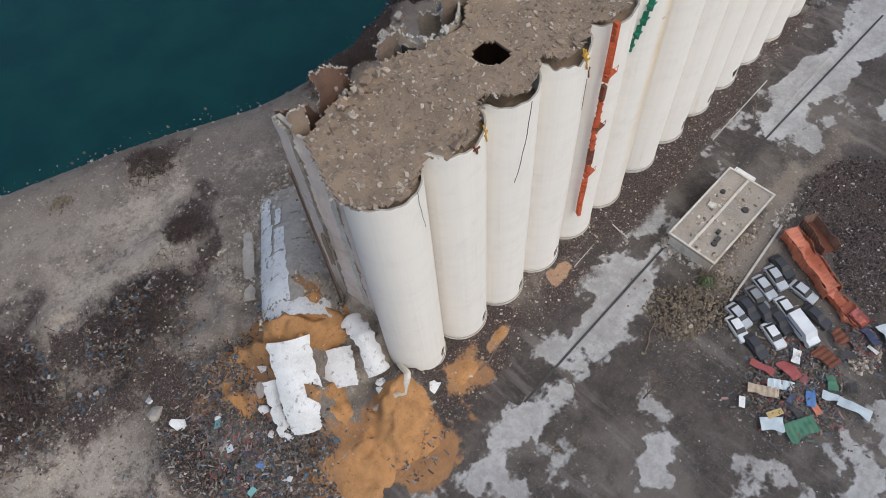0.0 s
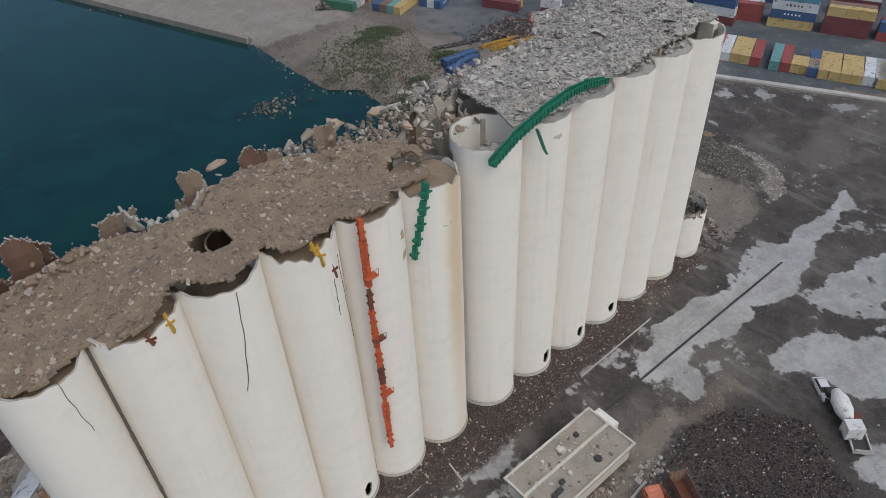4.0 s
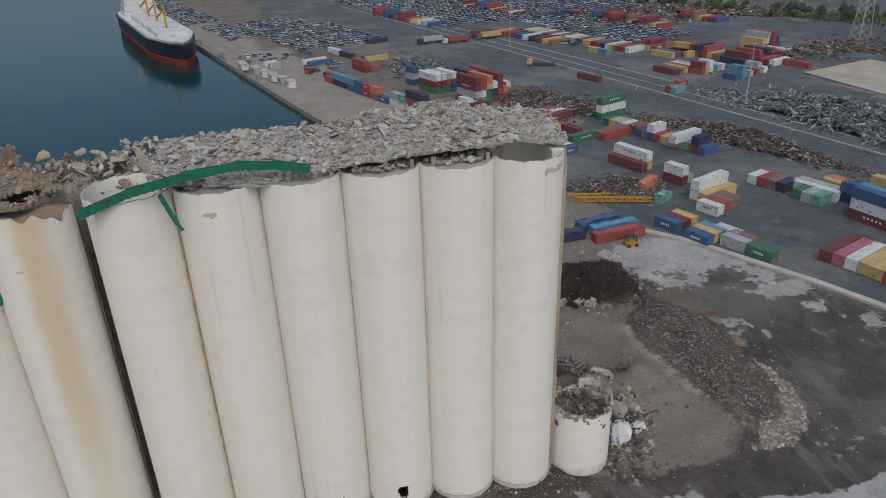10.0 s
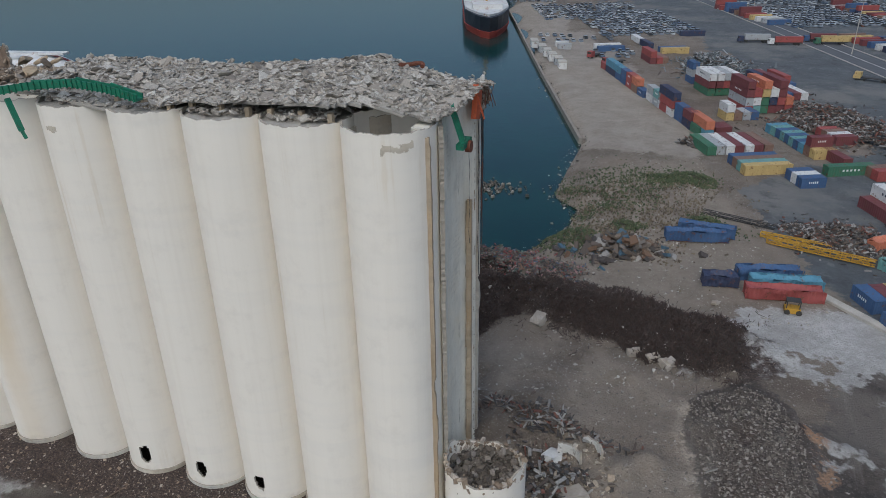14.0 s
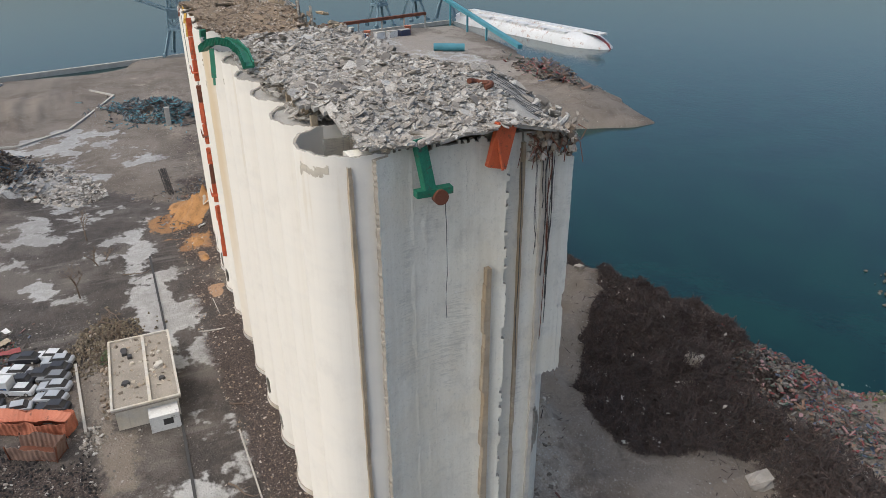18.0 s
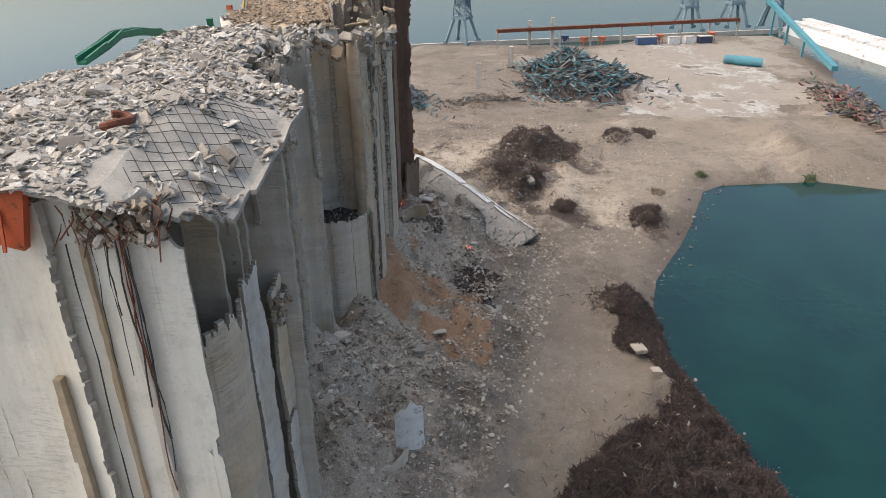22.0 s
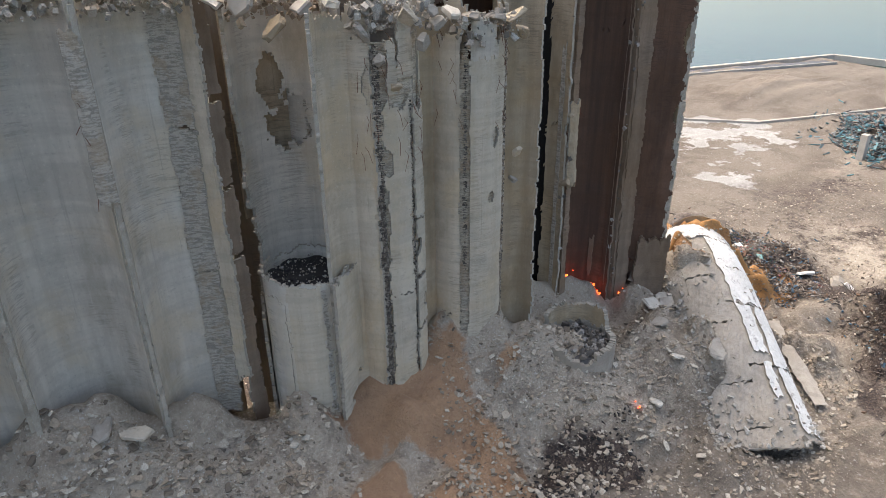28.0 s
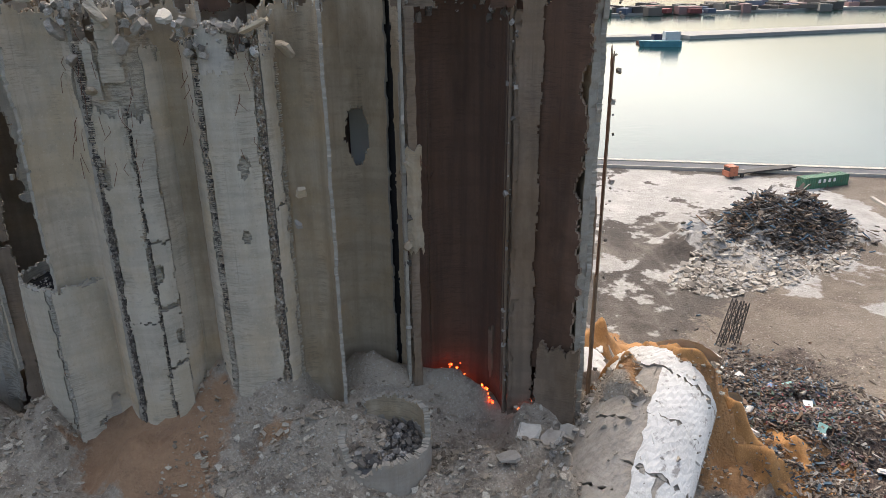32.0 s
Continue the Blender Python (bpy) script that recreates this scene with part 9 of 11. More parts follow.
# ---- vehicles ----
def rounded_car(L, W, H, paint, label, wreck=True):
    t = thing("wrecked_car" if wreck else "car", (0, 0, 0), label, "car", "wrecked cars" if wreck else "parked cars")
    n = [(-0.5, 0.32), (-0.49, 0.52), (-0.46, 0.60), (-0.18, 0.66), (0.34, 0.66), (0.46, 0.62), (0.5, 0.50), (0.5, 0.30)]
    bm = bmesh.new()
    secs = []
    for x, top in n:
        w = W / 2 * (0.86 if abs(x) > 0.47 else 1.0)
        secs.append([bm.verts.new((x * L, y, z)) for y, z in ((-w, 0.25), (-w, top * H - 0.08), (-w * 0.9, top * H), (w * 0.9, top * H), (w, top * H - 0.08), (w, 0.25))])
    for a, b in zip(secs, secs[1:]):
        for k in range(5):
            bm.faces.new((a[k], b[k], b[k + 1], a[k + 1]))
        bm.faces.new((a[5], b[5], b[0], a[0]))
    bm.faces.new(secs[0][::-1])
    bm.faces.new(secs[-1])
    part("body", bm, paint, t)
    bm = bmesh.new()
    lo = [bm.verts.new((x * L, y * W / 2, 0.65 * H)) for x, y in ((-0.22, -0.88), (0.40, -0.88), (0.40, 0.88), (-0.22, 0.88))]
    hi = [bm.verts.new((x * L, y * W / 2, 0.97 * H)) for x, y in ((-0.06, -0.72), (0.28, -0.72), (0.28, 0.72), (-0.06, 0.72))]
    for k in range(4):
        bm.faces.new((lo[k], lo[(k + 1) % 4], hi[(k + 1) % 4], hi[k]))
    part("window_band", bm, M_DARKSTEEL, t, "dark glassless windows")
    bm = bmesh.new()
    box(bm, -0.07 * L, -0.74 * W / 2, 0.96 * H, 0.29 * L, 0.74 * W / 2, 1.0 * H)
    part("roof", bm, paint, t)
    for x in (-0.31, 0.30):
        for s in (-1, 1):
            bm = bmesh.new()
            bmesh.ops.create_cone(bm, cap_ends=True, segments=12, radius1=0.32, radius2=0.32, depth=0.2, matrix=pose(x * L, s * (W / 2 - 0.08), 0.32, 90, 0, 0))
            wheel = part("wheel", bm, M_DARKSTEEL, t)
            bm = bmesh.new()
            bmesh.ops.create_cone(bm, cap_ends=True, segments=8, radius1=0.19, radius2=0.17, depth=0.04, matrix=pose(x * L, s * (W / 2 + 0.03), 0.32, 90, 0, 0))
            part("rim", bm, M_KERB, wheel)
    return t


CARPAINT = {"white": simple("car_white", (0.62, 0.63, 0.63), 0.4, 0.3, 2.0), "grey": simple("car_grey", (0.20, 0.21, 0.22), 0.4, 0.4, 2.0), "black": simple("car_black", (0.03, 0.03, 0.035), 0.45, 0.4, 2.0), "silver": simple("car_silver", (0.40, 0.42, 0.44), 0.35, 0.3, 2.0)}
cars = {c: rounded_car(4.4, 1.75, 1.45, m, f"dented {c} car with missing windows, abandoned", True) for c, m in CARPAINT.items()}
for k, (x, y, c, a) in enumerate(((71.4, 2.9, "black", 70), (69.1, 2.6, "silver", 66), (66.5, 3.0, "silver", 70), (64.1, 2.8, "grey", 68), (61.8, 2.9, "black", 70), (59.8, 3.2, "silver", 74), (57.9, 2.2, "white", 66), (69.7, -1.7, "silver", 84), (65.4, -1.4, "white", 66), (63.0, -1.7, "black", 68), (60.4, -2.2, "white", 66), (57.2, -1.2, "black", 70), (67.4, -5.2, "black", 80), (62.6, 0.6, "black", 68), (110.4, -1.4, "white", 50))):
    copy_thing(cars[c], pose(x, y, zg(x, y) - 0.05, 0, 0, a))
for t in cars.values():
    for o in [c for w in t.children for c in w.children] + list(t.children) + [t]:
        bpy.data.objects.remove(o)
van = thing("van", pose(63.9, -4.7, zg(63.9, -4.7) - 0.1, 0, 0, 68), "white ambulance van with coloured stripes, wrecked", "van")
bm = bmesh.new()
V = [(-2.7, 0.4), (-2.7, 1.3), (-1.9, 1.5), (-1.3, 2.35), (2.6, 2.4), (2.7, 0.4)]
a = [bm.verts.new((x, -1.0, z)) for x, z in V]
b = [bm.verts.new((x, 1.0, z)) for x, z in V]
for k in range(6):
    bm.faces.new((a[k], b[k], b[(k + 1) % 6], a[(k + 1) % 6]))
bm.faces.new(a[::-1])
bm.faces.new(b)
part("body", bm, CARPAINT["white"], van).matrix_parent_inverse = Matrix()
bm = bmesh.new()
for s in (-1.01, 0.99):
    box(bm, -1.0, s, 1.2, 2.5, s + 0.02, 1.5)
part("stripe", bm, PAINT["blue"], van).matrix_parent_inverse = Matrix()
for x in (-1.7, 1.7):
    for s in (-0.95, 0.95):
        bm = bmesh.new()
        bmesh.ops.create_cone(bm, cap_ends=True, segments=12, radius1=0.38, radius2=0.38, depth=0.25, matrix=pose(x, s, 0.38, 90, 0, 0))
        part("wheel", bm, M_DARKSTEEL, van).matrix_parent_inverse = Matrix()


def lorry(x, y, turn, load, cab, L=12.0, label="lorry"):
    """Articulated lorry: cab, chassis, wheels, load."""
    t = thing("lorry", pose(x, y, zg(x, y), 0, 0, turn), label, "lorry", "lorries")

    def own(name, bm, m, lab=""):
        part(name, bm, m, t, lab).matrix_parent_inverse = Matrix()
    bm = bmesh.new()
    box(bm, -2.2, -1.2, 0.6, 0.0, 1.2, 2.9)
    box(bm, -2.5, -1.15, 0.5, -2.2, 1.15, 1.7)
    own("cab", bm, cab)
    bm = bmesh.new()
    box(bm, -2.23, -1.05, 1.8, -2.2, 1.05, 2.6)
    own("windscreen", bm, M_DARKSTEEL)
    bm = bmesh.new()
    box(bm, 0.1, -1.15, 0.9, L, 1.15, 1.2)
    own("bed", bm, M_DARKSTEEL)
    if load:
        bm = bmesh.new()
        corrugated(bm, L - 0.6, 2.44, 2.6, 14)
        box(bm, 0, 0, 2.5, L - 0.6, 2.44, 2.59)
        box(bm, 0, 0, 0.1, 0.1, 2.44, 2.5)
        for v in bm.verts:
            v.co += Vector((0.5, -1.22, 1.2))
        own("load", bm, load, "loaded container")
    for px in (-1.4, 1.4, L - 3.2, L - 1.8):
        for s in (-1.0, 1.0):
            bm = bmesh.new()
            bmesh.ops.create_cone(bm, cap_ends=True, segments=12, radius1=0.5, radius2=0.5, depth=0.35, matrix=pose(px, s, 0.5, 90, 0, 0))
            own("wheel", bm, M_DARKSTEEL)


lorry(176, 346, 10, PAINT["red"], PAINT["white"], 12.5, "white lorry with a red container")
lorry(196, 352, 12, PAINT["yellow"], PAINT["green"], 12, "green lorry with a yellow load")
lorry(192, 358, 12, PAINT["maroon"], PAINT["blue"], 12, "lorry with a maroon container")
lorry(163, 350, 10, PAINT["grey"], PAINT["navy"], 12, "dark lorry with a grey container")
lorry(201, 279, -25, None, PAINT["yellow"], 10.5, "yellow flatbed lorry without load")
lorry(-43, -52, 194, None, PAINT["orange"], 17, "orange tow lorry with an empty flatbed trailer")
lorry(100, 296, 60, None, PAINT["red"], 8, "red fire engine on the quay")
lorry(108, 284, 40, None, PAINT["red"], 8, "red fire engine on the quay")
mix = thing("mixer_lorry", pose(108, -5, zg(108, -5), 0, 0, 48), "white concrete mixer lorry, abandoned", "lorry")
for name, m, fn in (("drum", M_WHITE, "drum"), ("cab", M_WHITE, "cab"), ("chassis", M_DARKSTEEL, "chassis")):
    bm = bmesh.new()
    if fn == "drum":
        for x0, x1, r0, r1 in ((-2.4, -0.8, 0.7, 1.25), (-0.8, 1.0, 1.25, 1.25), (1.0, 2.6, 1.25, 0.6)):
            tube(bm, (x0, 0, 2.1 + 0.1 * x0), (x1, 0, 2.1 + 0.1 * x1), r0, r1, 16)
    elif fn == "cab":
        box(bm, -4.8, -1.2, 0.7, -2.9, 1.2, 2.9)
    else:
        box(bm, -4.8, -0.6, 0.6, 3.6, 0.6, 1.0)
        box(bm, 2.4, -0.9, 0.9, 3.6, 0.9, 1.8)
    part(name, bm, m, mix).matrix_parent_inverse = Matrix()
for px in (-3.8, 0.6, 2.0):
    for s in (-1.0, 1.0):
        bm = bmesh.new()
        bmesh.ops.create_cone(bm, cap_ends=True, segments=12, radius1=0.52, radius2=0.52, depth=0.4, matrix=pose(px, s, 0.52, 90, 0, 0))
        part("wheel", bm, M_DARKSTEEL, mix).matrix_parent_inverse = Matrix()

frame_wreck = thing("wrecked_flatbed", pose(106, -8.5, zg(106, -8.5), 0, 0, 40), "burnt-out flatbed frame beside the mixer lorry", "lorry")
for name, boxes in (("side_rail", ((-3.2, -1.3, 0.5, 3.2, -1.1, 0.9),)), ("side_rail", ((-3.2, 1.1, 0.5, 3.2, 1.3, 0.9),)), ("end_rail", ((-3.2, -1.1, 0.5, -3.0, 1.1, 1.3),)), ("deck", ((-3.0, -1.1, 0.4, 3.0, 1.1, 0.55),)), ("cab_stump", ((2.2, -1.1, 0.55, 3.2, 1.1, 1.5),))):
    bm = bmesh.new()
    for b in boxes:
        box(bm, *b)
    part(name, bm, M_KERB if "rail" in name else M_RUST if name == "cab_stump" else M_DARKSTEEL, frame_wreck).matrix_parent_inverse = Matrix()

for k, (x, y, L, turn) in enumerate(((76, 306, 8, 17), (80, 297, 6, 17), (84, 288, 7, 17), (88, 280, 6, 17), (91, 272, 5, 17), (70, 318, 9, 17))):
    t = thing("site_cabin", (x, y, 0.5), "pale site cabin near the quay edge", "cabin", "site cabins")
    bm = bmesh.new()
    box(bm, -1.6, -L / 2, 0, 1.6, L / 2, 2.9, pose(x, y, 0.5, 0, 0, turn))
    part("box", bm, PAINT["white"] if k % 3 else PAINT["grey"], t)
    bm = bmesh.new()
    box(bm, -1.75, -L / 2 - 0.15, 2.9, 1.75, L / 2 + 0.15, 3.1, pose(x, y, 0.5, 0, 0, turn))
    part("roof", bm, M_KERB, t)
    bm = bmesh.new()
    box(bm, -1.63, -0.6, 1.2, -1.6, 0.6, 2.1, pose(x, y, 0.5, 0, 0, turn))
    part("window", bm, M_DARKSTEEL, t)

# car parks far off: too many to count
CARS = Net("car_paint_many")
CARS = CARS.done(CARS.colours(CARS.island(), [(0.42, 0.45, 0.48), (0.22, 0.25, 0.29), (0.05, 0.06, 0.075), (0.55, 0.57, 0.58), (0.10, 0.14, 0.20), (0.32, 0.35, 0.38), (0.14, 0.16, 0.19), (0.26, 0.30, 0.34)]), 0.35)


def car_park(cx, cy, nu, nv, du, dv, turn, seed, gaps=0.12):
    r = np.random.default_rng(seed)
    U, W = np.meshgrid(np.arange(nu) * du, np.arange(nv) * dv)
    ok = (r.random(U.shape) > gaps).ravel()
    u, w = U.ravel()[ok] + r.normal(0, 0.25, ok.sum()), W.ravel()[ok] + r.normal(0, 0.25, ok.sum())
    c, s = math.cos(radians(turn)), math.sin(radians(turn))
    x, y = cx + u * c - w * s, cy + u * s + w * c
    n = len(x)
    Rm = np.broadcast_to(np.array([[c, -s, 0], [s, c, 0], [0, 0, 1]]), (n, 3, 3))
    z = height(x, y)
    V1, F1 = chunks(np.stack([x, y, z + 0.65], 1), np.broadcast_to((0.88, 2.15, 0.35), (n, 3)), Rm, 0.06, r)
    V2, F2 = chunks(np.stack([x, y, z + 1.22], 1), np.broadcast_to((0.74, 1.1, 0.26), (n, 3)), Rm, 0.12, r)
    V3, F3 = chunks(np.stack([x, y, z + 1.5], 1), np.broadcast_to((0.72, 0.95, 0.04), (n, 3)), Rm, 0.02, r)
    ob = quads("parked_cars", np.concatenate([V1, V3, V2]), np.concatenate([F1, F3 + len(V1), F2 + len(V1) + len(V3)]), [CARS, M_DARKSTEEL], None, False, [0] * (len(F1) + len(F3)) + [1] * len(F2))
    tagged(ob, "rows of parked cars, mostly white and grey", "cars", "", "stuff")


car_park(98, 352, 18, 13, 2.9, 6.2, 20, 901)
car_park(236, 318, 16, 9, 3.2, 6.0, 22, 902, 0.2)
car_park(268, 310, 14, 7, 3.2, 6.0, 22, 903, 0.2)
car_park(190, 400, 34, 12, 3.4, 6.4, 20, 904, 0.22)
car_park(160, 480, 44, 14, 3.6, 6.6, 20, 905, 0.25)
car_park(104, 298, 5, 3, 3.6, 6.0, 20, 906, 0.3)
car_park(286, 350, 16, 8, 3.4, 6.2, 22, 907, 0.25)
car_park(360, 470, 40, 3, 9, 8, -35, 908, 0.6)
car_park(20, 470, 12, 26, 2.9, 6.2, 20, 909, 0.15)
car_park(60, 400, 22, 10, 2.9, 6.2, 20, 910, 0.2)
car_park(72, 330, 10, 3, 3.6, 6.4, 18, 911, 0.35)
car_park(250, 372, 20, 14, 3.2, 6.2, 22, 912, 0.18)
car_park(296, 420, 18, 10, 3.2, 6.2, 22, 913, 0.25)


# ---- pad, shed, pylon, trees at the yard's far side ----
flat("foundation_pad", [(303, 226), (346, 239), (360, 181), (309, 153.5)], 0.95, simple("dusty_pad", (0.42, 0.37, 0.305), 0.95, 0.6, 0.3), "pale concrete floor of a vanished shed", "floor")
shed = thing("steel_shed_frame", (390, 200, 0.5), "bare dark-green steel frame of a roofless shed", "building")
M_SHED = simple("shed_green_steel", (0.02, 0.10, 0.085), 0.6, 0.4, 1.0)
ux, uy, vx, vy = 0.30, -0.954, 0.954, 0.30
S = lambda u, v, z: (376 + ux * u + vx * v, 262 + uy * u + vy * v, z)
for k in range(15):
    u = k * 9.0
    for v in (0, 16, 32, 48):
        bm = bmesh.new()
        bar(bm, S(u, v, 0), S(u, v, 11), 0.6)
        part("column", bm, M_SHED, shed)
    bm = bmesh.new()
    bar(bm, S(u, 0, 11), S(u, 48, 11), 0.5)
    bar(bm, S(u, 0, 13.2), S(u, 48, 13.2), 0.4)
    for q in range(12):
        bar(bm, S(u, q * 4, 11 if q % 2 else 13.2), S(u, q * 4 + 4, 13.2 if q % 2 else 11), 0.25)
    part("roof_truss", bm, M_SHED, shed)
for v in range(0, 49, 6):
    bm = bmesh.new()
    bar(bm, S(0, v, 13.4), S(126, v, 13.4), 0.3)
    bar(bm, S(0, v, 11.1), S(126, v, 11.1), 0.25)
    part("purlin", bm, M_SHED, shed)
py = thing("pylon", (379, 284, 0.5), "grey steel lattice power pylon", "pylon")
bm = bmesh.new()
for sx, sy in ((-1, -1), (1, -1), (1, 1), (-1, 1)):
    bar(bm, (379 + 3.4 * sx, 284 + 3.4 * sy, 0.3), (379 + 0.7 * sx, 284 + 0.7 * sy, 46), 0.3)
for k in range(12):
    z0, z1 = k * 3.8, k * 3.8 + 3.8
    w0, w1 = 3.4 - 2.7 * z0 / 46, 3.4 - 2.7 * z1 / 46
    for s in (-1, 1):
        bar(bm, (379 - w0, 284 + s * w0, z0), (379 + w1, 284 + s * w1, z1), 0.16)
        bar(bm, (379 + s * w0, 284 - w0, z0), (379 + s * w1, 284 + w1, z1), 0.16)
for z, w in ((34, 7), (40, 6), (45, 4.5)):
    bar(bm, (379 - w, 284, z), (379 + w, 284, z), 0.3)
part("lattice", bm, M_KERB, py)
for k, (x, y) in enumerate(((252, 190), (206, 330), (172, 440))):
    t = thing("street_lamp", (x, y, 0.5), "tall thin grey lamp post beside the road", "lamp", "lamp posts")
    bm = bmesh.new()
    tube(bm, (x, y, 0.3), (x, y, 22), 0.25, 0.12, 8)
    bar(bm, (x - 1, y, 22), (x + 1, y, 22), 0.25)
    part("pole", bm, M_KERB, t)


def tree(x, y, h, seed, group="trees along the highway"):
    r = np.random.default_rng(seed)
    t = thing("tree", (x, y, 0.5), "dusty green roadside tree with an uneven crown", "tree", group)
    bm = bmesh.new()
    tube(bm, (x, y, 0.2), (x + 0.2, y, h * 0.5), 0.28, 0.16, 7)
    for k in range(4):
        a = k * 1.6 + seed
        tube(bm, (x, y, h * (0.3 + 0.06 * k)), (x + 1.3 * math.cos(a), y + 1.3 * math.sin(a), h * (0.6 + 0.05 * k)), 0.12, 0.05, 5)
    part("trunk", bm, M_RUST, t)
    n = 170
    d = r.normal(0, 1, (n, 3))
    d /= np.linalg.norm(d, axis=1)[:, None]
    C = np.array((x, y, h * 0.66)) + d * np.array((h * 0.36, h * 0.36, h * 0.32)) * (0.5 + 0.6 * r.random((n, 1))) * (0.8 + 0.3 * np.sin(4 * d[:, :1]))
    V, F = chunks(C, np.full((n, 3), 0.42) * (1, 0.8, 0.5), turns(n, 180, r), 0.4, r)
    quads("crown", V, F, HEAP["leaf"], t)


r = random.Random(31)
for k in range(110):
    u = r.uniform(0, 1)
    x, y = 340 + 190 * u + r.uniform(-14, 14), 440 - 230 * u + r.uniform(-14, 14)
    tree(x, y, r.uniform(4, 8.5), k)
pile("roadside_scrub", 436, 330, 22, 150, 1.5, 5200, 0.9, 0.5, "dry", "dry scrub bank beside the highway", "shrub", 871, 40, 60)
pile("roadside_scrub", 430, 322, 18, 140, 2.4, 2600, 0.7, 0.4, "leaf", "green scrub bank beside the highway", "shrub", 872, 40, 60)
flat("highway", [(330, 560), (470, 380), (560, 230), (600, 60), (640, 60), (600, 240), (505, 400), (365, 575)], 0.75, M_ROAD, "multi-lane coastal highway", "road")


# ---- ships, cranes and the far pier ----
M_HULL = simple("ship_hull_black", (0.02, 0.025, 0.035), 0.5, 0.4, 0.3)
M_HULLRED = simple("ship_hull_red", (0.30, 0.05, 0.035), 0.6, 0.4, 0.3)
M_SHIPWHITE = simple("ship_white", (0.62, 0.62, 0.61), 0.6, 0.35, 0.3, 0.0, (0.34, 0.22, 0.17))
M_CRANE = simple("crane_blue_grey", (0.16, 0.24, 0.28), 0.6, 0.4, 0.6)
M_TEAL = simple("teal_steel", (0.07, 0.25, 0.30), 0.6, 0.4, 1.0)


def hull(t, name, m, L, B, z0, z1, mat, flare=0.0):
    """A hull lying along its length from the bow, with a pointed stem."""
    n = 24
    V = []
    for k in range(n + 1):
        s = k / n
        w = B / 2 * min(1.0, (s / 0.22) ** 0.6 if s < 0.22 else 1.0) * (1 if s < 0.93 else 0.92)
        for z, f in ((z0, 1 - flare), (z1, 1)):
            x = L * s - (z - z0) * 0.35 * (1 if s < 0.1 else 0)
            V += [m @ Vector((x, -w * f, z)), m @ Vector((x, w * f, z))]
    F = []
    for k in range(n):
        a, b = 4 * k, 4 * k + 4
        F += [(a, b, b + 2, a + 2), (b + 1, a + 1, a + 3, b + 3), (a + 2, b + 2, b + 3, a + 3)]
    F += [(4 * n, 4 * n + 1, 4 * n + 3, 4 * n + 2)]
    return quads(name, [v[:] for v in V], F, mat, t)


ship = thing("cargo_ship", (40, 400, 0), "moored cargo ship, black hull with red waterline and white decks", "ship")
sm = pose(42, 341, 0, 0, 0, 107.5)
hull(ship, "lower_hull", sm, 150, 25, -1.5, 2.2, M_HULLRED, 0.1)
hull(ship, "hull", sm, 150, 25.2, 2.2, 9.5, M_HULL, 0.05)
hull(ship, "deck", sm @ pose(2, 0, 0), 146, 24.2, 9.5, 10.6, M_SHIPWHITE)
for k in range(5):
    bm = bmesh.new()
    box(bm, 22 + 18 * k, -8, 10.6, 36 + 18 * k, 8, 13.0, sm)
    part("hatch", bm, M_SHIPWHITE, ship)
for k in range(4):
    bm = bmesh.new()
    box(bm, 118 + k, -10 + 0.6 * k, 10.6 + 3.2 * k, 136 - k, 10 - 0.6 * k, 13.6 + 3.2 * k, sm)
    part("deckhouse", bm, M_SHIPWHITE, ship)
bm = bmesh.new()
box(bm, 127, -3, 23, 133, 3, 29, sm)
part("funnel", bm, M_HULL, ship)
for k in range(3):
    bm = bmesh.new()
    bar(bm, sm @ Vector((39 + 27 * k, 0, 10)), sm @ Vector((39 + 27 * k, 0, 24)), 1.0)
    bar(bm, sm @ Vector((39 + 27 * k, 0, 22)), sm @ Vector((52 + 27 * k, 2, 17)), 0.7)
    part("deck_crane", bm, M_YELLOW, ship)

cap = thing("capsized_ship", (-175, 222, 0), "capsized white ship lying on its side, hull stained red", "ship")
cm = pose(-114, 230, -1, 0, 0, 189.5)
n = 30
V, F, idx = [], [], []
for k in range(n + 1):
    s = k / n
    taper = min(1, (s / 0.16) ** 0.55 if s < 0.16 else 1) * (1 - 0.25 * max(0, (s - 0.85) / 0.15))
    for q in range(9):
        a = math.pi * q / 8
        V.append((cm @ Vector((120 * s, -11.5 * taper * math.cos(a), -0.5 + 7.6 * taper * math.sin(a) ** 0.7 - 1.0)))[:])
for k in range(n):
    for q in range(8):
        a = k * 9 + q
        F.append((a, a + 9, a + 10, a + 1))
        idx.append(1 if q in (3,) else 0)
quads("hull", V, F, [M_SHIPWHITE, M_HULLRED], cap, True, idx)
for k in range(6):
    bm = bmesh.new()
    box(bm, 24 + 15 * k, 4.5, 3.4, 37 + 15 * k, 8.2, 5.6, cm)
    part("superstructure", bm, M_SHIPWHITE, cap)
bm = bmesh.new()
box(bm, 6, -2, 5.6, 112, 2.5, 6.5, cm)
part("keel_plate", bm, M_SHIPWHITE, cap)


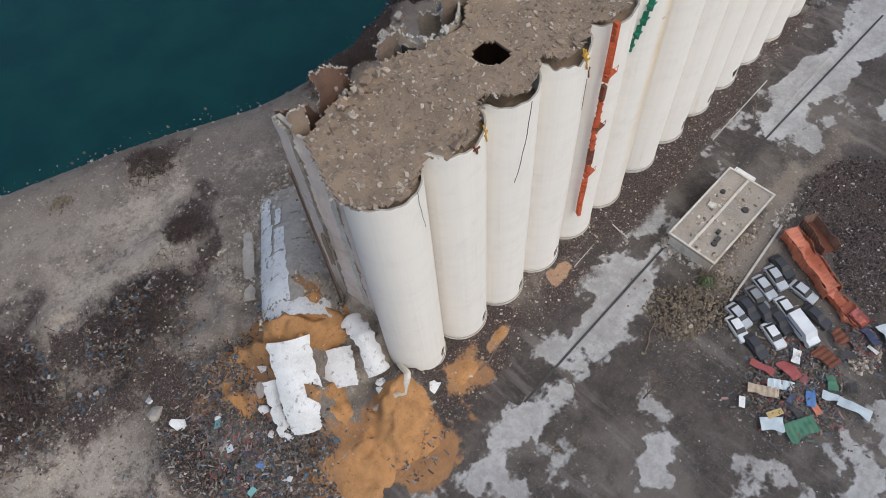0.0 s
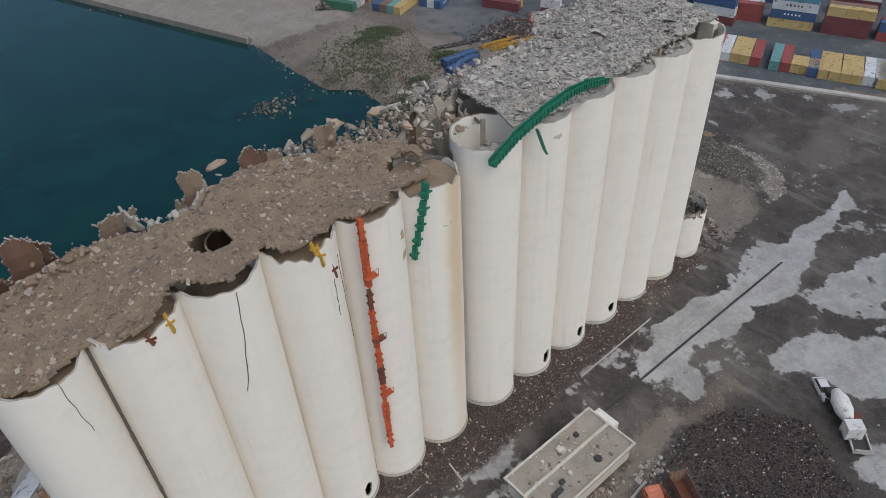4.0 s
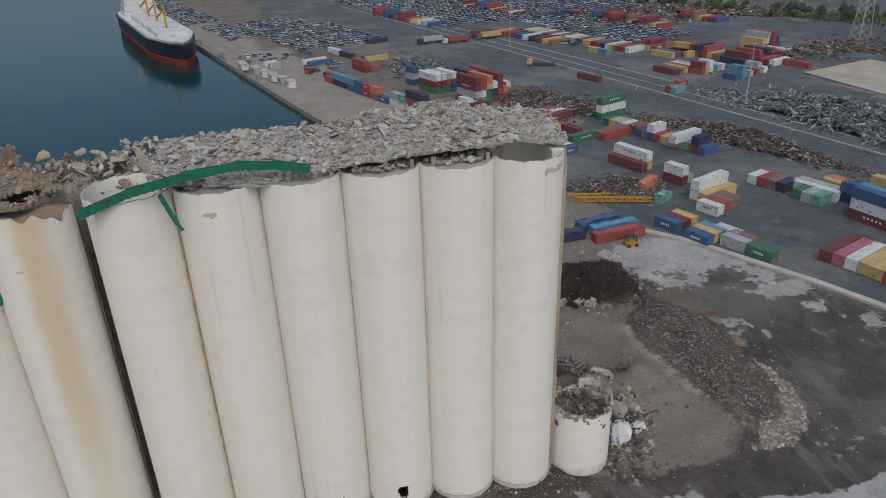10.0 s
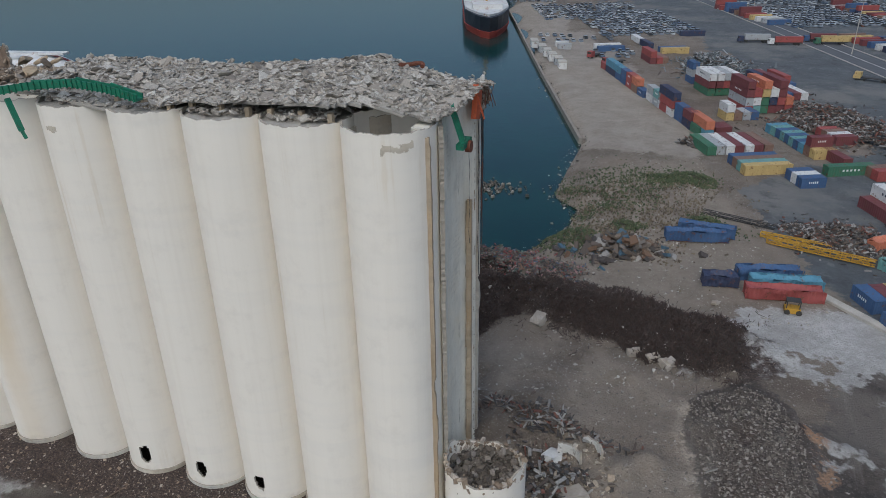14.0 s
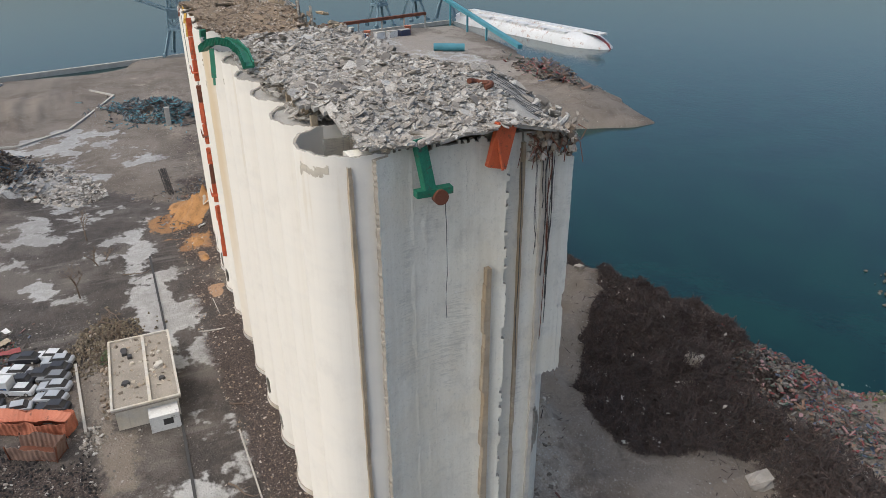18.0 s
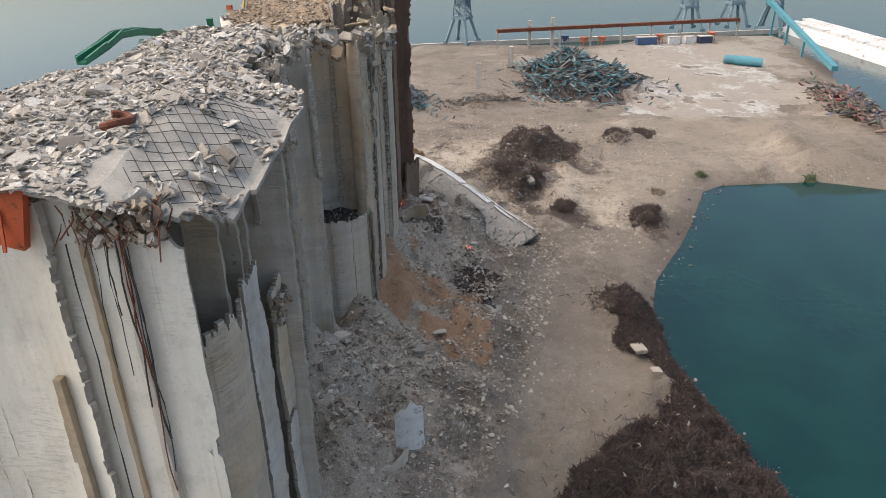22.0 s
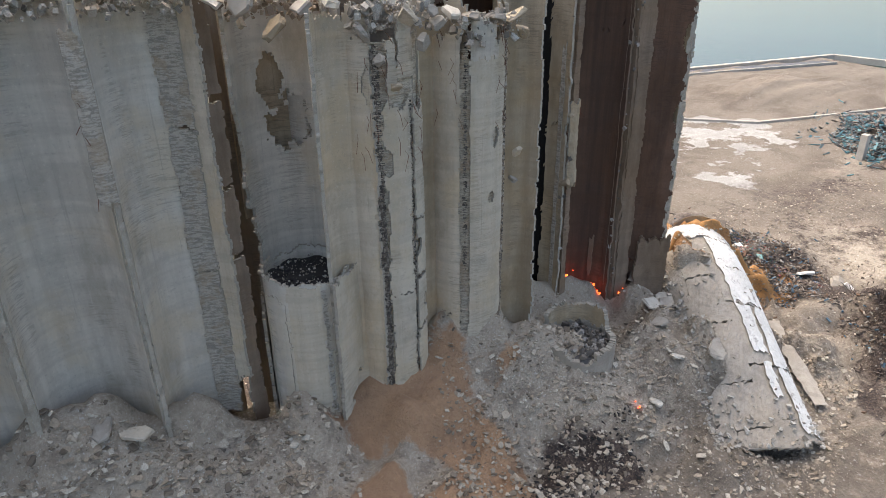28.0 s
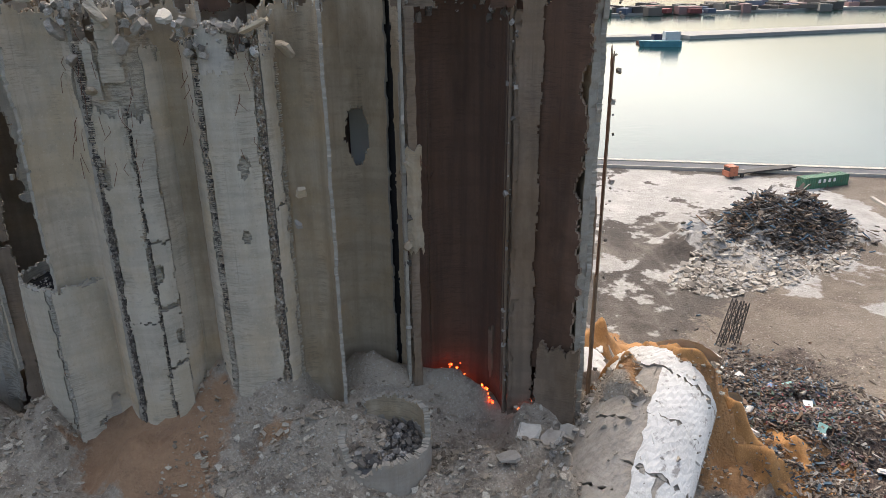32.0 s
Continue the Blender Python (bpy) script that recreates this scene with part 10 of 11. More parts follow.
def crane(x, y, turn, h=24, boom=26):
    t = thing("harbour_crane", (x, y, 0.5), "blue-grey portal crane with a lattice jib on the quay", "crane", "harbour cranes")
    m = pose(x, y, 0.4, 0, 0, turn)
    for sx in (-1, 1):
        for sy in (-1, 1):
            bm = bmesh.new()
            bar(bm, m @ Vector((sx * 5.5, sy * 5.5, 0)), m @ Vector((sx * 2.6, sy * 2.6, 11)), 1.1)
            box(bm, sx * 5.5 - 1.2, sy * 5.5 - 0.6, 0, sx * 5.5 + 1.2, sy * 5.5 + 0.6, 1.4, m)
            part("leg", bm, M_CRANE, t)
    bm = bmesh.new()
    box(bm, -3.6, -3.6, 10.6, 3.6, 3.6, 11.8, m)
    part("platform", bm, M_CRANE, t)
    def strut(name, a, b, w):
        bm = bmesh.new()
        bar(bm, m @ Vector(a), m @ Vector(b), w)
        part(name, bm, M_CRANE, t)
    for z0, z1, w in ((11.8, 16, 3.0), (16, 20, 2.7), (20, h, 2.2)):
        for sx in (-1, 1):
            for sy in (-1, 1):
                strut("tower_post", (sx * w, sy * w, z0), (sx * w * 0.9, sy * w * 0.9, z1), 0.45)
        for a, b in (((-1, -1), (1, -1)), ((1, -1), (1, 1)), ((1, 1), (-1, 1)), ((-1, 1), (-1, -1))):
            strut("tower_brace", (a[0] * w, a[1] * w, z0), (b[0] * w, b[1] * w, z1), 0.3)
            strut("tower_beam", (a[0] * w, a[1] * w, z1), (b[0] * w, b[1] * w, z1), 0.35)
            strut("tower_brace", (a[0] * w, a[1] * w, z1), (b[0] * w, b[1] * w, z0), 0.3)
    bm = bmesh.new()
    box(bm, -2.2, -2.4, 16.2, 2.4, 2.4, 19.5, m)
    part("machine_house", bm, M_CRANE, t)
    truss(t, "jib", m @ Vector((0, 2, 19)), m @ Vector((0, boom, h + 6)), 0.8, 0.6, M_CRANE, 8, 0.25)


crane(-184, 46, 155, 24, 34)
crane(-221, 154, 100)
crane(-233, 179, 100, 27)
crane(-227, 196, 60, 24)
walk_t = thing("overhead_conveyor", (-180, 110, 0), "long rusty overhead conveyor on posts along the quay", "conveyor")
bm = bmesh.new()
bar(bm, (-166, 62, 8.5), (-200, 172, 8.5), 2.0, 1.4)
part("gallery", bm, M_RUST, walk_t)
for k in range(9):
    q = k / 8
    bm = bmesh.new()
    bar(bm, (-166 - 34 * q, 62 + 110 * q, 0), (-166 - 34 * q, 62 + 110 * q, 8), 0.7)
    part("post", bm, M_KERB, walk_t)
cv = thing("overhead_conveyor", (-200, 185, 0), "sloping pale-blue conveyor gallery", "conveyor")
bm = bmesh.new()
bar(bm, (-226, 192, 14), (-120, 184, 3), 2.2, 1.8)
part("gallery", bm, M_TEAL, cv)
for x, z in ((-205, 11.5), (-180, 9), (-155, 6.4)):
    bm = bmesh.new()
    bar(bm, (x, 190.5 + (-226 - x) * 0.075, 0), (x, 190.5 + (-226 - x) * 0.075, z), 0.8)
    part("post", bm, M_TEAL, cv)
for x, y, h in ((-172, 76, 12), (-174, 86, 13), (-128, 68, 9), (-97, 57, 9), (-66, 30, 6)):
    t = thing("concrete_pillar", (x, y, 0.5), "lone pale concrete pillar of a vanished building", "pillar", "lone pillars")
    bm = bmesh.new()
    box(bm, x - 0.7, y - 0.7, 0, x + 0.7, y + 0.7, h)
    part("shaft", bm, M_KERB, t)
for k, (x, y) in enumerate(((-139, 155), (-136, 158.2))):
    t = thing("steel_tank", (x, y, 0.5), "pale-blue horizontal steel tank lying on the pier", "tank", "tanks")
    bm = bmesh.new()
    tube(bm, (x - 2, y - 4, zg(x, y) + 1.6), (x + 2, y + 5, zg(x, y) + 1.6), 1.7, 1.7, 18)
    part("drum", bm, M_TEAL, t)
for k, (x, y, c, L) in enumerate(((-182, 128, PAINT["blue"], 9), (-183, 140, PAINT["white"], 5), (-184, 147, PAINT["white"], 5), (-185, 154, PAINT["navy"], 6))):
    t = thing("site_cabin", (x, y, 0.5), "boxy site cabin on the quay", "cabin", "site cabins")
    bm = bmesh.new()
    box(bm, -1.5, -L / 2, 0, 1.5, L / 2, 3.0, pose(x, y, 0.5, 0, 0, 14))
    part("box", bm, c, t)
    bm = bmesh.new()
    box(bm, -1.6, -L / 2 - 0.1, 3.0, 1.6, L / 2 + 0.1, 3.2, pose(x, y, 0.5, 0, 0, 14))
    part("roof", bm, M_KERB, t)
for k, (x, y, c) in enumerate(((-176, 100, PAINT["orange"]), (-178, 108, PAINT["orange"]), (-184, 134, PAINT["orange"]), (-190, 158, PAINT["orange"]), (-180, 92, PAINT["blue"]))):
    t = thing("hopper", (x, y, 0.5), "orange grain hopper standing on the quay", "hopper", "hoppers")
    bm = bmesh.new()
    tube(bm, (x, y, 2.0), (x, y, 4.5), 0.6, 2.0, 8)
    part("funnel", bm, c, t)
    for a in range(4):
        bm = bmesh.new()
        bar(bm, (x + 1.5 * math.cos(a * 1.57), y + 1.5 * math.sin(a * 1.57), 0), (x + 1.5 * math.cos(a * 1.57), y + 1.5 * math.sin(a * 1.57), 4), 0.25)
        part("leg", bm, c, t)

# pale berm pipe round the sandy patch
strip("berm_pipe", [(-63.7, -32.4), (-60.3, -10.3), (-72, 2), (-89.4, 8.1), (-112.8, 15.7), (-125, 8)], 0.7, 0.8, 0.6, M_KERB, "pale pipe curving round a sandy patch", "", "pipe")

# crumpled containers
def ridged(name, o, u, v, nu, nv, deep, crush, mat, parent, seed, torn=0.0, sag=0.0):
    """A ridged steel sheet with a thickness: o its corner, u and v its sides, pressed folds along u, dents and a torn far edge."""
    o, u, v = np.array(o, float), np.array(u, float), np.array(v, float)
    w = np.cross(u, v)
    w /= np.linalg.norm(w)
    a, b = np.meshgrid(np.linspace(0, 1, nu + 1), np.linspace(0, 1, nv + 1))
    L, H = np.linalg.norm(u), np.linalg.norm(v)
    px, py = a * L + 40 + seed % 37, b * H + 40
    fold = deep * np.where((np.arange(nu + 1) // 2) % 2, 1, -1)[None, :]
    dent = crush * (2 * lattice(px, py, 1.9, seed) - 1 + 0.5 * (2 * lattice(px, py, 0.8, seed + 1) - 1)) - sag * np.sin(np.pi * a) * np.sin(np.pi * b) * (0.5 + lattice(px, py, 2.6, seed + 2))
    far = 1 - torn * lattice(px[0], px[0] * 0 + 9, 1.3, seed + 3)[None, :]
    P = o + a[..., None] * u + (b * far)[..., None] * v + (fold + dent)[..., None] * w
    n = P[..., 0].size
    V = np.concatenate([P.reshape(-1, 3), (P - 0.05 * w).reshape(-1, 3)])
    j, i = np.meshgrid(np.arange(nv), np.arange(nu), indexing="ij")
    q = (j * (nu + 1) + i).ravel()
    q = np.stack([q, q + 1, q + nu + 2, q + nu + 1], -1)
    k, m = np.arange(nu), np.arange(nv) * (nu + 1)
    top = nv * (nu + 1)
    rim = [np.stack([k + 1, k, k + n, k + 1 + n], -1), np.stack([k + top, k + top + 1, k + top + 1 + n, k + top + n], -1), np.stack([m, m + nu + 1, m + nu + 1 + n, m + n], -1), np.stack([m + nu + 1 + nu, m + nu, m + nu + n, m + nu + 1 + nu + n], -1)]
    return quads(name, V, np.concatenate([q, q[:, ::-1] + n] + rim), mat, parent)


def torn_box(x, y, turn, L, colour, label, seed, crush=0.2, W=2.4, H=2.3, roof=True, sag=0.5, squash=1.0):
    """A wrecked steel container: ridged sides, dented roof, a torn open end, bent posts."""
    t = thing("crushed_container", (x, y, 0.5), label, "container", "crushed containers")
    m = pose(x, y, zg(x, y), 0, 0, turn)
    mat = PAINT[colour]
    d3 = lambda p: np.array((m.to_3x3() @ Vector(p))[:])
    at = lambda p: np.array((m @ Vector(p))[:])
    n = int(L / 0.16)
    H1, W1 = H * squash, W
    ridged("side_wall", at((0, 0, 0.1)), d3((L, 0, 0)), d3((0, -0.15, H1)), n, 7, 0.035, crush, mat, t, seed, 0.12 if roof else 0.3)
    ridged("side_wall", at((L, W1, 0.1)), d3((-L, 0, 0)), d3((0, 0.2, H1 * 0.94)), n, 7, 0.035, crush, mat, t, seed + 11, 0.12 if roof else 0.35)
    ridged("end_wall", at((0.05, W1, 0.1)), d3((0, -W1, 0)), d3((-0.12, 0, H1)), 14, 6, 0.03, crush * 0.7, mat, t, seed + 21, 0.2)
    ridged("floor_pan", at((0, W1, 0.08)), d3((L, 0, 0)), d3((0, -W1, 0)), max(6, int(L)), 4, 0.0, 0.03, M_RUST, t, seed + 31)
    if roof:
        ridged("roof_sheet", at((0, 0, H1 * 0.97)), d3((L * 0.97, 0, 0)), d3((0, W1, 0.05)), n, 8, 0.02, crush, mat, t, seed + 41, 0.25, sag)
    for px, py in ((0, 0), (0, W1), (L, 0), (L, W1)):
        bm = bmesh.new()
        q = random.Random(seed + int(px * 7 + py * 3))
        bar(bm, at((px, py, 0.0)), at((px + q.uniform(-0.3, 0.3), py + q.uniform(-0.3, 0.3), H1 * q.uniform(0.85, 1.02))), 0.14)
        part("corner_post", bm, mat if roof else M_RUST, t)


for k, (x, y, a, L, c, lab, kw) in enumerate((
        (139, 115, 12, 12, "blue", "crushed and buckled blue steel container", {}), (141, 120, -4, 11, "blue", "crushed and buckled blue steel container", {}), (146, 98, 8, 6, "navy", "crushed navy steel container on bare earth", {}), (152, 102, 14, 11, "blue", "crushed and buckled blue steel container", {}),
        (154, 99, 10, 12, "cyan", "dented pale blue steel container", {}), (153, 95.4, 8, 12.5, "red", "dented red steel container", {}), (178, 112, 40, 5, "teal", "small crushed teal container beside scrap", {}), (177.5, 120.5, 42, 9, "orange", "buckled orange container beside scrap", {}),
        (76.2, 5.9, -117, 11.6, "orange", "long orange-red container with a caved-in roof", dict(crush=0.28, sag=0.9)), (71.4, -3.6, -107, 7.2, "orange", "torn orange-red container folded nearly flat", dict(crush=0.5, sag=0.7, squash=0.55, W=1.9)),
        (80.5, 4.9, -118, 6.0, "brown", "rusted brown steel box without its roof", dict(roof=False, crush=0.12)), (70.2, -8.4, -100, 2.6, "red", "crumpled red steel box end", dict(crush=0.4, W=1.8, H=1.6)))):
    torn_box(x, y, a, L, c, lab, 950 + 60 * k, **{"crush": 0.22, **kw})


def wreck_sheet(x, y, w, d, turn, rise, mat, label, seed, deep=0.0, name="torn_sheet"):
    """One bent sheet or panel thrown on the wreckage."""
    t = thing(name, (x, y, zg(x, y)), label, "sheet", "sheets in the wreckage")
    m = pose(x, y, zg(x, y) + 0.75 + 0.5 * rise, 18 * rise - 6, 10 * rise, turn)
    at, d3 = np.array((m @ Vector((-w / 2, -d / 2, 0)))[:]), m.to_3x3()
    ridged("sheet", at, np.array((d3 @ Vector((w, 0, 0)))[:]), np.array((d3 @ Vector((0, d, 0)))[:]), max(6, int(w / 0.2)), max(4, int(d / 0.3)), deep, 0.16 + 0.08 * rise, mat, t, seed, 0.3)


M_TARP = simple("faded_blue_tarp", (0.10, 0.20, 0.42), 0.6, 0.4, 2.0)
M_PALESHEET = simple("dusty_pale_sheet", (0.50, 0.56, 0.58), 0.55, 0.4, 1.5)
for k, (x, y, w, d, a, rise, m, lab, deep) in enumerate((
        (50.6, -12.4, 4.4, 3.0, 150, 0.4, PAINT["green"], "bright green torn steel sheet on a wreck heap", 0.03), (59.3, -11.9, 2.3, 1.6, 40, 0.6, PAINT["green"], "small green torn sheet", 0.02), (48.5, -9.1, 3.0, 2.2, 130, 0.3, M_PALESHEET, "pale grey car body shell lying flat", 0.0),
        (58.1, -16.0, 4.4, 1.7, 100, 0.5, M_PALESHEET, "long pale blue sheet bent on rubble", 0.0), (70.5, -15.9, 7.4, 3.4, 60, 0.8, M_PALESHEET, "large pale sheet leaning over rubble", 0.02), (56.9, -6.6, 3.2, 2.4, 70, 0.7, PAINT["red"], "crumpled red lorry cab sheet", 0.0),
        (54.8, -3.6, 3.4, 1.4, 100, 0.5, PAINT["red"], "crumpled red sheet on a wreck heap", 0.0), (50.1, -8.5, 2.2, 1.0, 150, 0.6, PAINT["yellow"], "small yellow torn sheet on wreckage", 0.0), (54.3, -12.1, 1.8, 1.3, 60, 0.8, PAINT["orange"], "orange torn sheet on wreckage", 0.0),
        (55.3, -10.8, 2.6, 1.4, 30, 0.9, M_TARP, "faded blue tarpaulin in wreckage", 0.0), (51.9, -5.6, 4.2, 1.7, 120, 0.4, M_CONC_TAN, "tan slatted panel on a wreck heap", 0.04), (54.2, -7.0, 3.6, 1.6, 120, 0.5, M_PALESHEET, "pale slatted panel on a wreck heap", 0.04),
        (62.2, -9.4, 3.4, 2.6, 75, 0.2, M_RUST, "rusted ridged steel panel", 0.05), (66.4, -9.2, 2.4, 2.0, 75, 0.4, M_RUST, "rusted ridged steel panel", 0.05), (69.2, -12.4, 3.0, 2.0, 70, 1.0, PAINT["navy"], "dark blue torn sheet on wreckage", 0.02), (67.6, -13.6, 1.6, 0.9, 80, 0.9, M_WHITE, "white torn sheet beside rubble", 0.0),
        (59.4, -6.2, 2.4, 1.3, 20, 0.7, M_WHITE, "dirty white torn sheet", 0.0), (52.4, -10.4, 2.0, 1.5, 60, 0.7, M_DARKSTEEL, "black burnt sheet among wreckage", 0.0), (57.4, -12.8, 2.2, 1.5, 110, 0.6, M_PALESHEET, "pale torn sheet on wreckage", 0.0), (48.4, -4.2, 1.6, 1.1, 30, 0.5, M_WHITE, "dirty white torn sheet", 0.0),
        (53.4, -9.0, 1.6, 1.2, 10, 0.9, PAINT["navy"], "dark blue torn sheet on wreckage", 0.0), (56.8, -9.0, 1.8, 1.2, 170, 0.8, PAINT["maroon"], "dark red torn sheet on wreckage", 0.0), (60.6, -14.4, 1.4, 1.0, 30, 0.4, M_DARKSTEEL, "black burnt sheet among wreckage", 0.0), (64.6, -11.6, 2.0, 1.4, 130, 0.6, M_DARKSTEEL, "black burnt sheet among wreckage", 0.0),
        (-3.6, 38.4, 1.6, 1.0, 30, 0.6, M_TARP, "faded blue torn sheet in charred debris", 0.0), (-5.4, 43.2, 1.8, 1.1, 70, 0.5, M_PALESHEET, "pale torn sheet in charred debris", 0.0), (-2.6, 34.4, 1.5, 0.9, 120, 0.7, M_WHITE, "dirty white torn sheet", 0.0), (-7.0, 36.6, 1.2, 0.9, 10, 0.6, PAINT["teal"], "teal torn sheet in charred debris", 0.0), (-4.6, 47.0, 1.4, 1.0, 50, 0.6, PAINT["teal"], "teal torn sheet in charred debris", 0.0))):
    wreck_sheet(x, y, w, d, a, rise, m, lab, 1200 + 17 * k, deep)
strip("low_wall", [(78.4, 6.9), (70, 6.2), (61.3, 5.5)], 0.35, 0.4, 0.9, M_KERB, "low cracked concrete wall beside parked wrecks", "", "wall")
q = np.random.default_rng(1301)
P = np.array(COAL_BED)
n = 9000
x, y = q.uniform(P[:, 0].min(), P[:, 0].max(), n), q.uniform(P[:, 1].min(), P[:, 1].max(), n)
ok = inside(x, y, P) & (q.random(n) < 0.3 + lattice(x, y, 3.0, 1302))
x, y = x[ok], y[ok]
scatter("black_gravel", np.stack([x, y, height(x, y) + 0.03], 1), (0.03 + 0.16 * q.random(len(x)) ** 4)[:, None] * np.array((1, 0.8, 0.6)), M_CHAR_SHADE, 180, 0.3, None, "loose black gravel and cinders", "gravel", q)
k = q.random(len(x)) < 0.07
scatter("pale_litter", np.stack([x, y, height(x, y) + 0.06], 1)[k], (0.04 + 0.16 * q.random(k.sum()) ** 3)[:, None] * np.array((1.2, 0.8, 0.3)), M_RUBBLE, 60, 0.3, None, "pale stones and litter on black cinders", "litter", q)
for cx, cy, rx, ry, n, mat, lab in ((63.4, 15.5, 1.6, 4.0, 420, M_RUBBLE, "pale broken masonry fallen from the hut"), (69, 9.6, 8, 0.9, 200, M_RUBBLE_BROWN, "small rubble along the hut's foot"), (57, 8.6, 5, 3, 420, M_RUBBLE_BROWN, "small rubble among dead branches"), (80.5, 7.6, 3.0, 1.2, 160, M_RUBBLE, "pale rubble beside a low wall"), (66.5, -13.6, 3.4, 1.8, 420, M_RUBBLE_WARM, "pale rubble at the wreck heap's edge"), (55, -8.6, 6, 5, 900, M_GRAVEL_DARK, "dark crumbs between wrecked sheets")):
    al, rr = q.uniform(0, 2 * np.pi, n), np.sqrt(q.random(n))
    x, y = cx + rx * rr * np.cos(al), cy + ry * rr * np.sin(al)
    scatter("rubble", np.stack([x, y, height(x, y) + 0.05], 1), (0.04 + 0.4 * q.random(n) ** 4)[:, None] * np.array((1, 0.8, 0.5)), mat, 180, 0.3, None, lab, "rubble", q)
loader = thing("forklift", (160, 93, 0.5), "small yellow and black forklift", "forklift")
bm = bmesh.new()
box(bm, 158.8, 92.2, 0.7, 161.2, 93.8, 1.6)
part("body", bm, M_YELLOW, loader)
bm = bmesh.new()
for x in (159, 161):
    for y in (92.3, 93.7):
        bar(bm, (x, y, 1.6), (x, y, 2.9), 0.15)
box(bm, 158.9, 92.2, 2.85, 161.1, 93.8, 2.95)
part("cab_frame", bm, M_DARKSTEEL, loader)
for x in (159.2, 161):
    for y in (92.1, 93.9):
        bm = bmesh.new()
        bmesh.ops.create_cone(bm, cap_ends=True, segments=12, radius1=0.45, radius2=0.45, depth=0.3, matrix=pose(x, y, 0.95, 90, 0, 0))
        part("wheel", bm, M_DARKSTEEL, loader)
boom_t = thing("fallen_crane_jib", (166, 118, 0.5), "yellow lattice crane jib lying on the ground", "jib")
truss(boom_t, "lattice", (158, 120, 1.4), (176, 114, 1.6), 0.5, 0.5, M_YELLOW, 10, 0.16)
truss(boom_t, "lattice", (157, 123, 1.2), (170, 120, 1.2), 0.4, 0.4, M_YELLOW, 8, 0.16)
for k, (a, b) in enumerate((((146, 132, 1.2), (160, 127, 1.2)), ((-4.4, 25.0, 0.5), (-6.2, 24.2, 6.6)), ((-6.4, 24.6, 0.5), (-7.6, 23.8, 6.0)))):
    t = thing("lattice_mast", a, "bent dark steel lattice mast", "mast", "lattice masts")
    truss(t, "lattice", a, b, 0.4, 0.4, M_DARKSTEEL, 6, 0.1)


# ---- dead trees ----
M_BARK = simple("dead_wood", (0.17, 0.125, 0.09), 0.95, 0.5, 4.0)


def dead_tree(x, y, h, seed, lean=0.3):
    r = random.Random(seed)
    t = thing("dead_tree", (x, y, zg(x, y)), "leafless dead tree with splayed grey branches", "tree", "dead trees")
    bm = bmesh.new()

    def grow(p, d, l, w, depth):
        q = p + d * l
        tube(bm, p, q, w, w * 0.6, 5)
        if depth:
            for _ in range(3 if depth > 1 else 2):
                e = (d + Vector((r.uniform(-1, 1), r.uniform(-1, 1), r.uniform(-0.3, 0.5))) * 0.85).normalized()
                grow(p + d * l * r.uniform(0.5, 1), e, l * r.uniform(0.55, 0.8), w * 0.55, depth - 1)
    base = Vector((x, y, zg(x, y) - 0.2))
    grow(base, Vector((lean * r.uniform(-1, 1), lean * r.uniform(-1, 1), 1)).normalized(), h * 0.35, 0.16, 4)
    part("limb_crown", bm, M_BARK, t)


for k, (x, y, h, l) in enumerate(((59, 9.5, 5, 1.6), (57, 11.5, 4.5, 2.0), (61, 12, 4.5, 1.8), (28, 9, 5.5, 1.2), (51, 8.4, 3.6, 3), (40, 6, 10, 0.15), (15, 7, 9, 0.15), (26.5, 10, 4, 2), (62.2, 8.2, 4.2, 1.8))):
    dead_tree(x, y, h, 60 + k, l)
for k, (x, y, a, l) in enumerate(((46, 10, 20, 6), (50, 9, 40, 5), (95, 22, 30, 4), (34, 13, 70, 4), (27, 26, 5, 5), (80, 24.6, 60, 3))):
    t = thing("fallen_branch", (x, y, zg(x, y)), "bare fallen branch on the ground", "branch", "fallen branches")
    bm = bmesh.new()
    c, s = math.cos(radians(a)), math.sin(radians(a))
    p = Vector((x, y, zg(x, y) + 0.15))
    for q in range(4):
        w = p + Vector((c * l / 4, s * l / 4, 0.05)) + Vector((0, 0.3 * math.sin(q * 2 + k), 0))
        tube(bm, p, w, 0.14 - 0.02 * q, 0.12 - 0.02 * q, 5)
        tube(bm, w, w + Vector((c * 0.8 - s * (1 if q % 2 else -1), s * 0.8 + c * (1 if q % 2 else -1), 0.3)), 0.06, 0.02, 4)
        p = w
    part("limb", bm, M_BARK, t)

# rocks by the shore and in the shallow water
r = np.random.default_rng(77)
edge = LAND[12:30]
pts, rad = [], []
for (x0, y0), (x1, y1) in zip(edge, edge[1:]):
    k = int(math.hypot(x1 - x0, y1 - y0) * 3)
    q = r.random(k)
    pts.append(np.stack([x0 + (x1 - x0) * q + r.normal(0, 1.3, k), y0 + (y1 - y0) * q + r.normal(0, 1.3, k)], 1))
pts = np.concatenate(pts)
sz = 0.10 + 0.6 * r.random(len(pts)) ** 5
scatter("shore_stones", np.column_stack([pts, np.maximum(height(pts[:, 0], pts[:, 1]), -1.3) + 0.1]), 0.5 * sz[:, None] * (1, 0.8, 0.6), M_GRAVEL, 180, 0.3, None, "grey stones along the waterline", "rocks", r)
k = 170
q = np.column_stack([97.5 + r.normal(0, 3.0, k), 139 + r.normal(0, 2.6, k)])
scatter("islet_stones", np.column_stack([q, np.full(k, -1.1)]), (0.12 + 0.5 * r.random(k) ** 3)[:, None] * (1, 0.8, 0.5), M_GRAVEL_DARK, 180, 0.3, None, "broken stones standing out of the water", "rocks", r)
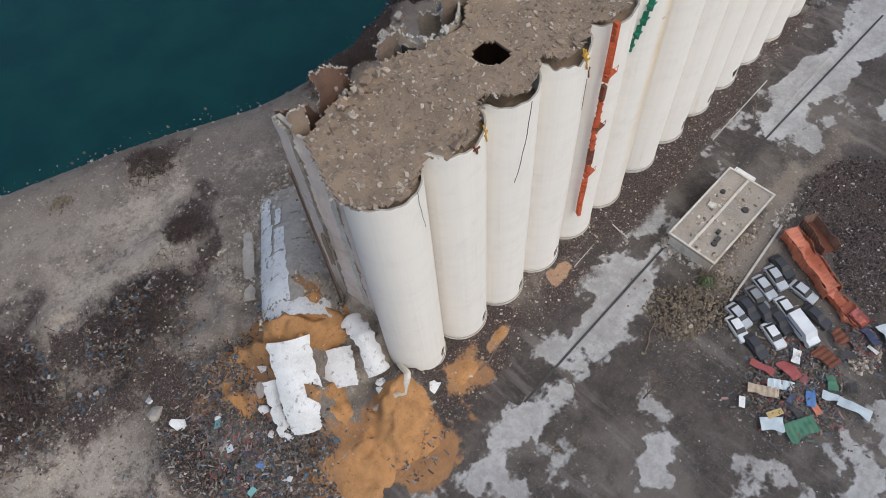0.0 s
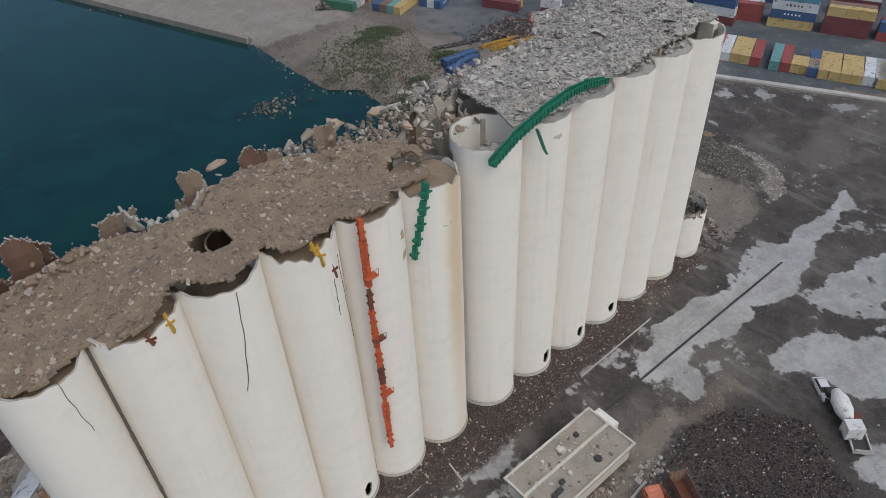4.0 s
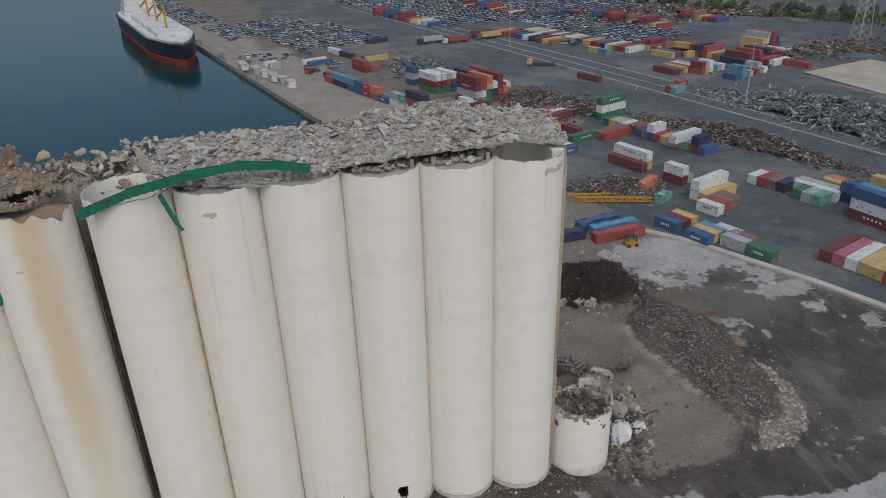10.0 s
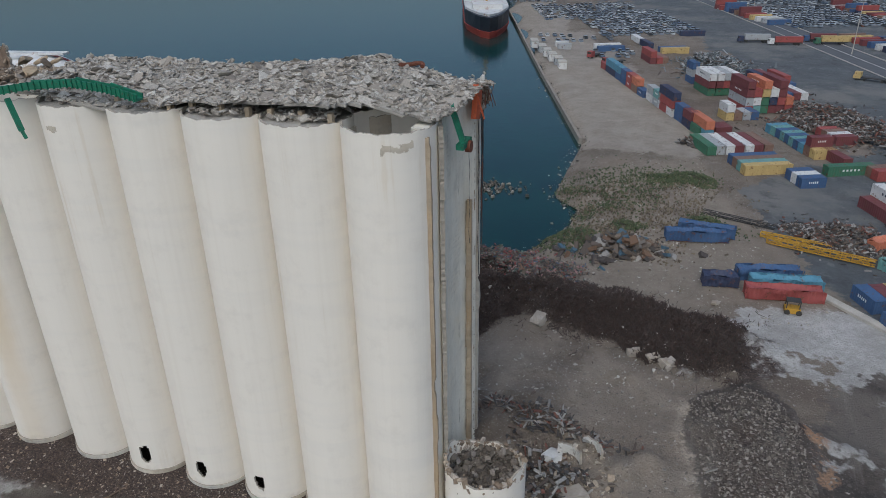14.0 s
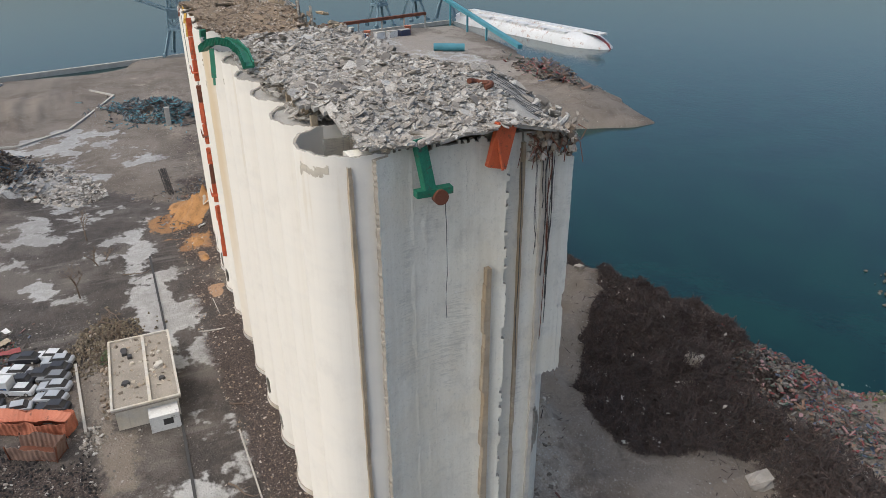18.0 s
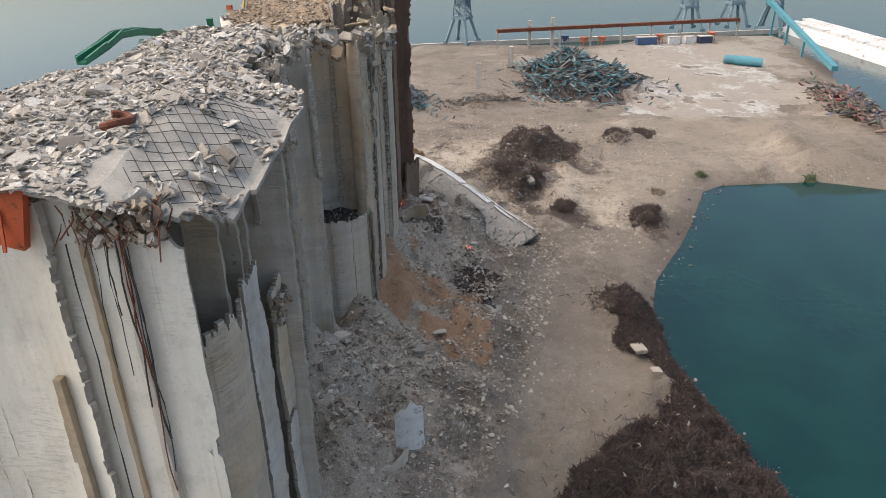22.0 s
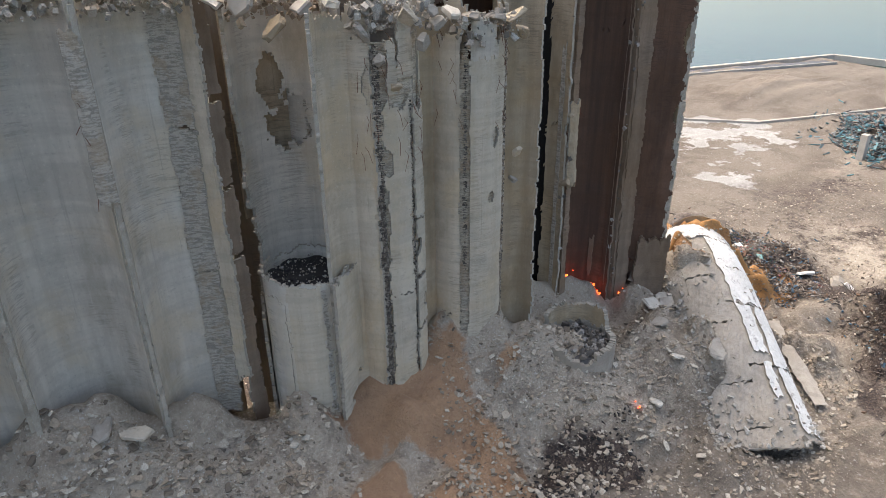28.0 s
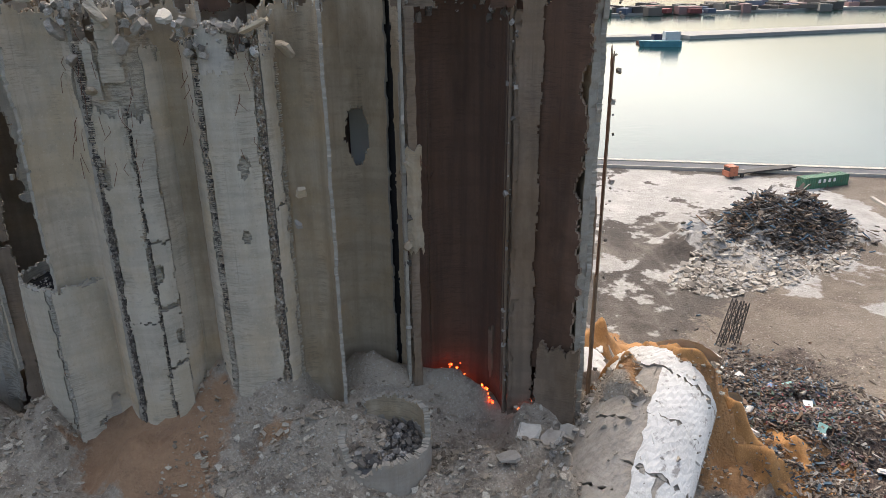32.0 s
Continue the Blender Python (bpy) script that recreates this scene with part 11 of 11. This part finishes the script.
for k, (x, y, s) in enumerate(((154.8 * 0.675, 120.7 * 0.675, 1.3), (120.5, 77.5, 1.5), (55.6, 64.5, 1.0), (57.4, 65.4, 0.8), (53.5, 66, 0.7), (132, 40.5, 1.8), (130.4, 35.2, 1.9), (133.4, 36.4, 1.2), (128.6, 46.5, 1.4), (135.5, 41, 0.9), (70, 87, 0.9), (136, 72.5, 1.0), (141, 70.5, 1.2), (144, 72, 0.8), (-6, 44, 1.0), (-10, 56, 1.1), (-4, 66, 0.9), (2, 72, 1.2), (148, 92, 0.8))):
    t = thing("boulder", (x, y, zg(x, y)), "pale angular lump of broken concrete", "boulder", "concrete lumps")
    rr = np.random.default_rng(990 + k)
    V, F = chunks(np.array([(x, y, zg(x, y) + s * 0.35)]), np.array([(s, s * 0.75, s * 0.5)]), turns(1, 30, rr), 0.3, rr)
    quads("lump", V, F, M_WHITE if k in (6, 7, 8) else M_DUSTY, t)
for k, (x, y, a) in enumerate(((129.5, 44.5, 30), (127.8, 49, 80), (131.5, 46.5, 10))):
    t = thing("fallen_silo_wall", (x, y, 0.5), "curved white fragment of silo wall in rubble", "wall", "fallen silo walls")
    shell("fragment", (x, y), 3.2, zg(x, y) - 0.4, zg(x, y) + 1.3, a, a + 70, [M_WHITE, M_BROKEN], t, 0.3, 14, 4, (), 0.5, 3, 3, seed=700 + k)

# ---- far shores ----
M_FAR = simple("far_quay", (0.34, 0.33, 0.31), 0.9, 0.4, 0.05)
bm = bmesh.new()
for a, b, w in (((-700, -560), (-180, -432), 34), ((-180, -432), (-60, -420), 20), ((-900, -900), (100, -700), 120), ((100, -700), (700, -560), 200)):
    box(bm, 0, -w / 2, -3, math.hypot(b[0] - a[0], b[1] - a[1]), w / 2, 1.2, pose(a[0], a[1], 0, 0, 0, math.degrees(math.atan2(b[1] - a[1], b[0] - a[0]))))
me = bpy.data.meshes.new("far_quay")
bm.to_mesh(me)
bm.free()
tagged(link_mesh("backdrop_quay", me, M_FAR), "far breakwater and quays across the harbour", "quay", "", "structure")
r = np.random.default_rng(88)
n = 420
s = r.random(n)
x, y = -880 + 1500 * s, -880 + 320 * s + r.normal(0, 30, n)
scatter("far_sheds", np.stack([x, y, np.full(n, 3.5)], 1), np.stack([r.uniform(3, 14, n), r.uniform(3, 9, n), r.uniform(1.5, 5, n)], 1), HEAP["mixed"], 2, 0.02, None, "far port sheds and stacks across the water", "sheds", r)
tug = thing("small_ship", (-120, -370, 0), "teal workboat moored far across the harbour", "ship")
hull(tug, "hull", pose(-132, -372, 0, 0, 0, 170), 26, 9, -1.5, 2.5, M_TEAL, 0.05)
bm = bmesh.new()
box(bm, -158, -376, 2.5, -148, -370, 8)
part("deckhouse", bm, M_SHIPWHITE, tug)
barge = thing("barge", (-146, -382, 0), "flat barge with dark containers", "ship")
bm = bmesh.new()
box(bm, -160, -392, -1.5, -136, -383, 0.6)
part("deck", bm, M_RUST, barge)
bm = bmesh.new()
box(bm, -156, -391, 0.6, -146, -385, 5.2)
part("load", bm, PAINT["navy"], barge)
